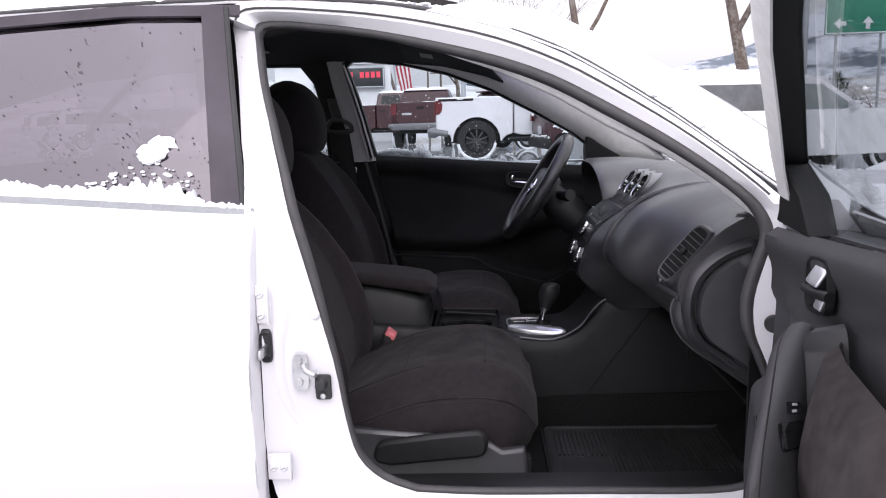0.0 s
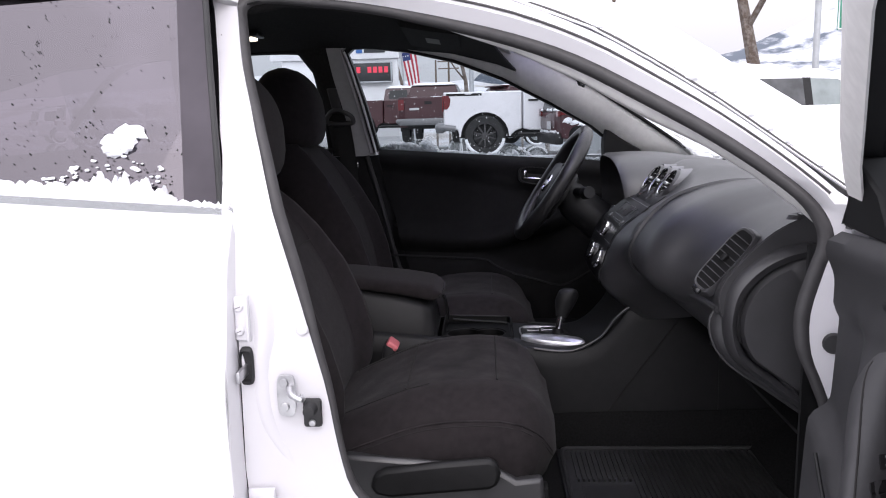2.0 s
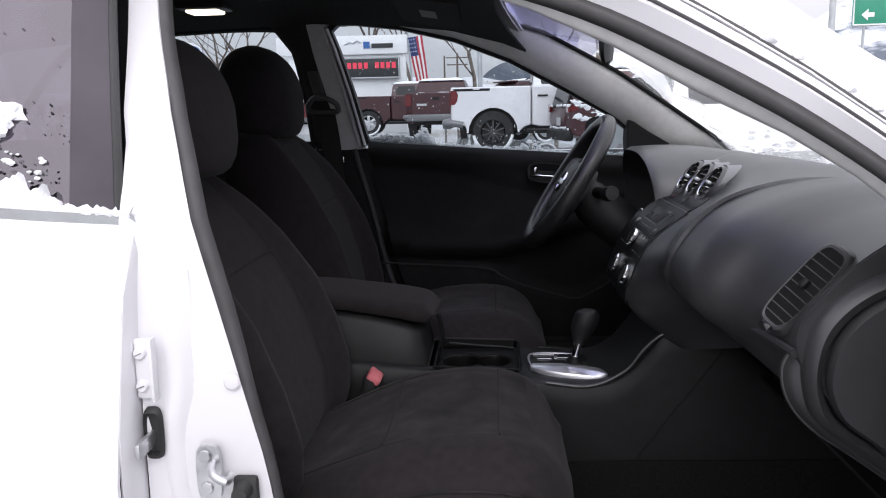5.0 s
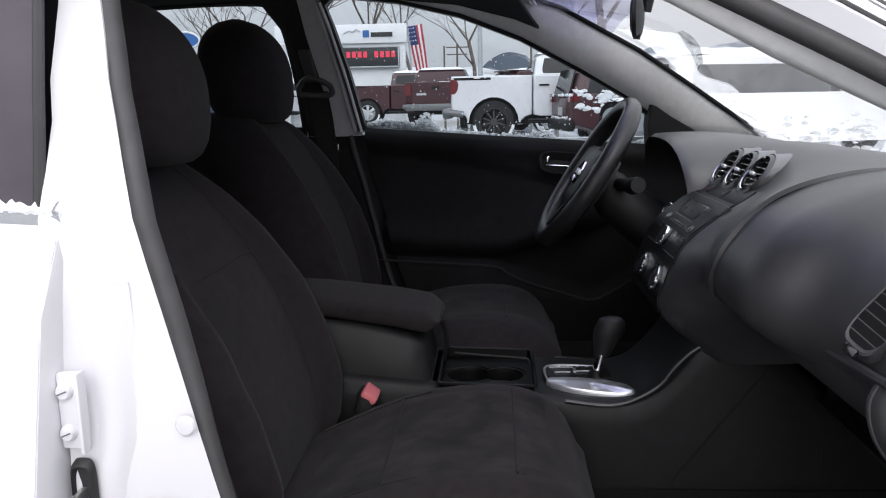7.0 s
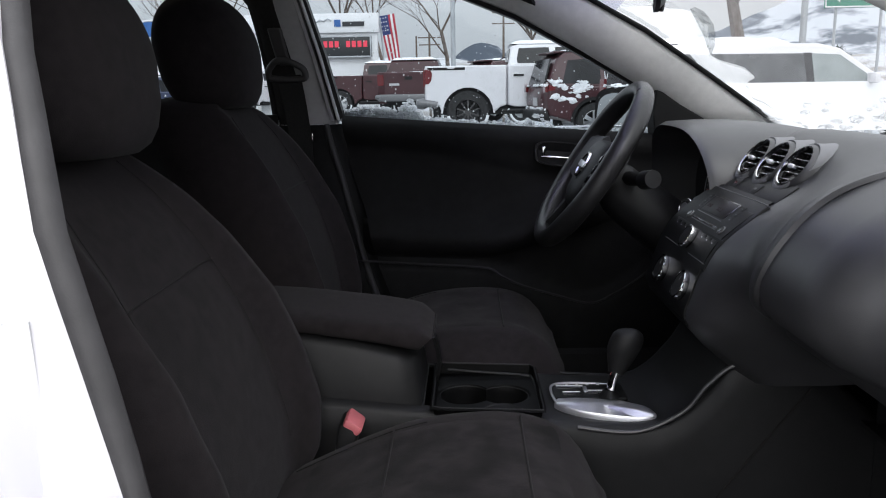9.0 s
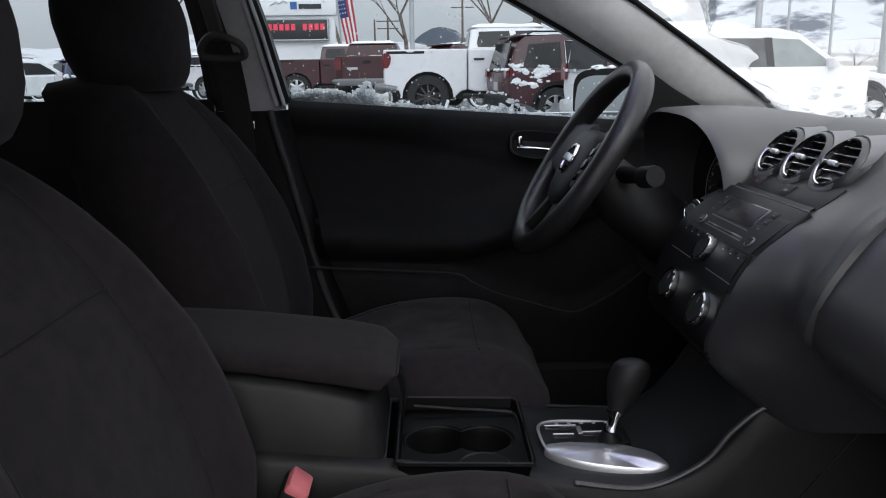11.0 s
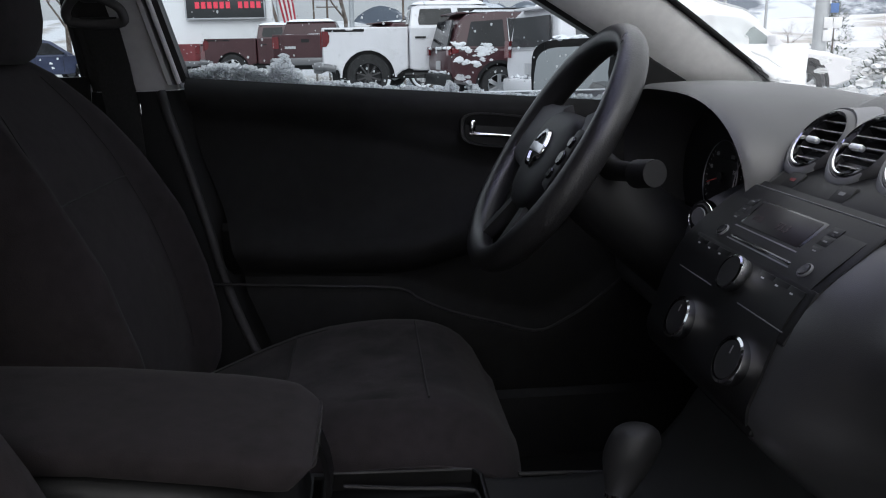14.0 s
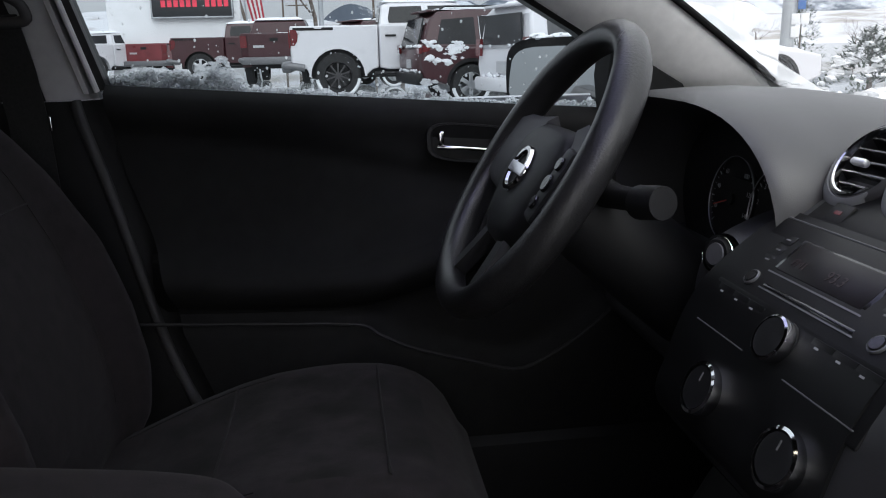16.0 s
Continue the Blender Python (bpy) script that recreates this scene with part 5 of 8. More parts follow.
part("end_rim", Geo().loft([[c + Vector((.006, 1.622, 0)), c + Vector((-.001, 1.604, 0)), c.lerp(r, .5) + Vector((0, 1.600, 0)), r + Vector((0, 1.608, 0)), r + Vector((-.002, 1.625, .001)), r + Vector((.012, 1.650, -.004))] for c, r in zip(COVER, RIMC)], False), DASH, dash, thick=0.004)

gs = smooth([(.590, 1.655, .772), (.579, 1.655, .745), (.590, 1.655, .702), (.622, 1.652, .664), (.68, 1.645, .625), (.775, 1.63, .558)], 21)
part("glove_side", Geo().loft([[e, e.lerp(r + Vector((0, 1.625, 0)), .12) + Vector((-.002, -.004, 0)), e.lerp(r + Vector((0, 1.625, 0)), .5) + Vector((0, -.003, 0)), r + Vector((.004, 1.630, 0))] for e, r in zip(gs, RIMC[18:39])], False), DASH, dash, thick=.003)

# three round centre vents in silver collars
VN = Vector((-.80, 0, .60))
for y, x, z in ((2.390, .628, .938), (2.312, .630, .938), (2.229, .632, .938)):
    M = frame_of(VN, at=(x, y, z))
    v = part("round_vent", Geo().spin([(.046, -.040), (.0445, -.006), (.0415, .003), (.037, .006), (.0345, .004), (.034, -.02), (0, -.022)], M, 40), DASH, dash, "round air vent in a charcoal collar")
    arc, lobe = [], []
    for k in range(41):
        a = radians(90 + 230 * k / 40)
        w = .0006 + .0030 * math.sin(math.pi * k / 40) ** .8
        arc.append([M @ Vector((math.cos(a) * r, math.sin(a) * r, h)) for r, h in ((.0348, .002), (.0350, .0072), (.0350 - w * .5, .0082), (.0350 - w, .0072), (.0350 - w, .001))])
        a = radians(185 + 130 * k / 40)
        w = .0125 * math.sin(math.pi * k / 40) ** .7
        lobe.append([M @ Vector((math.cos(a) * (.0385 + w * q), math.sin(a) * (.0385 + w * q), .0062 - .010 * q * q)) for q in (0, .3, .6, .85, 1)])
    part("chrome_ring", Geo().loft(arc, False), CHROME, v, "chrome crescent inside the vent")
    part("collar_lobe", Geo().loft(lobe, False), PALEPOD, v, "pale silver lobe under the vent", thick=.002)
    part("back", Geo().spin([(.0335, -.016), (0, -.017)], M, 24), PIANO, v)
    for k in range(5):
        h = -.024 + .012 * k
        wd = 2 * math.sqrt(.0325 ** 2 - h * h)
        part("slat", Geo().box((0, 0, 0), (wd, .0025, .014), .0008, M @ Matrix.Translation((0, h, -.005)) @ Matrix.Rotation(radians(-18), 4, "X")), PIANO, v)
    part("tab", Geo().box((0, 0, 0), (.020, .007, .008), .0025, M @ Matrix.Translation((-.010, -.001, .004))), SATIN, v, "bright vent tab")
    # hood that runs back into the dash top
    rr = []
    for k in range(9):
        t = k / 8
        c = Vector((x, y, z)).lerp(Vector((x + .085, y, z + .034)), t)
        rad = .044 * (1 - .35 * t)
        rr.append([c + M.to_3x3() @ Vector((math.cos(a) * rad, math.sin(a) * rad * (1 - .75 * t), 0)) for a in (math.pi * j / 12 for j in range(13))])
    part("hood", Geo().loft(rr, False), PALEPOD, v, "pale silver hood over the vent", thick=0.003)

# hazard and passenger airbag switches
# black sheet paints the shade on the dash face below the vents
part("switch_panel", Geo().box((0, 0, 0), (.232, .046, .004), .0015, frame_of((-.60, 0, .80), at=(.5975, 2.292, .9005))), STACK_BLACK, dash, "black panel standing in for shade under the centre vents")
for y in (2.375, 2.283):
    b = part("switch", Geo().box((0, 0, 0), (.026, .022, .006), .002, frame_of((-.70, 0, .71), at=(.593, y, .898))), SOOT, dash, "square black switch")
    part("mark", Geo().box((0, 0, 0), (.009, .004, .0006), 0, frame_of((-.70, 0, .71), at=(.5908, y, .9003))), LAMPRED if y > 2.3 else DIM, b)

# radio
RN = Vector((-.645, 0, .764))
RM = frame_of(RN, at=(.5315, 2.294, .8525))


def on_radio(name, u, v, sx, sy, h, mat, lab="", bev=.0015, up=0.0):
    return part(name, Geo().box((0, 0, 0), (sx * 1.16, sy, h), bev, RM @ Matrix.Translation((u * 1.16, v, up))), mat, radio, lab)


radio = part("radio", Geo().box((0, 0, 0), (.250, .088, .012), .004, RM @ Matrix.Translation((0, .010, -.002))), STACK_BLACK, dash, "black car radio with display and disc slot")
RM2 = frame_of((-.86, 0, .51), at=(.4965, 2.292, .8128))
lower = part("radio_lower", Geo().box((0, 0, 0), (.246, .056, .010), .004, RM2), STACK_BLACK, dash, "black radio button panel")
on_radio("trim_strip", 0, .051, .215, .004, .007, SOOT, "dark trim strip")
part("strip_edge", Geo().tube([RM @ Vector((-.124, .0535, .0030)), RM @ Vector((.124, .0535, .0030))], .0009, 6), DULLSILVER, radio, "thin bright strip edge")
on_radio("display_bezel", -.0086, .018, .106, .0385, .0024, PIANO, "glossy black display surround", up=.0040)
on_radio("display", -.0086, .018, .098, .034, .003, SCREEN, "dark radio display", up=.0045)
DIGIT = material("dim_digit", (.030, .018, .020), .5)
for body_, u, size_ in (("FM1", -.056, .011), ("93.3", -.010, .014)):
    letters("display_text", body_, size_, RM @ Matrix.Translation((u, .010, .0063)), DIGIT, radio, "dim display characters")
on_radio("disc_slot", 0, -.0160, .106, .0046, .003, PIANO, up=.0045)
on_radio("slot_lip", 0, -.0200, .110, .0016, .0032, DULLSILVER, up=.0045)
on_radio("display_lip", -.0086, -.0030, .108, .0014, .0032, DULLSILVER, up=.0045)
for s in (-1, 1):
    kn = RM @ Matrix.Translation((.084 * s + .003, -.0155, .0035))
    tk = part("tune_knob", Geo().spin([(0, .005), (.0055, .005), (.0062, .002), (.0062, 0)], kn, 18), PIANO, radio, "small round radio button")
    part("knob_ring", Geo().spin([(.0062, .003), (.0068, .0042), (.0078, .0036), (.0080, .001)], kn, 20), DULLSILVER, tk, "thin silver ring")
    for k in range(3):
        u = -.076 if s < 0 else .060
        bt = on_radio("button", u, .031 - .0125 * k, .014, .0105, .0016, STACK_BLACK, up=.0042, bev=.0006)
        part("legend", Geo().box((0, 0, 0), (.0060, .0016, .0003), 0, RM @ Matrix.Translation((u * 1.16, .031 - .0125 * k, .0052))), DIM, bt)
    for k in range(3):
        for j in range(2):
            u, v = s * (.047 + .026 * k), .0135 - .0180 * j
            bt = part("button", Geo().box((0, 0, 0), (.0254, .0175, .0014), .0005, RM2 @ Matrix.Translation((u, v, .0052))), STACK_BLACK, lower)
            part("legend", Geo().box((0, 0, 0), (.0050, .0016, .0003), 0, RM2 @ Matrix.Translation((u - .004, v + .002, .0061))), MARK, bt)
    part("panel_line", Geo().box((0, 0, 0), (.084, .0013, .0022), .0005, RM2 @ Matrix.Translation((s * .072, -.0170, .0055))), DULLSILVER, lower)
vol = part("volume_knob", Geo().spin([(0, .014), (.016, .014), (.017, .012), (.0185, 0)], RM2 @ Matrix.Translation((.005, .005, .004)), 28), SOOT, lower, "black volume knob")
part("chrome_ring", Geo().spin([(.0170, .0145), (.0190, .0135), (.0196, .008), (.0185, .004)], RM2 @ Matrix.Translation((.005, .005, .004)), 32, True), CHROME, vol, "chrome ring")

# climate knobs
KN = Vector((-.90, 0, .43))
KM = frame_of(KN, at=(.4785, 2.286, .750))
climate = part("climate_panel", Geo().box((0, 0, 0), (.228, .090, .010), .006, KM @ Matrix.Translation((0, -.004, -.003))), STACK_BLACK, dash, "black climate control panel")
for u in (.062, -.062):
    kn = part("climate_knob", Geo().spin([(0, .020), (.019, .020), (.021, .017), (.023, .002), (.023, 0)], KM @ Matrix.Translation((u, 0, .003)), 32), SOOT, climate, "black rotary climate knob")
    part("chrome_ring", Geo().spin([(.0208, .0208), (.0236, .0200), (.0246, .012), (.023, .008)], KM @ Matrix.Translation((u, 0, .003)), 36, True), CHROME, kn, "chrome ring")
    part("pointer", Geo().box((0, 0, 0), (.0016, .008, .0006), 0, KM @ Matrix.Translation((u, .010, .0236))), DIM, kn)
for k in range(4):
    part("button", Geo().box((0, 0, 0), (.013, .010, .006), .002, KM @ Matrix.Translation((-.011 + .022 * (k % 2), .012 - .024 * (k // 2), .005))), PIANO, climate)
    part("legend", Geo().box((0, 0, 0), (.006, .002, .0006), 0, KM @ Matrix.Translation((-.011 + .022 * (k % 2), .012 - .024 * (k // 2), .0086))), MARK, climate)

# instrument hood and dials
hood_rows = []
for k in range(33):
    a = math.pi * (-.12 + 1.24 * k / 32)
    c, s = math.cos(a), math.sin(a)
    cc, ss = abs(c) ** .65 * (1.0 if c > 0 else -1.20), abs(s) ** .65 * math.copysign(1, s)
    inner = Vector((.69, 2.657 + .180 * cc, .838 + .125 * ss))
    lipp = Vector((.545 + .02 * (1 - max(0, s)), 2.657 + .201 * cc, .835 + .150 * ss))
    top = Vector((.556 + .02 * (1 - max(0, s)), 2.657 + .2045 * cc, .836 + .1545 * ss))
    tail = Vector((.82, 2.660 + (.27 if c > 0 else .190) * cc, .822 + (.150 if s > 0 else .16) * ss))
    hood_rows.append([inner, inner.lerp(lipp, .9), lipp, top] + [top.lerp(tail, t) + Vector((0, 0, .010 * math.sin(math.pi * t) * max(0, s))) for t in (.2, .4, .6, .8, 1.0)])
part("instrument_hood", Geo().loft(hood_rows, False), DASH, dash, "arched instrument hood", thick=0.004)
cluster = part("dial_panel", Geo().prism([(.162 * math.cos(a), .120 * math.sin(a)) for a in (2 * math.pi * k / 28 for k in range(28))], lambda u, w: (.652, 2.665 + u, .845 + w), lambda u, w: (.662, 2.665 + u, .845 + w)),
               PIANO, dash, "black instrument panel with two dials")
for y, numerals in ((2.572, ["1", "2", "3", "4", "5", "6", "7", "8"]), (2.672, ["20", "40", "60", "80", "100", "120", "140"])):
    M = frame_of((-1, 0, .15), at=(.648, y, .856))
    d = part("dial", Geo().spin([(0, .000), (.052, .000), (.054, .003), (.056, .003), (.058, -.004)], M, 40), SCREEN, cluster, "dark dial with pale marks")
    part("dial_ring", Geo().spin([(.0528, .0032), (.0536, .0044), (.0545, .0032)], M, 48), SILVER, d, "thin bright ring")
    for k in range(29):
        turn = M @ Matrix.Rotation(radians(130 - 260 * k / 28), 4, "Z")
        part("tick", Geo().box((0, 0, 0), (.0012 if k % 4 == 0 else .0007, .006 if k % 4 == 0 else .003, .0006), 0, turn @ Matrix.Translation((0, .0490, .001))), MARK, d)
    for k, body_ in enumerate(numerals):
        a = radians(110 - 220 * k / (len(numerals) - 1))
        letters("numeral", body_, .0085, M @ Matrix.Translation((-math.sin(a) * .0405 - .0022 * len(body_), math.cos(a) * .0405 - .003, .0012)), MARK, d)
    part("needle", Geo().box((0, 0, 0), (.0016, .038, .001), 0, M @ Matrix.Rotation(radians(108), 4, "Z") @ Matrix.Translation((0, .024, .003))), RED_MARK, d, "red needle")
    part("needle_cap", Geo().spin([(0, .005), (.007, .0045), (.008, .001)], M, 20), SOOT, d)

# start button
M = frame_of((-.95, -.32, .22), at=(.5440, 2.484, .8375)) @ Matrix.Scale(1.15, 4)
st = part("start_button", Geo().spin([(0, .010), (.013, .010), (.015, .007), (.016, 0)], M, 26), SOOT, dash, "round start button in a chrome ring")
part("button_face", Geo().spin([(0, .0112), (.0095, .0112), (.0102, .0098)], M, 24), DULLSILVER, st, "grey button face")
part("chrome_ring", Geo().spin([(.0155, .006), (.017, .008), (.0185, .006), (.019, 0)], M, 30), CHROME, st)

# ---- steering wheel ----
WC = Vector((.405, 2.650, .896))
WM = frame_of((-.838, 0, .545), at=WC)
wheel = thing("steering_wheel", WC, "black leather three-spoke steering wheel with thumb buttons", "steering wheel")
rim = Geo()
rr = []
for k in range(64):
    a = 2 * math.pi * k / 64
    fat = .0176 + .0016 * math.exp(-((abs(math.cos(a)) - .75) / .2) ** 2)
    rr.append([WM @ Vector(((.1775 + fat * math.cos(b)) * math.cos(a), (.1775 + fat * math.cos(b)) * math.sin(a), .022 + fat * 1.12 * math.sin(b))) for b in (2 * math.pi * j / 14 for j in range(14))])
rr.append(rr[0])
part("rim", rim.loft(rr, True, False), LEATHER, wheel, "black leather rim")
for a in (52, 128, 232, 308):
    c, s = math.cos(radians(a)), math.sin(radians(a))
    tan = Vector((-s, c, 0))
    ctr = Vector((.1775 * c, .1775 * s, .022))
    part("rim_seam", Geo().loft([[WM @ (ctr + tan * e + Vector((c, s, 0)) * .0182 * math.cos(b) + Vector((0, 0, 1)) * .0202 * math.sin(b)) for b in (2 * math.pi * j / 16 for j in range(16))] for e in (-.001, .001)], True), SEAM, wheel)
hubp = [(-.094, .038), (-.056, .058), (.054, .058), (.084, .040), (.090, -.004), (.074, -.054), (.044, -.092), (-.044, -.092), (-.080, -.054), (-.102, -.004)]
hubs = smooth([(u, v, 0) for u, v in hubp + hubp[:1]], 41)[:-1]
hub = part("airbag_cover", Geo().loft([[WM @ Vector((p.x * f, p.y * f, e)) for p in hubs] for f, e in ((1.02, -.02), (1.0, .010), (.95, .022), (.80, .030), (.5, .034), (.05, .035))], True), SOOT, wheel,
           "black padded airbag cover", angle=60)
part("badge", Geo().spin([(.0215, .001), (.0235, .004), (.0285, .004), (.030, 0)], WM @ Matrix.Translation((0, -.008, .036)), 30), CHROME, hub, "round chrome badge")
part("badge_bar", Geo().box((0, 0, 0), (.060, .013, .0035), .001, WM @ Matrix.Translation((0, -.008, .039))), SATIN, hub, "chrome badge bar")
for s in (-1, 1):
    sp = smooth([(s * .062, .012, .012), (s * .11, .010, .016), (s * .165, .012, .022)], 8)
    part("spoke", Geo().loft([[WM @ (p + Vector((0, h * lerp(k, [0, 7], [.060, .050]), e))) for h, e in ((1, 0), (.8, .008), (-.8, .008), (-1, 0), (-.8, -.012), (.8, -.012))] for k, p in enumerate(sp)], True), PODGREY, wheel,
         "dark grey satin spoke")
    lo = smooth([(s * .030, -.058, .010), (s * .045, -.11, .014), (s * .060, -.160, .020)], 8)
    part("lower_spoke", Geo().loft([[WM @ (p + Vector((h * .014, 0, e))) for h, e in ((1, 0), (.8, .008), (-.8, .008), (-1, 0), (-.8, -.010), (.8, -.010))] for p in lo], True), SOOT, wheel)
    if s < 0:
        continue
    cl = part("button_panel", Geo().box((0, 0, 0), (.030, .088, .012), .005, WM @ Matrix.Translation((s * .104, -.006, .024)) @ Matrix.Rotation(radians(-8 * s), 4, "Z")), SOOT, wheel, "thumb button panel")
    for k, r in enumerate((.0080, .0105, .0080)):
        part("thumb_button", Geo().spin([(0, .0035), (r * .85, .0035), (r, .002), (r, 0)], WM @ Matrix.Translation((s * .1055 + .004 * s * (k - 1) * -1, .018 - .0235 * k, .030)), 18), PIANO, cl)
col = smooth([WM @ Vector((0, -.005, -.02)), WM @ Vector((0, -.015, -.07)), WM @ Vector((0, -.02, -.14)), WM @ Vector((0, -.03, -.24))], 10)
rr = []
for k, p in enumerate(col):
    r1 = lerp(k, [0, 2, 9], [.045, .062, .075])
    rr.append([p + WM.to_3x3() @ Vector((r1 * math.cos(a), r1 * .85 * math.sin(a), 0)) for a in (2 * math.pi * j / 20 for j in range(20))])
part("column_cover", Geo().loft(rr, True), SOOT, wheel, "black steering column cover")
sa = [(.455, 2.60, .884), (.462, 2.54, .889), (.468, 2.50, .893)]
stalk = part("wiper_stalk", Geo().tube(sa, lambda t: .015 - .004 * t, 12), LINING, wheel, "black wiper stalk")
part("stalk_knob", Geo().tube([(.466, 2.512, .890), (.467, 2.505, .891), (.471, 2.474, .896), (.472, 2.470, .8965)], lambda t: .0182 - .0015 * t, 16), SOOT, stalk, "ribbed stalk end")
part("light_stalk", Geo().tube([(.455, 2.72, .882), (.468, 2.80, .892), (.475, 2.86, .898)], lambda t: .009 + .005 * t, 10), SOOT, wheel)

# ---- centre console ----
console = thing("centre_console", (.2, MID, .28), "black plastic centre console with cup holders and gear selector", "car console")
SIDE = [(-.35, .30), (-.35, .600), (-.20, .592), (.05, .568), (.26, .545), (.40, .541), (.455, .560), (.50, .605), (.535, .650), (.60, .660), (.66, .64), (.75, .56), (.78, .30)]


def wide(x):
    return lerp(x, [-.35, .05, .30, .45, .60, .78], [.115, .115, .118, .128, .140, .150])


side = smooth([(x, 0, z) for x, z in SIDE[1:12]], 60)
cr = []
for p in side:
    h = wide(p.x)
    cr.append([(p.x, MID - h - .012, .28), (p.x, MID - h - .004, p.z - .05), (p.x, MID - h, p.z - .012), (p.x, MID - h + .008, p.z - .002), (p.x, MID - h + .02, p.z), (p.x, MID + h - .02, p.z),
               (p.x, MID + h - .008, p.z - .002), (p.x, MID + h, p.z - .012), (p.x, MID + h + .004, p.z - .05), (p.x, MID + h + .012, .28)])
cb = Geo().loft(cr, False)


def over_cups(f):
    """Faces of the console's top where the cup tray is let in."""
    c = sum((Vector(cb.v[i]) for i in f), Vector()) / len(f)
    return .070 < c.x < .245 and abs(c.y - MID) < .05


cb.f = [f for f in cb.f if not over_cups(f)]
body = part("console_body", cb, SOOT, console, "black console moulding", angle=60, thick=0.004)
part("seam", Geo().tube([(.480, MID - wide(.48) - .0125, .385), (.56, MID - wide(.56) - .011, .50), (.645, MID - wide(.645) - .008, .615)], .002, 6), SEAM, body)
part("carpet_side", Geo().loft([[(x, MID - wide(x) - .016, .285), (x, MID - wide(x) - .017, lerp(x, [.0, .48, .9], [.36, .385, .40]))] for x in (-.3, 0, .3, .48, .7, .95)], False), CARPET, body, thick=0.004)
part("tunnel_side", Geo().loft([[(x, MID - .162, .28), (x, MID - .158, .42), (x, MID - .154, .66)] for x in (.742, .85, .95, 1.06)], False), SOOT, console, "black tunnel side panel", thick=.004)
# paler charcoal tube, added to draw the bright line of light on this edge
part("console_edge", Geo().tube(smooth([(.300, 2.179, .541), (.389, 2.172, .536), (.459, 2.168, .570), (.494, 2.163, .616), (.535, 2.158, .651), (.60, 2.158, .657), (.66, 2.156, .650)], 40), .0035, 8), DASH, console)
part("far_console_edge", Geo().tube(smooth([(.300, 2.418, .543), (.395, 2.424, .535), (.448, 2.425, .530), (.478, 2.425, .549), (.505, 2.424, .578), (.528, 2.422, .612), (.545, 2.420, .648)], 40), .0030, 8), SOOT, console)
# armrest box with padded lid
rr = []
for x, top in ((-.36, .70), (-.20, .692), (-.06, .672), (.015, .654), (.04, .636), (.050, .60), (.055, .56)):
    h = .094
    rr.append([(x, MID - h - .004, .55), (x, MID - h, top - .012), (x, MID - h + .01, top), (x, MID + h - .01, top), (x, MID + h, top - .012), (x, MID + h + .004, .55)])
part("armrest_box", Geo().loft(rr, False), SOOT, console, "black armrest storage box", angle=50, thick=0.004)
rr = []
for k in range(40):
    t = 1 - (1 - k / 39) ** 1.8
    x = -.36 + .435 * t
    h = .098 * (.62 + .38 * max(0, 1 - (max(0, t - .84) / .16) ** 2.4) ** .5)
    zt = lerp(x, [-.36, -.16, -.02, .05, .075], [.735, .723, .707, .695, .680])
    zb = lerp(x, [-.36, -.12, 0, .05, .075], [.70, .684, .664, .652, .668])
    e_ = max(0, t - .90) / .10
    zt, zb = zt - .012 * e_ ** 3, zb + .010 * e_ ** 3
    m_ = (zt + zb) / 2
    hh = (zt - zb) / 2
    rr.append([(x, MID + h * abs(math.cos(a)) ** .35 * math.copysign(1, math.cos(a)), m_ + hh * abs(math.sin(a)) ** .55 * math.copysign(1, math.sin(a))) for a in (2 * math.pi * j / 28 for j in range(28))])
part("armrest_lid", Geo().loft(rr, True), CLOTH, console, "padded dark cloth armrest lid", angle=70)
# cup holders: two round wells that run into each other
CUPS = ((.124, 2.290, .044), (.190, 2.288, .041))
CX, CY = .157, 2.289


def cup_edge(a):
    """The outline of both wells together, seen from their middle."""
    best = 0
    for x, y, r in CUPS:
        dx, dy = x - CX, y - CY
        along = dx * math.cos(a) + dy * math.sin(a)
        off = r * r - (dx * dx + dy * dy - along * along)
        if off > 0:
            best = max(best, along + math.sqrt(off))
    return best


outer_, rings_ = [], [[], [], [], []]
for k in range(65):
    a = 2 * math.pi * k / 64
    c_, s_ = math.cos(a), math.sin(a)
    f = max(abs(c_) / (.095 if c_ > 0 else .089), abs(s_) / (.107 if s_ > 0 else .113))
    outer_.append(Vector((CX + c_ / f, CY + s_ / f, .572 - .030 * (CX + c_ / f - .07))))
    e_ = cup_edge(a)
    for ring_, q, z in zip(rings_, (1.06, 1.0, .97, .90), (.5535, .5505, .540, .478)):
        ring_.append(Vector((CX + c_ * e_ * q, CY + s_ * e_ * q, z)))
mid_ = Vector((CX, CY, 0))
lip_, floor_ = [], []
for p in outer_:
    d = Vector((p.x - CX, p.y - CY, 0))
    lip_.append(mid_ + d * .955 + Vector((0, 0, p.z + .002)))
    floor_.append(mid_ + d * .915 + Vector((0, 0, .5545)))
part("cup_tray", Geo().loft([outer_, lip_, [p + Vector((0, 0, -.006)) for p in floor_], floor_, rings_[0]], False), CUP_BLACK, console, "black sunken cup holder tray", angle=50)
third = Matrix.Translation((.186, 2.206, .5552))
part("small_cup_well", Geo().spin([(.0315, .0006), (.0335, .0020), (.0350, .0006)], third, 36), SOOT, console, "shallow third cup rest")
part("small_cup_floor", Geo().spin([(0, .0004), (.031, .0006)], third, 30), LINING, console)
part("tray_edge", Geo().tube(lip_[2:63], .0016, 6, False), SOOT, console, "worn tray edge")
well = Geo().loft(rings_, False)
well.add(rings_[-1][:-1], [tuple(range(64))])
part("cup_holder", well, CUP_BLACK, console, "glossy black double cup well", angle=60)
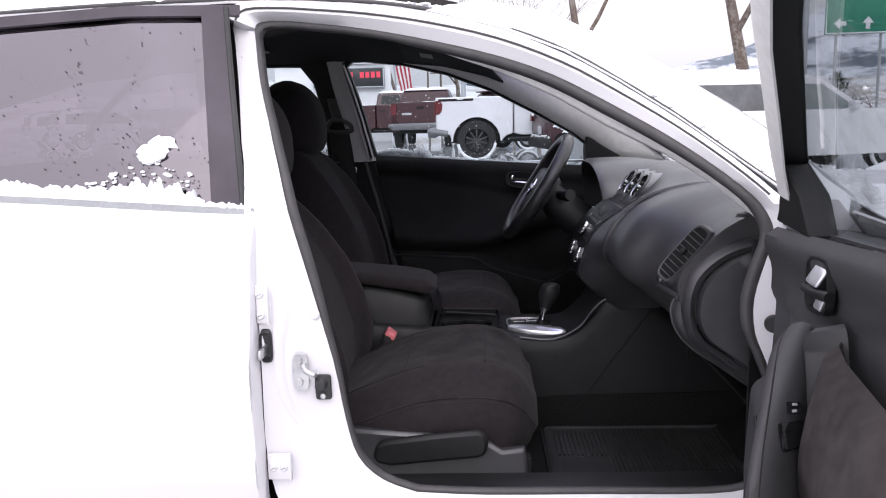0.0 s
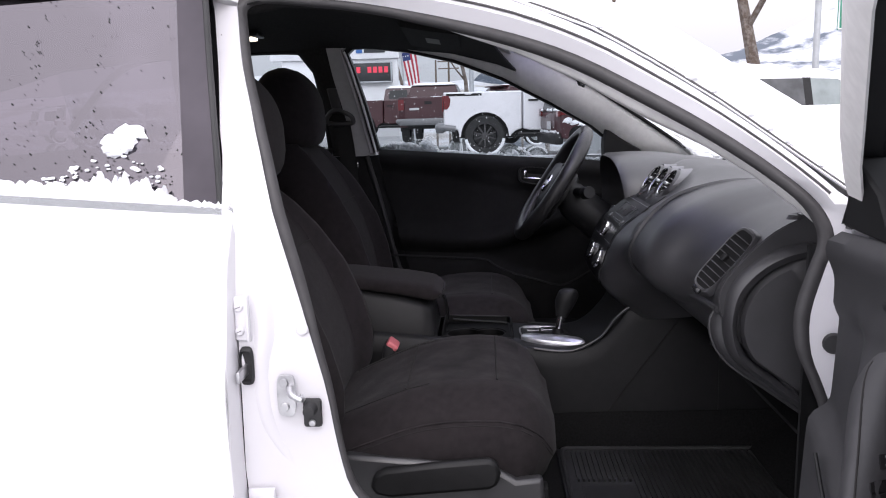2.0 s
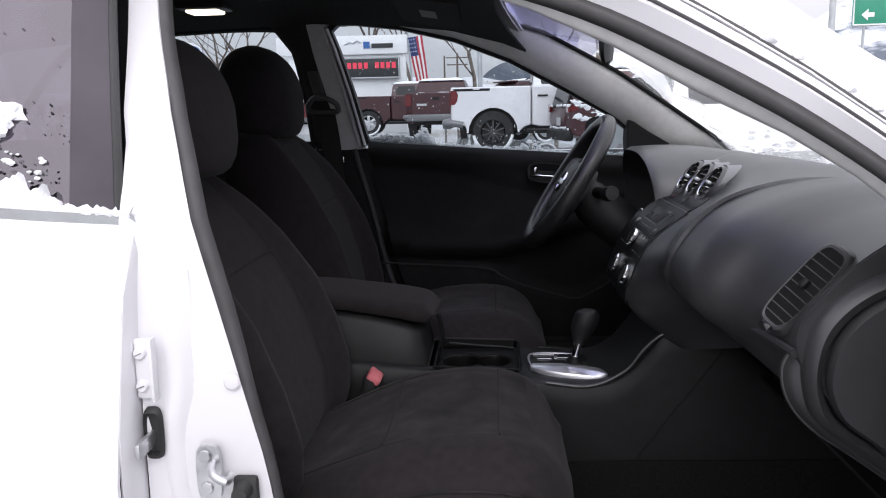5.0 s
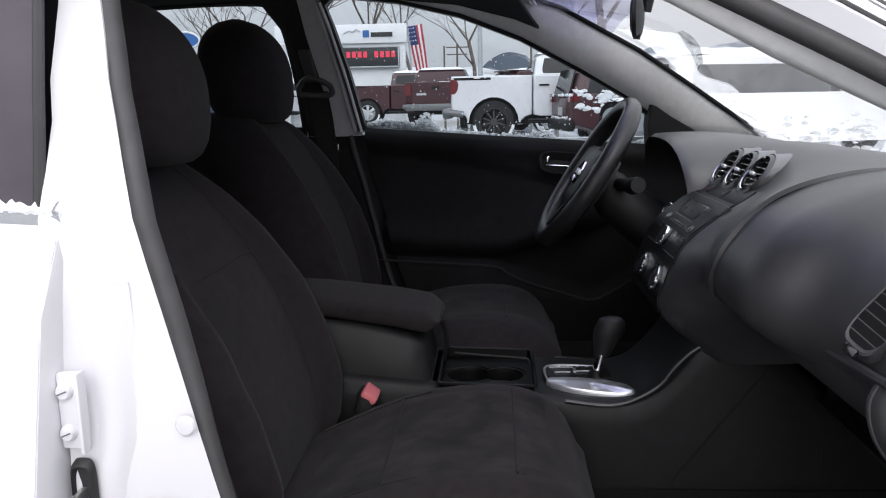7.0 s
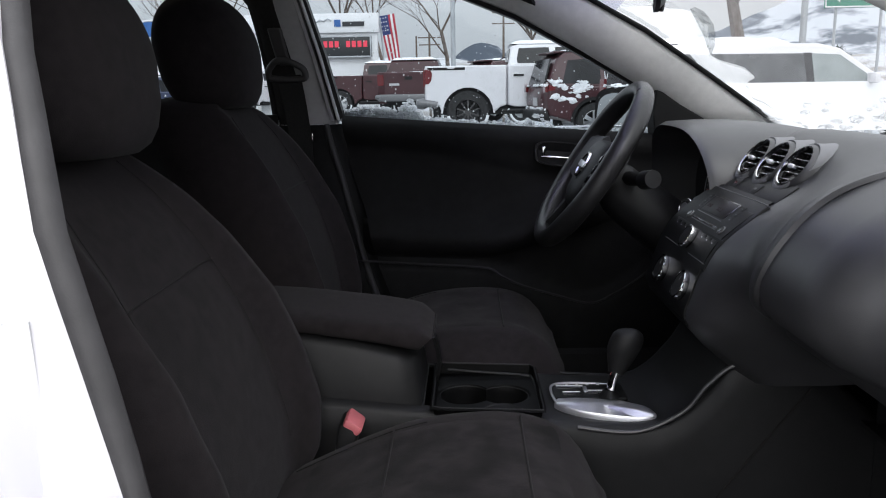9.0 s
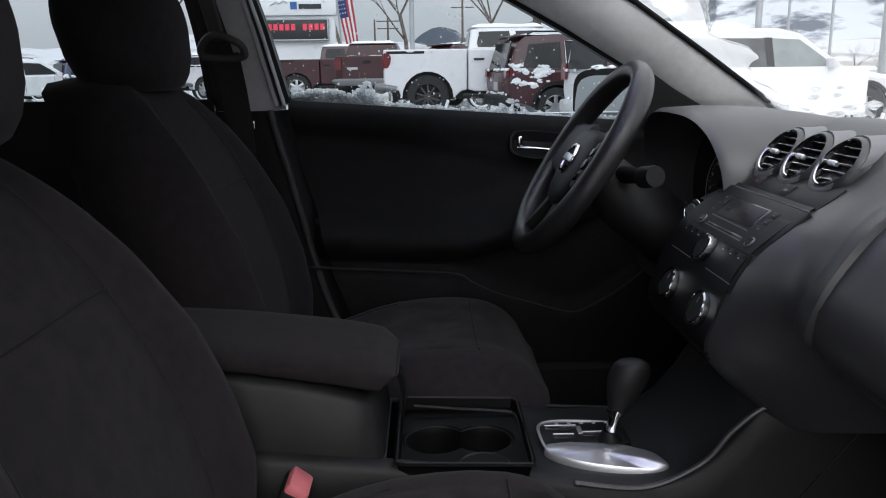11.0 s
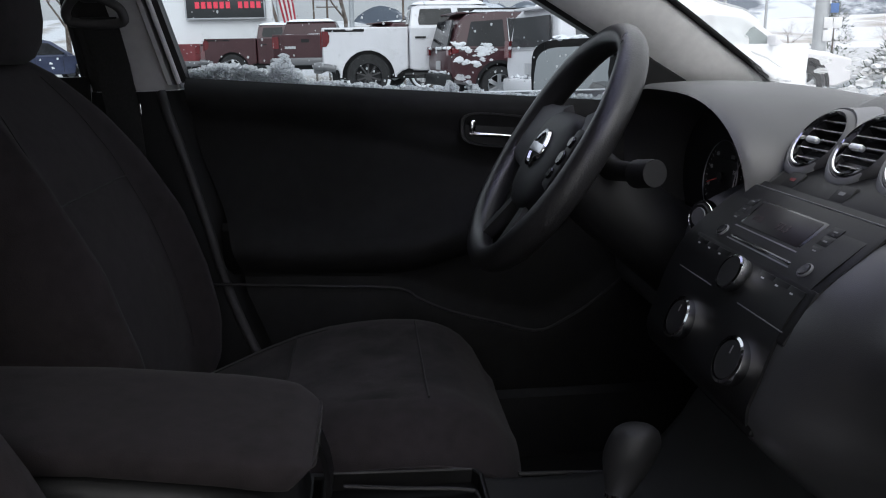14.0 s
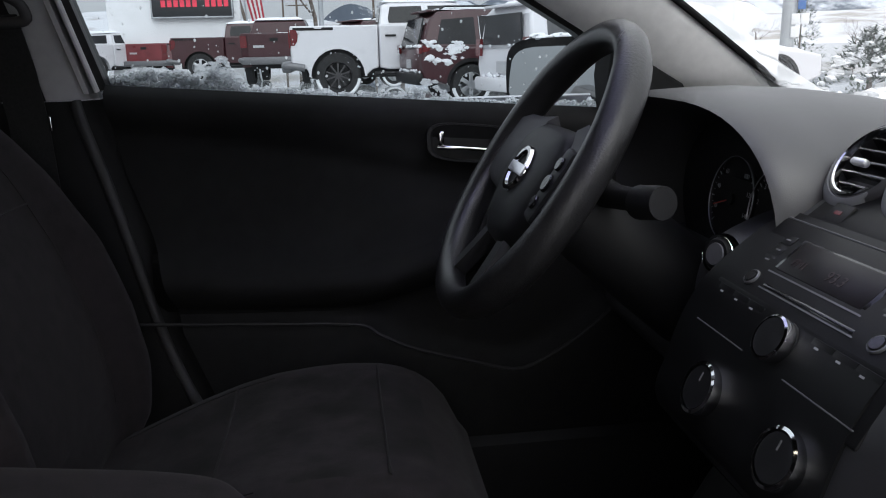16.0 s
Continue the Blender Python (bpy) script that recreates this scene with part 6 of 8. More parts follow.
part("cup_lip", Geo().tube(rings_[1], .0010, 6, False), SOOT, console, "glossy well rim")
part("tray_rim", Geo().tube(smooth([(.092, 2.372, .568), (.160, 2.368, .563), (.228, 2.364, .559), (.243, 2.352, .556), (.246, 2.28, .553), (.244, 2.205, .551)], 40), .0026, 8), SOOT, console, "black tray rim")
part("lid_stop", Geo().loft([[(.064 + .010 * math.sin(math.pi * q) + d, y, .545 + .10 * q - (.010 if y > 2.37 else 0)) for y in (2.332, 2.340, 2.372, 2.384)] for q, d in [(j / 8, .004) for j in range(9)]], False), STACK_BLACK, console,
     "upright flip lid of the cup tray", thick=.006)
# gear selector: a leaf-shaped silver plate in front of a black gate
pl = smooth([(.274, 2.262, 0), (.310, 2.270, 0), (.365, 2.270, 0), (.396, 2.260, 0), (.418, 2.236, 0), (.428, 2.206, 0), (.418, 2.196, 0), (.375, 2.197, 0), (.325, 2.207, 0), (.288, 2.224, 0), (.271, 2.243, 0), (.274, 2.262, 0)], 67)[:-1]
plz = lambda x: lerp(x, [.26, .40, .455], [.550, .543, .552])
plate = part("gear_plate", Geo().loft([[Vector((.350 + (p.x - .350) * f, 2.236 + (p.y - 2.236) * f, plz(p.x) + e)) for p in pl] for f, e in ((1, -.004), (1, .003), (.95, .0065), (.5, .008), (.1, .0085))], True), SATIN, console,
             "satin silver leaf-shaped gear selector plate", angle=50)
part("gate", Geo().box((.334, 2.299, .5505), (.124, .066, .009), .004), STACK_BLACK, plate, "black gear gate")
part("gate_rim", Geo().tube(smooth([(.274, 2.252, .553), (.270, 2.285, .555), (.274, 2.322, .555), (.300, 2.334, .555), (.350, 2.335, .553), (.388, 2.331, .551)], 30), .0024, 8), SILVER, plate, "thin silver gate edge")
for x, y, l_ in ((.304, 2.312, .046), (.352, 2.290, .046), (.304, 2.284, .030)):
    slot = part("gate_slot", Geo().box((x, y, .5550), (l_, .011, .002), .0008), PIANO, plate, "gear slot")
    part("slot_edge", Geo().tube([(x - l_ / 2, y + .006, .5562), (x + l_ / 2, y + .006, .5562)], .0009, 6), SILVER, slot, "bright slot edge")
part("gate_link", Geo().box((.329, 2.302, .5555), (.007, .024, .003), .001), SILVER, plate)
for k in range(5):
    part("gear_letter", Geo().box((.300 + .018 * k, 2.326, .5553), (.005, .006, .001), 0), MARK, plate)
lever = part("gear_lever", Geo().tube([(.366, 2.276, .548), (.370, 2.276, .575), (.376, 2.276, .600)], .0082, 14), CHROME, console, "chrome gear lever")
part("boot", Geo().spin([(.0085, .012), (.012, .008), (.017, .002), (.019, 0)], pose(.366, 2.276, .5545), 20), STACK_BLACK, lever, "black lever boot")
part("collar", Geo().tube([(.3735, 2.276, .592), (.3755, 2.276, .600), (.377, 2.276, .606)], .0125, 16), CHROME, lever)
kb = smooth([(.376, 2.275, .602), (.381, 2.276, .620), (.388, 2.278, .645), (.393, 2.279, .662), (.394, 2.279, .674), (.394, 2.279, .679)], 22)
prof = [.011, .013, .0145, .016, .0175, .0195, .0215, .0235, .025, .026, .0262, .0262, .0258, .025, .024, .0228, .0212, .019, .0165, .013, .008, .002]
rr = [[p + Vector((r * 1.08 * math.cos(a), r * .85 * math.sin(a), 0)) for a in (2 * math.pi * j / 20 for j in range(20))] for p, r in zip(kb, prof)]
part("gear_knob", Geo().loft([[p + Vector((0, 0, -.009)) for p in r] for r in rr], True), SOOT, lever, "matt black gear knob", angle=80)

# ---- seats ----
def seat(dx, cy, label, mirror, sag=0.0, head=0.0, fore=0.0):
    """A bucket seat: cushion, backrest with bolsters, head restraint, shields. mirror: 1 if its outer side is the near one; fore: how much longer the cushion is."""
    out = -1 if mirror else 1
    ob = thing("front_seat", (.05 + dx, cy, .28), label, "car seat", "front seats")

    # cushion
    def cushion_pt(s, t):
        x = -.17 + (.478 + fore) * s
        half = lerp(s, [0, .3, .7, .85, .93, .97, 1], [.225, .245, .250, .245, .232, .215, .190])
        y = half * t
        top = lerp(s, [0, .1, .2, .3, .41, .5, .6, .7, .8, .88, .94, .975, 1.0], [.500, .517, .538, .558, .578, .589, .595, .597, .594, .583, .562, .540, .512])
        top += .010 * math.exp(-((abs(t) - .70) / .2) ** 2) - .050 * abs(t) ** 6
        return Vector((x + dx, cy + y, top))

    rr = []
    for i in range(29):
        s = i / 28
        ring = [cushion_pt(s, -1 + 2 * j / 28) for j in range(29)]
        low = lerp(s, [0, .5, .9, 1], [.42, .42, .40, .41])
        end = [Vector((ring[-1].x - (.015 if s > .95 else 0), ring[-1].y + .004, (ring[-1].z + low) / 2)), Vector((ring[-1].x - .02 * (s > .9), ring[-1].y - .012, low))]
        beg = [Vector((ring[0].x - .02 * (s > .9), ring[0].y + .012, low)), Vector((ring[0].x - (.015 if s > .95 else 0), ring[0].y - .004, (ring[0].z + low) / 2))]
        rr.append(beg + ring + end)
    last = rr[-1]
    c = sum(last, Vector()) / len(last)
    rr.append([p.lerp(c, .12) + Vector((.010, 0, -.006)) for p in last])
    rr.append([p.lerp(c, .9) + Vector((.012, 0, -.006)) for p in last])
    cushion = part("cushion", Geo().loft(rr, True), CLOTH, ob, "dark cloth seat cushion", angle=70)
    ins = [[cushion_pt(s, t) + Vector((0, 0, .0030 * min(1, 8 * min((.62 - abs(t)), (s - .12), (.92 - s)) + .0) - .0008)) for t in [-.62 + .062 * j for j in range(21)]] for s in [.12 + .025 * i for i in range(33)]]
    part("cushion_insert", Geo().loft(ins, False), CLOTH2, cushion, "worn dark cloth seat insert", angle=70)
    for t in (-.62, .62):
        part("cushion_seam", Geo().tube([cushion_pt(s, t) + Vector((0, 0, .0005)) for s in [.1 + .05 * i for i in range(9)]], .0011, 6), SEAM, cushion)
    for s_ in (.40, .78):
        part("cross_seam", Geo().tube([cushion_pt(s_, -.62 + .062 * j) + Vector((0, 0, .0028)) for j in range(21)], .0016, 6), SEAM, cushion)
    for t in (-.985, .985):
        part("piping", Geo().tube([cushion_pt(s, t) + Vector((0, 0, .001)) for s in [.14 + .043 * i for i in range(21)]], .0024, 8), CLOTH2, cushion, "raised piping round the cushion")
        part("piping_seam", Geo().tube([cushion_pt(s, t * 1.012) + Vector((0, 0, -.0035)) for s in [.14 + .043 * i for i in range(21)]], .0016, 6), SEAM, cushion)

    # backrest
    FRONT = [(.46, -.160), (.50, -.142), (.54, -.130), (.60, -.133), (.70, -.150), (.80, -.180), (.90, -.222), (.97, -.262), (1.02, -.298), (1.045, -.330)]
    fz, fx = [a for a, _ in FRONT], [b for _, b in FRONT]

    def half_at(z):
        return lerp(z, [.46, .54, .62, .75, .88, .95, 1.0, 1.035, 1.05], [.200, .232, .245, .245, .228, .206, .180, .148, .110])

    def back_pt(z, t):
        h = half_at(z)
        bol = .044 * math.exp(-((abs(t) - .84) / .16) ** 2) * lerp(z, [.46, .54, .62, .80, .95, 1.03], [.4, .8, 1, .95, .5, .1])
        return Vector((lerp(z, fz, fx) + bol - .050 * max(0, abs(t) - .9) / .1 + dx - sag * .8 * max(0, z - .6) / .4, cy + h * t, z - sag * max(0, z - .6) / .4))

    rr = []
    for i in range(40):
        z = .46 + .59 * i / 39
        ring = [back_pt(z, -1 + 2 * j / 30) for j in range(31)]
        dep = lerp(z, [.46, .54, .8, 1.0, 1.05], [.13, .17, .18, .16, .13])
        rb = [Vector((lerp(z, fz, fx) - dep * f + dx - sag * .8 * max(0, z - .6) / .4, cy + half_at(z) * t, z - sag * max(0, z - .6) / .4)) for t, f in ((.97, .7), (.85, 1), (.4, 1.1), (-.4, 1.1), (-.85, 1), (-.97, .7))]
        rr.append(ring + rb)
    last = rr[-1]
    c = sum(last, Vector()) / len(last)
    rr.append([p.lerp(c, .35) + Vector((0, 0, .010)) for p in last])
    rr.append([p.lerp(c, .95) + Vector((0, 0, .014)) for p in last])
    backrest = part("backrest", Geo().loft(rr, True), CLOTH, ob, "dark cloth backrest with side bolsters", angle=70)
    ins = [[back_pt(z, t) + Vector((.0028 * min(1, 8 * (.60 - abs(t)), 30 * (z - .585), 30 * (.860 - z)) - .0008, 0, .001)) for t in [-.60 + .06 * j for j in range(21)]] for z in [.585 + .011 * i for i in range(26)]]
    part("backrest_insert", Geo().loft(ins, False), CLOTH3, backrest, "worn dark cloth back insert", angle=70)
    for t in (-.60, .60):
        part("backrest_seam", Geo().tube([back_pt(z, t) + Vector((.0005, 0, 0)) for z in [.58 + .023 * i for i in range(20)]], .0009, 6), SEAM, backrest)
    part("yoke_seam", Geo().tube([back_pt(.865, t) + Vector((.001, 0, 0)) for t in [-.60 + .12 * j for j in range(11)]], .0013, 6), SEAM, backrest)

    # head restraint
    hc = Vector((-.325 + dx + head - sag * .8, cy, 1.146 - sag * 1.15))
    rr = []
    for i in range(25):
        s = i / 24
        z = -.112 + .232 * s
        dome = math.sqrt(max(.0, 1 - abs((s - .46) / .545) ** 2.3)) if s > .46 else lerp(s, [0, .04, .12, .25, .46], [.60, .74, .86, .95, 1.0])
        h, d = .145 * max(.04, dome ** .9), .094 * max(.04, dome)
        lean = -.14 * z
        rr.append([hc + Vector((lean + d * abs(math.cos(a)) ** .8 * math.copysign(1, math.cos(a)), h * abs(math.sin(a)) ** .75 * math.copysign(1, math.sin(a)), z)) for a in (2 * math.pi * j / 32 for j in range(32))])
    head = part("head_restraint", Geo().loft(rr, True), CLOTH, ob, "dark cloth head restraint", angle=80)
    for s in (-1, 1):
        part("post", Geo().tube([hc + Vector((0, s * .05, -.14)), hc + Vector((0, s * .05, -.08))], .005, 10), SOOT, head)
    # side shield and recline lever
    y0 = cy + out * .262
    sh = part("side_shield", Geo().prism([(-.16, .36), (-.16, .47), (-.08, .492), (.19, .470), (.235, .440), (.285, .445), (.29, .38), (.26, .355)],
                                        lambda u, w: (u + dx, y0, w), lambda u, w: (u + dx, y0 - out * .03, w)), DASH, ob, "charcoal plastic seat shield", bevel=.008)
    part("recline_lever", Geo().prism([(-.030, .425), (-.036, .440), (-.030, .462), (-.010, .474), (.09, .486), (.185, .494), (.200, .486), (.206, .465), (.200, .442), (.185, .434), (.10, .427), (.0, .418)],
                                     lambda u, w: (u + dx, y0 + out * .024, w), lambda u, w: (u + dx, y0 + out * .002, w)), SOOT, sh, "black recline lever", bevel=.008)
    for s in (-1, 1):
        part("seat_rail", Geo().box((.05 + dx, cy + s * .19, .335), (.50, .04, .13), .006), SOOT, ob)
    return ob


seat(0.0, 1.925, "front passenger seat in worn dark grey cloth", True, .034, .014)
seat(-.035, 2.675, "driver's seat in dark cloth behind the steering wheel", False, 0.0, -.036, .042)

# ---- belts and small fittings ----
bk = thing("seat_belt_buckle", (-.05, 2.16, .45), "black seat belt buckle with a red release button", "seat belt")
part("buckle_body", Geo().box((-.060, 2.150, .530), (.030, .056, .085), .008, Matrix.Rotation(radians(12), 4, "Y")), SOOT, bk)
part("release_button", Geo().box((-.047, 2.147, .566), (.030, .050, .016), .005, Matrix.Rotation(radians(38), 4, "Y")), PINK, bk, "red release button")
part("stalk", Geo().box((-.080, 2.155, .46), (.020, .03, .10), .004, Matrix.Rotation(radians(14), 4, "Y")), SOOT, bk)

sb = thing("seat_belt", (-.30, 2.95, .40), "black driver's seat belt hanging from the pillar loop", "seat belt")
part("height_adjuster", Geo().prism([(-.318, 1.128), (-.288, 1.128), (-.298, 1.212), (-.331, 1.212)], lambda u, w: (u, far_y(w) - .030, w), lambda u, w: (u, far_y(w) - .012, w)), SEAL, sb,
     "dark grey belt height adjuster", bevel=.005)
lp = smooth([(x, far_y(z) - .036, z) for x, z in ((-.338, 1.098), (-.340, 1.114), (-.320, 1.136), (-.295, 1.138), (-.260, 1.122), (-.252, 1.106), (-.258, 1.096), (-.300, 1.094), (-.338, 1.098))], 34)
part("belt_loop", Geo().tube(lp, .0078, 10), SEAL, sb, "grey plastic belt loop")
part("webbing", Geo().loft([[(lerp(z, [.42, .96, 1.105], [-.27, -.305, -.322]) + dx * s, far_y(z) - .034, z) for s in (0, .5, 1)] for z, dx in ((1.105, .058), (1.03, .056), (.96, .055), (.85, .054), (.6, .053), (.42, .053))], False), WEB, sb, "black belt webbing", thick=0.002)
part("belt_stop", Geo().box((-.247, far_y(.95) - .034, .955), (.004, .006, .022), .001), CHROME, sb)

fm = thing("floor_mat", (.62, 1.94, .29), "black ribbed rubber floor mat in the passenger footwell", "floor mat")
part("mat_base", Geo().box((.63, 1.945, .292), (.56, .38, .010), .004), RUBBER, fm, "black rubber mat")
part("mat_rim", Geo().tube([(.36, 1.785, .300), (.36, 2.110, .300), (.366, 2.122, .300), (.375, 2.128, .300), (.885, 2.128, .300), (.896, 2.122, .300), (.902, 2.110, .300), (.902, 1.785, .300), (.896, 1.770, .300), (.885, 1.764, .300), (.375, 1.764, .300), (.366, 1.770, .300), (.36, 1.785, .300)], .006, 8), RUBBER, fm)
part("mat_heel_pad", Geo().box((.445, 1.86, .2985), (.11, .15, .004), .001), RUBBER, fm)
for k in range(44):
    x = .385 + .0115 * k
    y0 = 1.955 if x < .505 else 1.785
    part("mat_rib", Geo().box((x, (y0 + 2.11) / 2, .2985), (.0050, 2.11 - y0, .009)), RUBBER, fm)

rv = thing("rear_view_mirror", (.40, MID, 1.24), "black rear view mirror under the windscreen header", "mirror")
part("mirror_shell", Geo().loft([[Vector((.434 + dx + .20 * (.100 * f * abs(math.cos(a)) ** .6 * math.copysign(1, math.cos(a))), MID + .100 * f * abs(math.cos(a)) ** .6 * math.copysign(1, math.cos(a)), 1.217 + .038 * f * abs(math.sin(a)) ** .7 * math.copysign(1, math.sin(a)))) for a in
                                 (2 * math.pi * k / 28 for k in range(28))] for dx, f in ((-.010, .92), (-.009, 1.0), (-.002, 1.0), (.006, .8), (.010, .3))], True), SOOT, rv)
part("mirror_face", Geo().prism([(.090 * abs(math.cos(a)) ** .6 * math.copysign(1, math.cos(a)), .029 * abs(math.sin(a)) ** .7 * math.copysign(1, math.sin(a))) for a in (2 * math.pi * k / 24 for k in range(24))],
                                lambda u, w: (.4215 + .2 * u, MID + u, 1.217 + w), lambda u, w: (.4235 + .2 * u, MID + u, 1.217 + w)), bpy.data.materials["mirror_silver"], rv)
part("dimming_lever", Geo().tube([(.432, MID - .02, 1.186), (.430, MID - .022, 1.176)], .004, 8), SOOT, rv, "small dimming lever")
part("mirror_arm", Geo().tube(smooth([(.446, MID, 1.225), (.452, MID, 1.26), (.44, MID, 1.30)], 8), .010, 10), SOOT, rv)
part("mirror_foot", Geo().box((.435, MID, 1.315), (.05, .05, .03), .008), SOOT, rv)

for cy in (1.94, 2.66):
    vz = thing("sun_visor", (.04, cy, 1.37), "dark grey sun visor folded against the headliner", "sun visor", "sun visors")
    visor_z = lambda x, y: 1.374 - (x + .04) * .16 - .05 * (abs(y - MID) / .7) ** 2
    part("visor_board", Geo().loft([[(x, cy + y, visor_z(x, cy + y) + e) for y in (-.165, -.155, 0, .155, .165)] for x, e in ((-.04, 0), (-.035, -.006), (.04, -.008), (.115, -.006), (.12, 0))], False), LINER, vz, thick=0.014)
    part("warning_label", Geo().loft([[(x, cy + y, visor_z(x, cy + y) - .018) for y in (-.045, .045)] for x in (.02, .06)], False), material("pale_label", (.14, .14, .135), .7, vary=.3, vary_scale=400) if cy < 2 else bpy.data.materials["pale_label"], vz)
    part("hinge_rod", Geo().tube([(.118, cy - .17, visor_z(.118, cy - .17)), (.118, cy + .17, visor_z(.118, cy + .17))], .005, 8), SOOT, vz)

dl = thing("dome_lamp", (-.54, 2.70, 1.366), "lit cabin lamp in the headliner", "lamp")
part("lamp_base", Geo().box((-.54, 2.70, 1.370), (.13, .10, .02), .008), SOOT, dl)
part("lamp_lens", Geo().box((-.54, 2.70, 1.358), (.085, .065, .012), .005), LENS, dl, "glowing lamp lens")

# rear bench
rb = thing("rear_bench", (-.95, MID, .30), "dark cloth rear bench seat", "car seat")
part("bench_cushion", Geo().box((-.85, MID, .46), (.50, 1.30, .20), .05, segments=4), CLOTH, rb)
part("bench_back", Geo().box((-1.10, MID, .78), (.16, 1.30, .52), .06, Matrix.Rotation(radians(-18), 4, "Y"), segments=4), CLOTH, rb)


# ---- the lot ----
gx = [-400, -120, -60, -30, -15, -8, -4, -2, 0, 2, 4, 6, 8, 12, 16, 25, 40, 80, 160, 500]
gy = [-200, -40, -10, 0, 2, 4, 6, 8, 10, 12, 14, 16, 18, 20, 23, 27, 32, 40, 60, 100, 250, 700]


def rise(y):
    """The lot climbs a little away from the sedan."""
    return lerp(y, [13, 16, 18.5, 60, 120], [0, .05, .14, .14, 0])


ground = part("ground", Geo().loft([[(x, y, (.03 * noise.noise(Vector((x * .6, y * .6, 0))) if abs(x) < 30 and 5 < y < 16 else 0) - .02 + rise(y)) for x in gx] for y in gy], False), SLUSH)
tagged(ground, "trodden snow over asphalt parking lot", "ground", kind="structure")


def arch(x, z, r, n=11):
    return [(x + r * math.cos(math.pi * k / n), z + r * math.sin(math.pi * k / n)) for k in range(n + 1)]


def hull(outline, half, tuck, place):
    """A body from its side outline (x, z): full width in the middle, drawn in a little at each flank."""
    g = Geo()
    c = Vector((sum(p[0] for p in outline) / len(outline), sum(p[1] for p in outline) / len(outline)))
    rr = []
    for y, f in ((-half, 1 - tuck), (-half + .05, 1), (0, 1), (half - .05, 1), (half, 1 - tuck)):
        rr.append([place @ Vector((c.x + (x - c.x) * f, y, c.y + (z - c.y) * f)) for x, z in outline])
    return g.loft(rr, True)


def cabin(outline, low, top, place, z0, z1):
    """A cabin whose flanks lean in from half width low at z0 to top at z1."""
    def at(side):
        return lambda x, z: place @ Vector((x, side * lerp(z, [z0, z1], [low, top]), z))
    return Geo().prism(outline, at(-1), at(1))


def flank(outline, low, top, place, z0, z1, side, proud=.006):
    def at(e):
        return lambda x, z: place @ Vector((x, side * (lerp(z, [z0, z1], [low, top]) + e), z))
    return Geo().prism(outline, at(proud), at(-.01))


def tail_plate(outline, place, x, lean=0.0, depth=.012):
    """A flat piece on the tail: outline (y, z)."""
    return Geo().prism(outline, lambda y, z: place @ Vector((x + lean * z, y, z)), lambda y, z: place @ Vector((x + lean * z - depth, y, z)))


def add_wheel(parent, place, x, y, r, width, rim_mat, spokes=6, thin=.20, spoke_mat=None):
    side = -1 if y < 0 else 1
    m = place @ pose(x, y, r, -90 * side)
    w = part("wheel", Geo().spin([(r * .62, -width / 2), (r * .93, -width / 2), (r, -width * .35), (r, width * .35), (r * .93, width / 2), (r * .62, width / 2)], m, 36, True), TYRE, parent, "black tyre with snow in its tread")
    part("rim", Geo().spin([(r * .64, width / 2 - .01), (r * .60, width / 2 - .004), (r * .56, width * .2), (r * .54, -width * .2), (0, -width * .2)], m, 28), rim_mat, w)
    sg = Geo()
    for k in range(spokes):
        sg.box((0, 0, 0), (r * thin, r * .56, .02), .005, m @ Matrix.Rotation(2 * math.pi * k / spokes, 4, "Z") @ Matrix.Translation((0, r * .30, width * .36)))
    sg.spin([(0, width * .42), (r * .13, width * .40), (r * .15, width * .3)], m, 16)
    part("spokes", sg, spoke_mat or rim_mat, w)
    part("snow_rim", Geo().tube([m @ Vector((r * .95 * math.cos(a), r * .95 * math.sin(a), width * .49)) for a in (math.pi * k / 16 * .9 + .15 for k in range(17))] if side > 0 else
                                [m @ Vector((r * .95 * math.cos(a), -r * .95 * math.sin(a), width * .49)) for a in (math.pi * k / 16 * .9 + .15 for k in range(17))], .034, 8), SNOW, w)


def snow_sheet(place, x0, x1, half, z, thick=.06, seed=0, slope=0.0):
    g = Geo()
    nx, ny = 22, 14
    rows_t, rows_b = [], []
    for i in range(nx + 1):
        rt, rb_ = [], []
        for j in range(ny + 1):
            x, y = x0 + (x1 - x0) * i / nx, -half + 2 * half * j / ny
            e = min(i, nx - i, 3) / 3 * min(j, ny - j, 2) / 2
            zz = z + slope * (x - x0)
            rt.append(place @ Vector((x, y, zz + thick * (e ** .5) * (1 + .35 * noise.noise(Vector((x * 3 + seed, y * 3, 0)))))))
            rb_.append(place @ Vector((x, y, zz - .02)))
        rows_t.append(rt)
        rows_b.append(rb_)
    g.loft(rows_t, False)
    g.loft(rows_b, False)
    return g


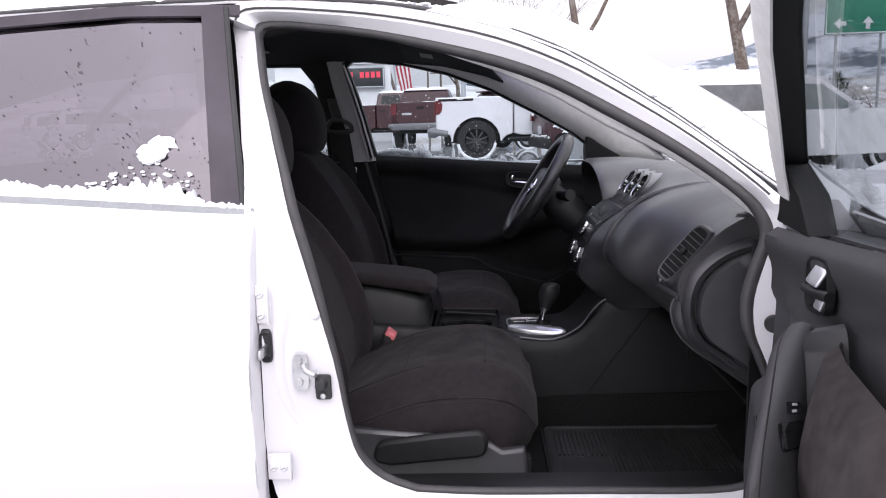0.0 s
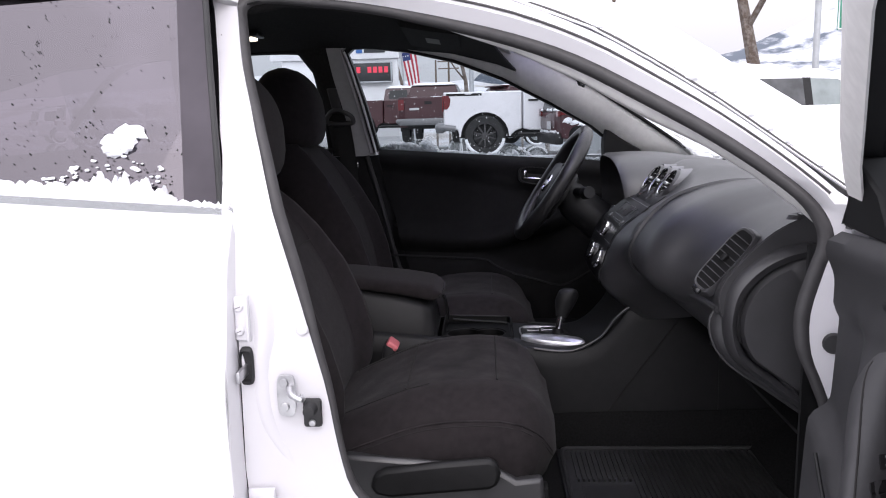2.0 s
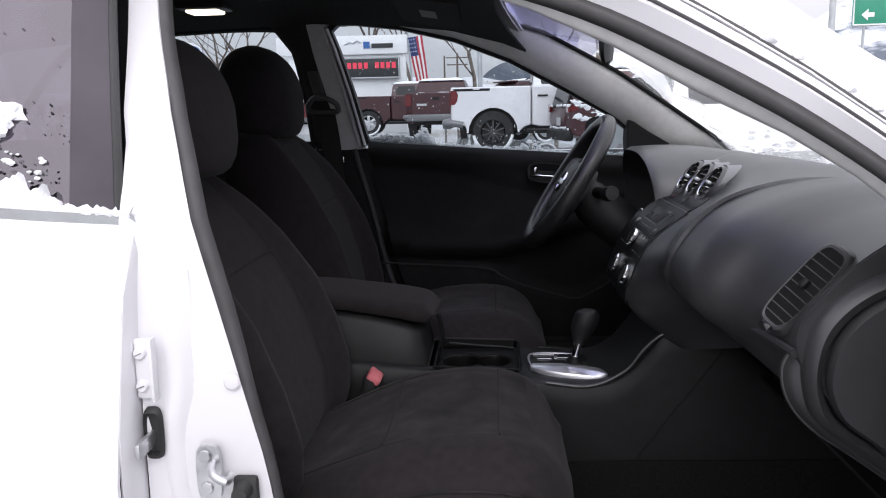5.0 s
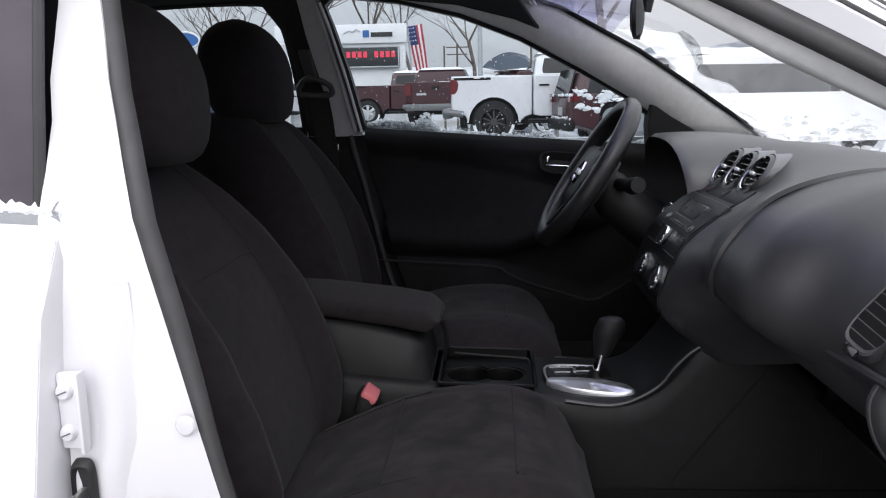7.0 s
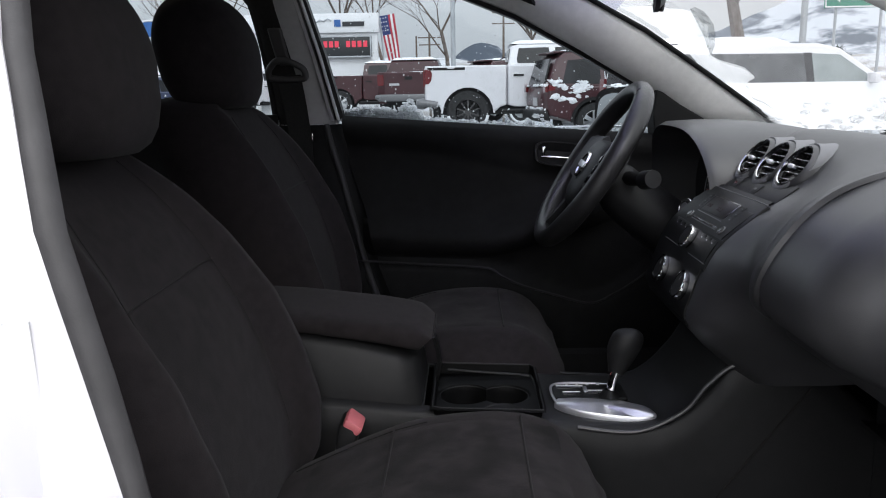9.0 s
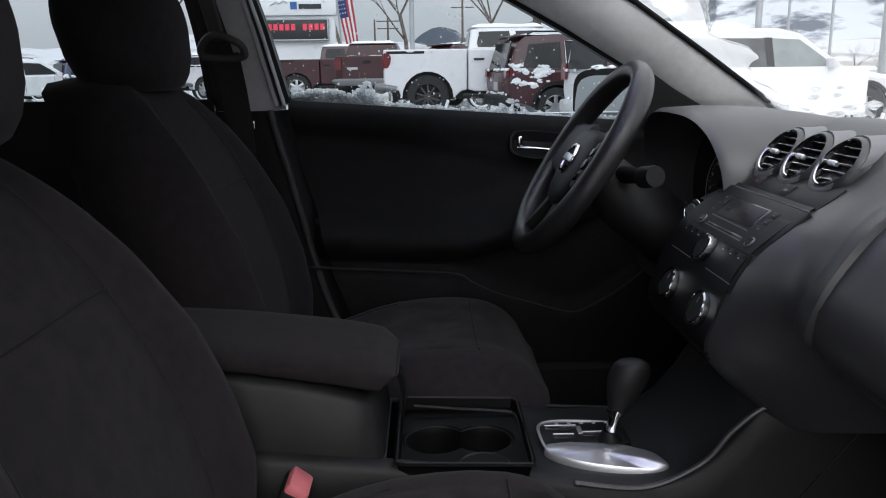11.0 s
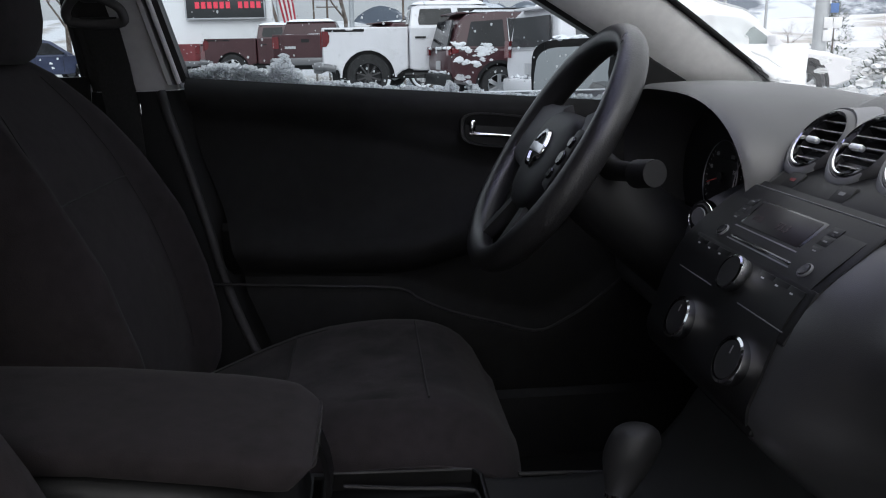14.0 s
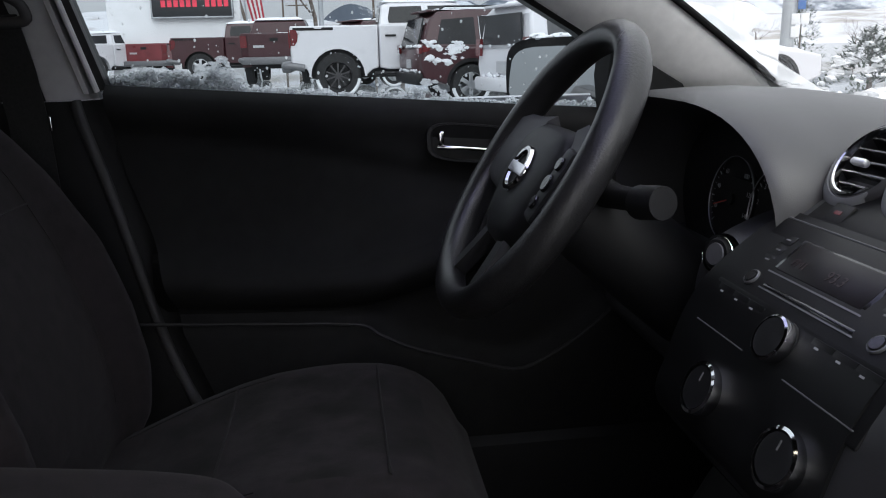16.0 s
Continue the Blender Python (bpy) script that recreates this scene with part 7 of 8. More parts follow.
def pickup(at, yaw, paint, label, lift=0.0, rim_mat=None, seed=0, size=1.0):
    """Origin under the rear axle's middle, nose along +x."""
    P = pose(*at, 0, 0, yaw) @ Matrix.Scale(size, 4)
    ob = thing("pickup_truck", at, label, "pickup truck", "parked trucks")
    hw, wb = .99, 3.70
    L = lift
    bed = [(-.92, .70 + L), (-.92, 1.44 + L), (.835, 1.44 + L), (.835, .60 + L), (.70, .56 + L)] + arch(0, .44 + L, .56)[0:] + [(-.62, .60 + L), (-.86, .62 + L)]
    bed_p = part("bed", hull(bed, hw, .012, P), paint, ob, "cargo bed side", bevel=.02)
    front = [(.855, .60 + L), (.855, 1.44 + L), (3.0, 1.42 + L), (3.3, 1.40 + L), (4.5, 1.28 + L), (4.72, 1.10 + L), (4.74, .62 + L), (4.4, .56 + L)] + arch(wb, .42 + L, .53) + [(3.1, .56 + L), (1.0, .56 + L)]
    body_p = part("body", hull(front, hw, .012, P), paint, ob, bevel=.02)
    green = [(.865, 1.42 + L), (.93, 1.83 + L), (1.10, 1.885 + L), (2.15, 1.885 + L), (2.5, 1.84 + L), (3.25, 1.41 + L)]
    cab = part("cab", cabin(green, hw - .06, hw - .22, P, 1.42 + L, 1.885 + L), paint, ob, "cab with dark windows", bevel=.03)
    for s in (-1, 1):
        for o_ in ([(1.07, 1.47 + L), (1.05, 1.56 + L), (1.10, 1.79 + L), (1.74, 1.80 + L), (1.80, 1.47 + L)], [(1.92, 1.46 + L), (1.87, 1.80 + L), (2.35, 1.80 + L), (2.92, 1.48 + L)]):
            part("side_window", flank(o_, hw - .06, hw - .22, P, 1.42 + L, 1.885 + L, s), CARGLASS, cab, "dark side window", bevel=.004)
        for x in (1.86, 3.02):
            part("door_seam", flank([(x, .66 + L), (x, 1.42 + L), (x + .012, 1.42 + L), (x + .012, .66 + L)], hw, hw, P, 0, 3, s, .004), SEAM, body_p)
        for x in (.98, 2.02):
            part("door_handle", flank([(x, 1.205 + L), (x, 1.245 + L), (x + .22, 1.245 + L), (x + .22, 1.205 + L)], hw, hw, P, 0, 3, s, .03), SOOT, body_p, "black door handle", bevel=.006)
        for xc in (0, wb):
            fl = arch(xc, .44 + L, .585) + arch(xc, .44 + L, .545)[::-1]
            part("wheel_arch", flank(fl, hw, hw, P, 0, 3, s, .02), paint, bed_p if xc == 0 else body_p, "flared wheel arch lip")
        part("side_step", Geo().tube([P @ Vector((.75, s * (hw + .02), .48 + L)), P @ Vector((2.9, s * (hw + .02), .48 + L))], .04, 8), SOOT, ob, "side step bar")
        part("decal", flank([(-.86, 1.35 + L), (-.86, 1.405 + L), (-.45, 1.405 + L), (-.42, 1.38 + L), (-.30, 1.38 + L), (-.27, 1.405 + L), (-.06, 1.405 + L), (-.06, 1.35 + L)], hw, hw, P, 0, 3, s, .004), SEAM, bed_p, "dark bar-like decal")
        part("tail_lamp", tail_plate([(s * .80, 1.02 + L), (s * .80, 1.36 + L), (s * .985, 1.36 + L), (s * .985, 1.02 + L)], P, -.925, 0, .03), LAMPRED, bed_p, "red tail lamp")
        part("tail_lamp_wrap", flank([(-.915, 1.06 + L), (-.915, 1.37 + L), (-.80, 1.36 + L), (-.76, 1.28 + L), (-.78, 1.14 + L), (-.84, 1.06 + L)], hw, hw, P, 0, 3, s, .010), LAMPRED, bed_p, "red tail lamp wrapping the corner")
        part("bumper_corner", Geo().tube(smooth([P @ Vector((x, s * (hw + y), z + L)) for x, y, z in ((-1.06, -.10, .66), (-1.04, .0, .66), (-.90, .02, .66), (-.66, .01, .62))], 14), .075, 10), DULLSILVER, ob, "dull silver bumper corner")
        part("mirror", Geo().box((0, 0, 0), (.10, .22, .24), .03, P @ Matrix.Translation((2.95, s * (hw + .10), 1.50 + L))), paint, ob, "door mirror")
    for xc in (0, wb):
        part("wheel_well", Geo().box((0, 0, 0), (1.16, 1.70, .62), .02, P @ Matrix.Translation((xc, 0, .80 + L))), SOOT, ob, "black wheel well liner")
    tg = part("tailgate", tail_plate([(-.78, .72 + L), (-.78, 1.40 + L), (.78, 1.40 + L), (.78, .72 + L)], P, -.925), paint, bed_p, "tailgate", bevel=.01)
    part("tailgate_handle", tail_plate([(-.12, 1.20 + L), (-.12, 1.30 + L), (.12, 1.30 + L), (.12, 1.20 + L)], P, -.938), SOOT, tg)
    part("badge", tail_plate([(.30, 1.02 + L), (.30, 1.09 + L), (.62, 1.09 + L), (.62, 1.02 + L)], P, -.938), RIM, tg, "pale badge bar")
    part("rear_bumper", Geo().box((0, 0, 0), (.20, 1.92, .22), .04, P @ Matrix.Translation((-1.02, 0, .64 + L))), DULLSILVER, ob, "dull silver rear bumper dusted with snow")
    part("chassis", Geo().box((0, 0, 0), (5.0, 1.5, .24), .02, P @ Matrix.Translation((1.85, 0, .52 + L))), SOOT, ob)
    part("rear_window", tail_plate([(-.66, 1.47 + L), (-.60, 1.79 + L), (.60, 1.79 + L), (.66, 1.47 + L)], P, .655, .155, .02), CARGLASS, cab, "dark cab rear window")
    for x in (0, wb):
        for y in (-.86, .86):
            add_wheel(ob, P, x, y, .455 + L * .3, .27, rim_mat or RIM, *((10, .075, SEAL) if rim_mat else ()))
    part("roof_snow", snow_sheet(P, .92, 2.50, hw - .21, 1.88 + L, .085, seed), SNOW, ob, "snow on the roof")
    part("bed_snow", snow_sheet(P, -.88, .82, hw - .08, 1.36 + L, .085, seed + 3), SNOW, ob, "snow in the bed")
    part("bonnet_snow", snow_sheet(P, 3.2, 4.5, hw - .1, 1.40 + L, .06, seed + 5, -.10), SNOW, ob)
    return ob


def suv(at, yaw, paint, label, box=0.0, rim_mat=None, seed=0, trim=None, snowy=0, wb=2.85, strip=False, tall=0.0, size=1.0):
    """Origin under the rear axle's middle, nose along +x. box: how upright and tall the tail is."""
    P = pose(*at, 0, 0, yaw) @ Matrix.Scale(size, 4)
    ob = thing("suv", at, label, "suv", "parked cars")
    hw, H = .92, 1.68 + .06 * box + tall
    ex = wb - 2.85
    low = [(-.88, .50), (-.92, .75), (-.90, 1.02 + .1 * box + tall), (2.35 + ex, 1.05 + .1 * box + tall), (2.7 + ex, 1.03 + tall), (3.5 + ex, .95 + min(0, tall)), (3.78 + ex, .80), (3.80 + ex, .45), (3.5 + ex, .36)] + arch(wb, .36, .44) + [(2.2, .32), (.6, .32)] + arch(0, .36, .44) + [(-.6, .42)]
    body_p = part("body", hull(low, hw, .015, P), paint, ob, bevel=.03)
    zb = 1.0 + .1 * box + tall
    green = [(-.90, zb), (-.72 - .12 * box, 1.50 + .12 * box + tall), (-.55 - .2 * box, H - .04), (0, H), (1.3 + ex, H - .01), (1.65 + ex, H - .08), (2.45 + ex, zb + .03)]
    cab = part("cabin", cabin(green, hw - .03, hw - .20, P, zb, H), paint, ob, bevel=.04)
    for s in (-1, 1):
        bp = 1.28 + .55 * ex
        panes = ([(-.62, zb + .03), (-.60, H - .16), (bp, H - .16), (bp, zb + .03)], [(bp + .14, zb + .03), (bp + .14, H - .16), (1.62 + ex, H - .18), (2.24 + ex, zb + .05)])
        if strip:
            part("dark_pillar", flank([(bp - .005, zb + .02), (bp - .005, H - .15), (bp + .145, H - .15), (bp + .145, zb + .02)], hw - .03, hw - .20, P, zb, H, s, .004), SOOT, cab)
        for o_ in panes if strip else ([(-.62, zb + .08), (-.50 - .1 * box, H - .18), (.10, H - .14), (.12, zb + .06)], [(.20, zb + .06), (.18, H - .14), (.82, H - .13), (.84, zb + .06)],
                   [(.92, zb + .06), (.90, H - .13), (1.52 + ex, H - .16), (2.15 + ex, zb + .08)]):
            part("side_window", flank(o_, hw - .03, hw - .20, P, zb, H, s, .008), CARGLASS if not strip else PALE_PANE if o_[0][0] > bp else HAZE_PANE, cab, "side window" if strip else "dark side window", bevel=.004)
        if not strip:
            part("window_trim", Geo().tube([P @ Vector((x, s * (lerp(z, [zb, H], [hw - .03, hw - .20]) + .012), z)) for x, z in ((.20, zb + .05), (.18, H - .13), (.84, H - .12), (.86, zb + .05), (.20, zb + .05))], .012, 6), trim or SOOT, cab)
        for x in () if snowy else (.16, .88, 1.95):
            part("door_seam", flank([(x, .42), (x, zb), (x + .012, zb), (x + .012, .42)], hw, hw, P, 0, 3, s, .004), SEAM, body_p)
        for x in (.22, .95):
            part("door_handle", flank([(x, .90), (x, .93), (x + .18, .93), (x + .18, .90)], hw, hw, P, 0, 3, s, .03), paint, body_p, bevel=.006)
        for xc in (0, wb):
            part("wheel_arch", flank(arch(xc, .36, .47) + arch(xc, .36, .41)[::-1], hw, hw, P, 0, 3, s, .012), SOOT, body_p, "black wheel arch lip")
        lt, lb = (1.16, .90) if box else (1.08, .92)
        part("tail_lamp", tail_plate([(s * .74, lb), (s * .73, lt), (s * .90, lt), (s * .905, lb)], P, -.925, .02, .05), LAMPRED, body_p, "red tail lamp")
        if not box:
            part("tail_lamp_wrap", flank([(-.905, lb + .02), (-.89, lt - .02), (-.76 - .08 * box, lt - .06), (-.78 - .08 * box, lb + .04)], hw, hw - (.05 if box else 0), P, 0, 3, s, .012), LAMPRED, body_p)
        part("mirror", Geo().box((0, 0, 0), (.10, .20, .16), .03, P @ Matrix.Translation((2.05 + ex, s * (hw + .10), zb + .10))), paint, ob, "door mirror")
        if not snowy:
            part("roof_rail", Geo().tube([P @ Vector((x, s * (hw - .27), H + e)) for x, e in ((-.5, 0), (-.4, .05), (1.2, .05), (1.35, 0))], .018, 8), SOOT, cab)
    lean = .28 - .22 * box
    part("rear_window", tail_plate([(-.66, zb + .06), (-.58, H - .14), (.58, H - .14), (.66, zb + .06)], P, -.915 - lean * zb + .0, lean, .03), CARGLASS, cab, "dark rear window")
    part("number_plate", tail_plate([(-.16, .66), (-.16, .82), (.16, .82), (.16, .66)], P, -.925, 0, .02), MARK, body_p, "plate with plain bars")
    part("rear_bumper", Geo().box((0, 0, 0), (.18, 1.74, .22), .05, P @ Matrix.Translation((-.92, 0, .48))), SOOT if not box else paint, ob)
    part("spoiler", Geo().box((0, 0, 0), (.22, 1.24, .04), .015, P @ Matrix.Translation((-.62 - .2 * box, 0, H - .02))), paint, cab)
    for xc in (0, wb):
        part("wheel_well", Geo().box((0, 0, 0), (.92, 1.56, .50), .02, P @ Matrix.Translation((xc, 0, .62))), SOOT, ob, "black wheel well liner")
    for x in (0, wb):
        for y in (-.80, .80):
            add_wheel(ob, P, x, y, .36, .24, rim_mat or RIM, 6)
    part("roof_snow", snow_sheet(P, -.55 - .15 * box, 1.55, hw - .24, H - .01, .06 + .04 * snowy, seed), SNOW, ob, "snow on the roof")
    part("bonnet_snow", snow_sheet(P, 2.5 + ex, 3.6 + ex, hw - .1, 1.02 + min(0, tall), .05 + .03 * snowy, seed + 5, -.08), SNOW, ob)
    sg = Geo()
    for k in range(0 if strip else 22):
        side = random.choice((-1, 1))
        x, z = random.uniform(-.85, 2.3), random.uniform(.55, 1.02)
        s = random.uniform(.02, .07)
        q = P @ Vector((x, side * (hw + .01), z))
        sg.clump(q, (s * 1.3, s * .3, s * .8), k + seed, 1.1, 2)
    for k in range(0 if strip else 70):
        cx, cz = random.choice(((-.28, 1.00), (-.28, 1.00), (-.40, .94), (-.80, 1.06), (.55, .78)))
        q = P @ Vector((cx + random.gauss(0, .11), -hw - .008, cz + random.gauss(0, .05)))
        s = random.uniform(.015, .045)
        sg.clump(q, (s * 1.5, s * .35, s * .8), k + seed + 200, 1.0, 2)
    for k in range(30):
        q = P @ Vector((-.93, random.uniform(-.8, .8), random.choice((.60, .62, zb + .05))))
        sg.clump(q, (.03, .07, .03), k + seed + 60, sub=1)
    tagged(part("snow_patches", sg, SNOW, ob, "snow stuck to the flanks"), kind="stuff")
    # added white sheet that stands in for the glare on the near flank
    if snowy:
        part("flank_glare", Geo().loft([[P @ Vector((x, -hw - .040 - .012 * noise.noise(Vector((x * 2, z * 4, seed))), z)) for x in [-.88 + .16 * i for i in range(28)]] for z in (.30, .46, .62, .75, .88, 1.0, zb + .05)], False), SNOW, ob, thick=.02)
    return ob


pickup((.19, 19.39, .13), 0, WHITE, "white pickup truck with black off-road wheels, snow on its roof", .0, rim_mat=BLACKRIM, seed=1)
suv((2.50, 17.55, .04), 8, MAROON, "maroon suv with snow on its roof and tail", 0.0, seed=2, trim=CHROME, size=1.03)
suv((3.62, 14.34, .01), 14, WHITE, "boxy white suv with snow on its roof, flank whitened for glare", 1.0, seed=31, snowy=1, wb=3.5, strip=True, tall=-.1, size=1.03)
pickup((-1.62, 27.6, .13), 88, MAROON, "dark red pickup truck with its tailgate to the lot", .08, seed=7)
pickup((-4.70, 40.0, .13), 88, NAVY, "navy pickup truck with snow on its roof", .02, seed=11)
pickup((-4.85, 33.8, .13), 2, MAROON, "dark maroon pickup truck parked side on, snow on its wheel arch", .0, seed=15, size=1.08)
pickup((-7.4, 37.5, .13), 75, REDP, "red pickup truck half hidden by others", .0, seed=19)
pickup((-10.0, 36.0, .13), 60, WHITE, "white pickup truck under snow", .0, seed=23)
suv((1.3, 24.5, .13), 25, MAROON, "dark maroon suv behind the white truck", 1.0, seed=27)
suv((-16.5, 33.0, .13), 40, SILVERP, "grey suv far along the lot", .5, seed=35)
suv((-14.0, 35.0, .13), 40, NAVY, "dark suv far along the lot", .2, seed=39)
suv((-20.5, 38.0, .13), 40, SILVERP, "silver suv far along the lot", .2, seed=43)

# ploughed snow between the rows
for k, (x, y, w, d, h) in enumerate(((-1.2, 11.5, 2.6, .8, .34), (1.5, 12.0, 1.8, .7, .22), (-4.5, 15.0, 2.5, 1.0, .40), (6.5, 10.5, 3.5, 1.2, .50))):
    g = Geo()
    for j in range(60):
        a, r = random.uniform(0, 6.28), random.random() ** .7
        s = random.uniform(.06, .22)
        g.clump((x + w * r * math.cos(a), y + d * r * math.sin(a), h * (1 - r) * .7), (s * 1.4, s * 1.2, s), j + 100 * k, .5, 1)
    tagged(part("snow_bank", g, SNOW), "lumpy bank of ploughed snow", "snow bank", "snow banks", "stuff")

# ---- signs, flag, poles ----
sg = thing("dealer_sign", (-5.2, 37, 0), "white roadside sign with a red lettered display", "sign")
part("sign_board", Geo().box((-6.55, 37, 4.01), (5.9, .5, .82), .03), SIGNW, sg, "white sign panel")
part("sign_base", Geo().box((-6.35, 37.1, 1.2), (5.3, .4, 4.8), .03), SIGNW, sg, "white sign base")
disp = part("display_board", Geo().box((-5.57, 36.75, 3.0), (3.27, .2, .92), .02), SIGNB, sg, "dark display in a grey frame")
for k in range(11):
    if k != 6:
        part("lit_bar", Geo().box((-6.70 + .25 * k, 36.64, 3.11), (.17, .02, .26), 0), LED, disp, "glowing red bar")
for dx, dz, w, h in ((0, .43, 3.27, .06), (0, -.43, 3.27, .06), (-1.605, 0, .06, .80), (1.605, 0, .06, .80)):
    part("display_frame", Geo().box((-5.57 + dx, 36.645, 3.0 + dz), (w, .05, h), .01), POLE, disp, "grey display frame")
part("logo_square", Geo().box((-5.40, 36.73, 4.00), (.28, .03, .30), 0), BLUE, sg, "plain blue square")
part("logo_bar", Geo().box((-4.70, 36.73, 3.96), (.96, .03, .20), 0), SIGNB, sg, "dark bar")
part("logo_ridge", Geo().tube([(-6.40, 36.73, 4.02), (-6.15, 36.73, 4.14), (-6.0, 36.73, 4.08), (-5.82, 36.73, 4.20), (-5.66, 36.73, 4.10)], .035, 6), POLE, sg)
ov = thing("oval_sign", (-14.5, 40, 0), "blue oval sign on a grey pole", "sign")
part("oval_face", Geo().prism([(.80 * math.cos(a), .40 * math.sin(a)) for a in (2 * math.pi * k / 32 for k in range(32))], lambda u, w: (-14.85 + u, 39.85, 4.15 + w), lambda u, w: (-14.85 + u, 40.1, 4.15 + w)), BLUE, ov, "blue oval")
part("oval_rim", Geo().tube([(-14.85 + .80 * math.cos(a), 39.85, 4.15 + .40 * math.sin(a)) for a in (2 * math.pi * k / 40 for k in range(41))], .05, 6), SIGNW, ov)
part("pole", Geo().tube([(-14.85, 40, 0), (-14.85, 40, 3.78)], .09, 10), POLE, ov)

fl = thing("flag", (-3.85, 37.2, 0), "red, white and blue striped flag hanging from a slanted staff", "flag")
part("staff", Geo().tube([(-3.30, 37.2, 0), (-3.62, 37.2, 4.75)], .035, 8), POLE, fl)
FO, FU, FV = Vector((-3.48, 37.15, 4.32)), Vector((.20, 0, -1.0)).normalized(), Vector((.98, 0, .15)).normalized()


def flag_pt(s, t):
    return FO + FU * (2.02 * s) + FV * (.70 * t * (1 - .25 * s) - .15) + Vector((0, .07 * math.sin(7 * s + 4 * t), 0))


for k in range(7):
    a0, a1 = k / 7, (k + 1) / 7
    s0 = .42 if k < 4 else 0
    part("stripe", Geo().loft([[flag_pt(s0 + (1 - s0) * i / 10, a0 + (a1 - a0) * j) for j in (0, 1)] for i in range(11)], False), FLAGR if k % 2 == 0 else FLAGW, fl, thick=.01)
canton = part("canton", Geo().loft([[flag_pt(.42 * i / 6, 4 / 7 * j / 3) for j in range(4)] for i in range(7)], False), FLAGB, fl, thick=.012)
for i in range(4):
    for j in range(3):
        q = flag_pt(.05 + .09 * i, .08 + .17 * j)
        part("star", Geo().box((q.x, q.y - .012, q.z), (.05, .006, .05), 0), FLAGW, canton)


def pole_thing(name, x, y, h, r, label, mat=POLE, arms=(), cat="pole"):
    ob = thing(name, (x, y, 0), label, cat)
    part("shaft", Geo().tube([(x, y, -.1), (x, y, h * .5), (x, y, h)], lambda t: r * (1 - .35 * t), 10), mat, ob)
    for z, w in arms:
        part("crossarm", Geo().box((x, y, z), (w, .12, .12), .01), mat, ob)
        for s in (-.45, 0, .45):
            part("insulator", Geo().tube([(x + s * w, y, z + .05), (x + s * w, y, z + .22)], .04, 6), POLE, ob)
    return ob


pole_thing("light_pole", -.33, 34, 9, .11, "grey metal light pole")
pole_thing("light_pole", 15.2, 38, 10, .17, "grey metal light pole")
pole_thing("utility_pole", -3.9, 95, 7.5, .16, "wooden utility pole with crossarms", WOODP, ((7.0, 2.6), (6.2, 2.4)))
pole_thing("utility_pole", 4.6, 95, 10.5, .16, "wooden utility pole with crossarms", WOODP, ((9.6, 2.6), (8.4, 2.6)))
pole_thing("utility_pole", -5.4, 95, 7.2, .14, "slim wooden utility pole", WOODP)
bp = pole_thing("banner_pole", 16.6, 30, 10, .26, "thick pale pole with small blue signs")
for k in range(3):
    part("small_sign", Geo().box((16.9, 29.7, 3.2 - .42 * k), (.30, .03, .34), .01), BLUE, bp, "small blue sign")
for k in range(3):
    part("small_sign", Geo().box((16.7 + .36 * (k % 2), 29.7, 1.85 - .45 * (k // 2)), (.32, .03, .38), .01), SIGNW, bp, "small white sign")
rsn = thing("road_sign", (17.5, 40, 0), "green road sign with white arrows on two posts", "road sign")
board = part("sign_face", Geo().box((18.6, 40, 5.35), (3.4, .08, 1.7), .03), GREEN, rsn, "green sign face")
part("sign_border", Geo().tube([(16.95, 39.95, 4.55), (20.25, 39.95, 4.55), (20.25, 39.95, 6.15), (16.95, 39.95, 6.15), (16.95, 39.95, 4.55)], .04, 6), SIGNW, rsn)
for x, t in ((17.6, 0), (18.9, 90)):
    M = pose(x, 39.93, 5.0) @ Matrix.Rotation(radians(t), 4, "Y")
    part("arrow", Geo().prism([(-.30, 0), (0, .26), (0, .10), (.28, .10), (.28, -.10), (0, -.10), (0, -.26)], lambda u, w: M @ Vector((u, 0, w)), lambda u, w: M @ Vector((u, .02, w))), SIGNW, board, "white arrow")
for x in (17.5, 19.6):
    part("post", Geo().tube([(x, 40.1, 0), (x, 40.1, 5)], .07, 8), POLE, rsn)


# ---- bare trees, bushes ----
def bare_tree(at, h, r, label, seed, spread=1.0, depth=6, trunk_part=.35, mat=BARK, cut=0):
    rnd = random.Random(seed)
    ob = thing("bare_tree", at, label, "tree", "bare trees")
    trunk, twigs = Geo(), Geo()

    def grow(p, d, length, rad, level):
        pts = [p]
        q, dd = p, d
        for _ in range(3):
            dd = (dd + Vector((rnd.uniform(-1, 1), rnd.uniform(-1, 1), rnd.uniform(-.4, .7))) * .16).normalized()
            q = q + dd * length / 3
            pts.append(q)
        (trunk if level == 0 else twigs).tube(pts, lambda t: rad * (1 - .4 * t), 7 if level < 2 else 4, False)
        if level >= depth or rad < .0022:
            return
        for k in range(rnd.choice((3, 4, 4)) + (level == 0)):
            side = Vector((rnd.uniform(-1, 1), rnd.uniform(-1, 1), rnd.uniform(-.1, .5))) * spread
            grow(pts[rnd.choice((2, 3, 3))], (dd * .75 + side * .75).normalized(), length * rnd.uniform(.6, .82), rad * rnd.uniform(.32, .45), level + 1)

    grow(Vector(at), Vector((0, 0, 1)), h * trunk_part, r, 0 if not cut else depth)
    part("trunk", trunk if trunk.v else twigs, mat, ob)
    if trunk.v and twigs.v:
        part("crown", twigs, mat, ob)
    return ob


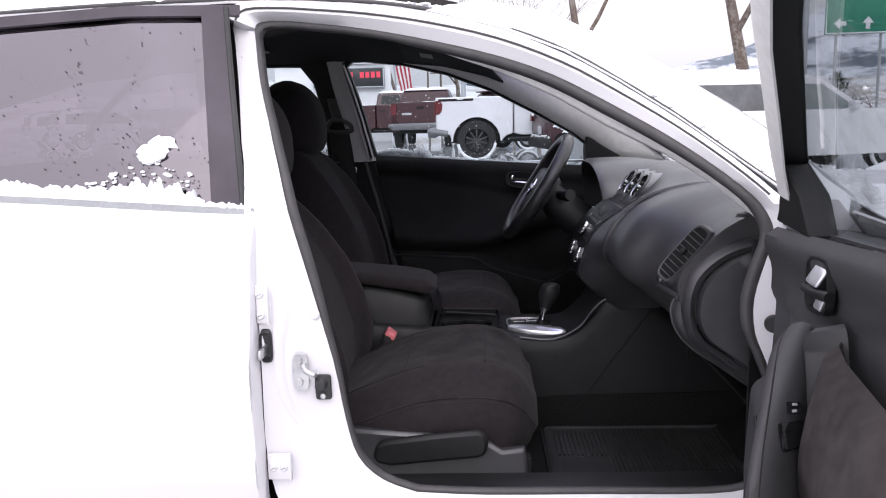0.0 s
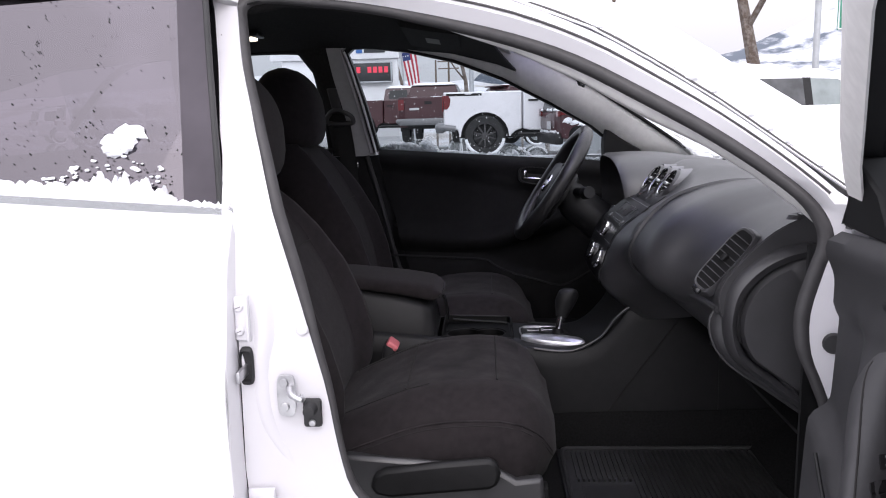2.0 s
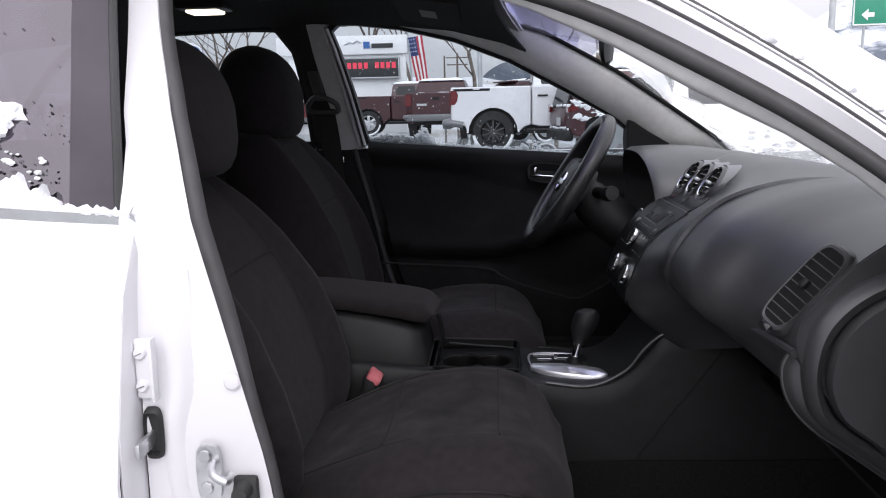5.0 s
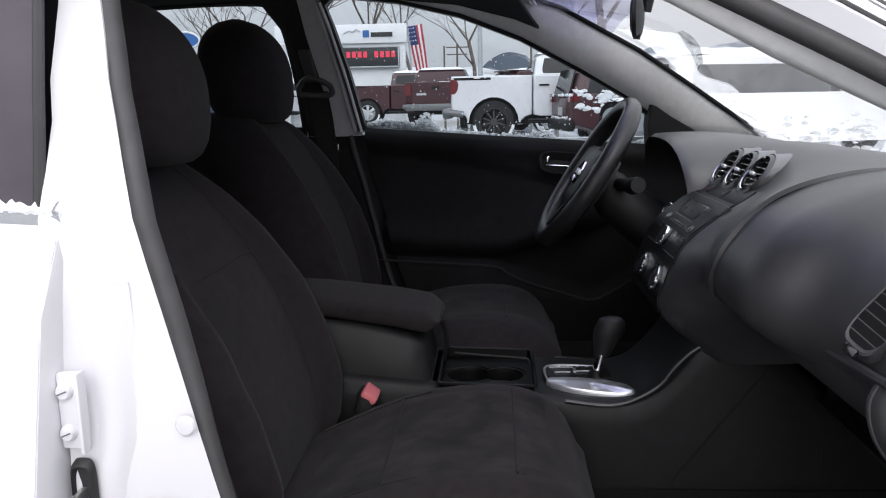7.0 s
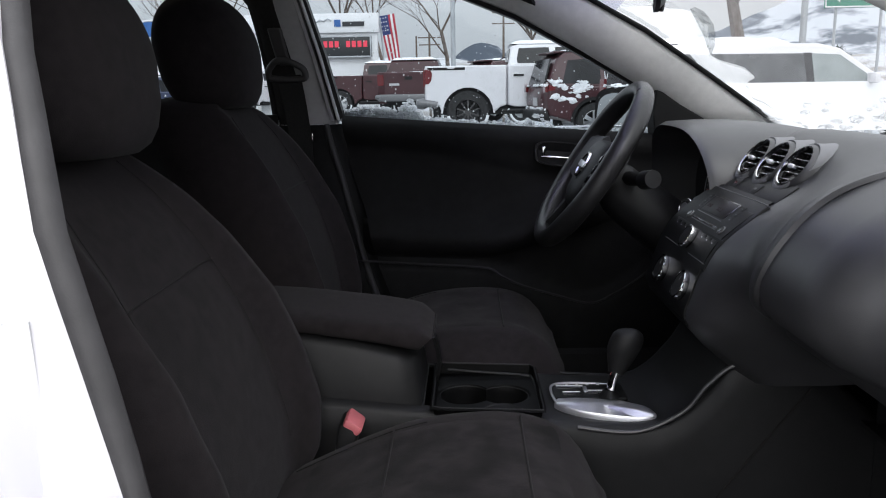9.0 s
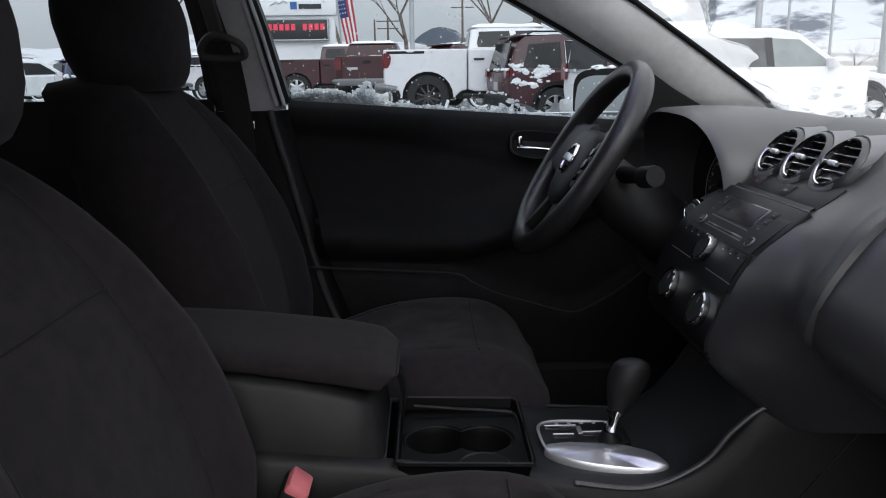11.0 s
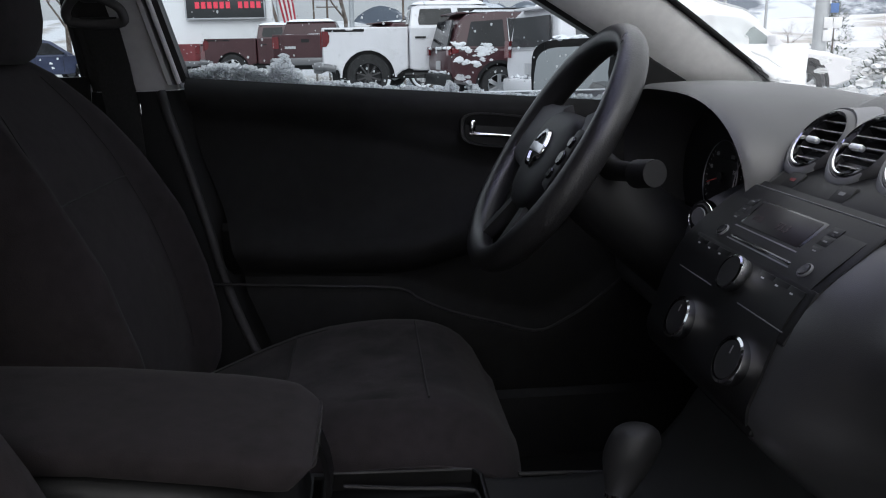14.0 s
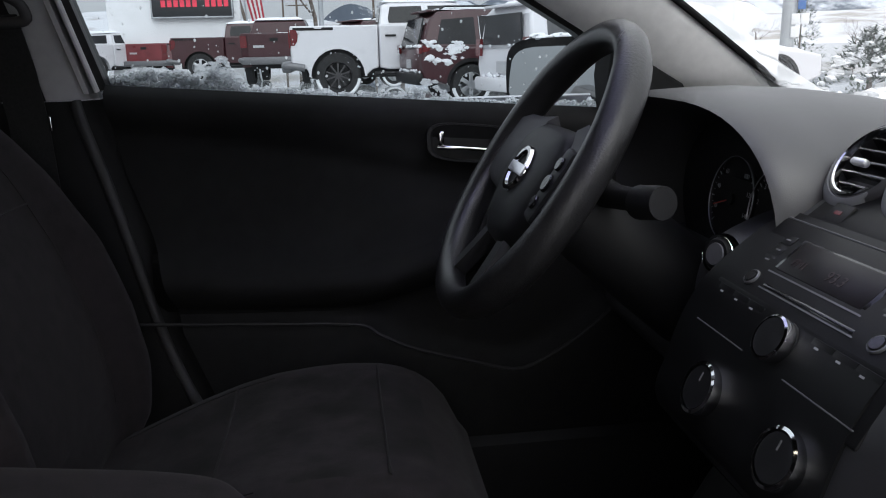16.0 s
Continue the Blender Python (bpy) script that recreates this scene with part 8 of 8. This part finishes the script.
bare_tree((-.62, 45, 0), 12, .15, "bare winter street tree with spreading limbs", 3)
bare_tree((-4.17, 45, 0), 12, .13, "bare winter street tree with spreading limbs", 25)
bare_tree((-7.5, 52, 0), 14, .2, "bare winter tree behind the sign", 8)
bare_tree((-11.5, 50, 0), 13, .2, "bare winter tree behind the sign", 9)
bare_tree((-16, 55, 0), 13, .2, "bare winter tree beyond the lot", 12)
bare_tree((-20, 60, 0), 13, .2, "bare winter tree beyond the lot", 13)
bare_tree((5.0, 60, 0), 13, .2, "bare winter tree beyond the lot", 14)
bare_tree((3.1, 22, 0), 12, .14, "bare winter tree above the parked cars", 16)
bare_tree((15.5, 46, 0), 16, .42, "thick gnarled bare trunk by the road", 18, trunk_part=.5, depth=4)
for k in range(7):
    bare_tree((20 + 3.4 * k, 46 + 2.5 * (k % 3), 0), 4.5, .05, "tangled leafless bush by the road", 30 + k, 1.5, 5, .25, TWIG)


def fir(at, h, r, label, seed, snow=True):
    rnd = random.Random(seed)
    ob = thing("snowy_conifer", at, label, "conifer", "snowy conifers")
    part("trunk", Geo().tube([at, (at[0], at[1], h * .9)], lambda t: .06 * (1 - .8 * t), 7), BARK, ob)
    g, s = Geo(), Geo()
    for k in range(150):
        t = rnd.random() ** .8
        a = rnd.uniform(0, 6.28)
        rad = r * (1 - t) ** .8 * rnd.uniform(.55, 1.05)
        p = Vector((at[0] + rad * math.cos(a), at[1] + rad * math.sin(a), .12 + (h - .12) * t))
        out = Vector((math.cos(a), math.sin(a), .25))
        for j in range(9):
            q = p + Vector((rnd.uniform(-.14, .14), rnd.uniform(-.14, .14), rnd.uniform(-.1, .1)))
            d = (out + Vector((rnd.uniform(-.7, .7), rnd.uniform(-.7, .7), rnd.uniform(-.5, .6)))).normalized()
            w = d.cross(Vector((0, 0, 1))).normalized() * .03
            g.add([q - w, q + w, q + d * .17], [(0, 1, 2)])
        if snow and rnd.random() < .75:
            c = rnd.uniform(.05, .11)
            s.clump(p + Vector((0, 0, .07)), (c * 1.2, c * 1.2, c * .65), k + seed, .4, 1)
    part("needles", g, NEEDLE, ob, thick=0)
    if snow:
        part("snow_tufts", s, SNOW, ob, "tufts of snow on the boughs")
    return ob


fir((10.9, 17.0, .05), 1.25, 1.1, "low conifer loaded with snow", 51)
fir((12.6, 18.0, .1), 1.6, 1.3, "low conifer loaded with snow", 52)
fir((14.4, 18.6, 0), 3.0, 1.7, "conifer loaded with snow", 53)
fir((19.5, 34.0, 0), 2.8, 1.4, "dark conifer by the pole", 54, False)
fir((14.6, 33.0, 0), 2.4, 1.3, "dark conifer by the pole", 55, False)

# ---- hills ----
def hill(name, x0, x1, y, h, seed, mat, label, depth=260, rough=.5, fine=.12):
    nx, ny = 60, 10
    rows_ = []
    for j in range(ny + 1):
        s = j / ny
        row = []
        for i in range(nx + 1):
            t = i / nx
            env = math.sin(math.pi * t) ** .7
            z = h * env * s ** .8 * (1 + rough * noise.noise(Vector((t * 4 + seed, s * 1.2, 0))) + fine * noise.noise(Vector((t * 19 + seed, s * 5, 1))))
            row.append((x0 + (x1 - x0) * t, y + depth * s, z - 2 + 2 * s))
        rows_.append(row)
    ob = part(name, Geo().loft(rows_, False), mat, angle=90)
    tagged(ob, label, "hill", kind="structure")


hill("backdrop_hill", -700, 260, 700, 46, 2.0, HILLG, "pale snow-dusted grassy hill beyond the town")
hill("backdrop_ridge", 20, 330, 900, 74, 5.0, HILL, "dark wooded hill streaked with snow")
hill("backdrop_mountain", 180, 1500, 900, 190, 9.0, HILL, "wooded mountain with snowfields")
hill("backdrop_slope", 120, 900, 420, 34, 12.0, HILLG, "snowy slope beyond the road")
hill("backdrop_knoll", -34, 80, 960, 60, 3.0, HILLD, "small dark wooded hill with snow streaks", 70, .1, .02)
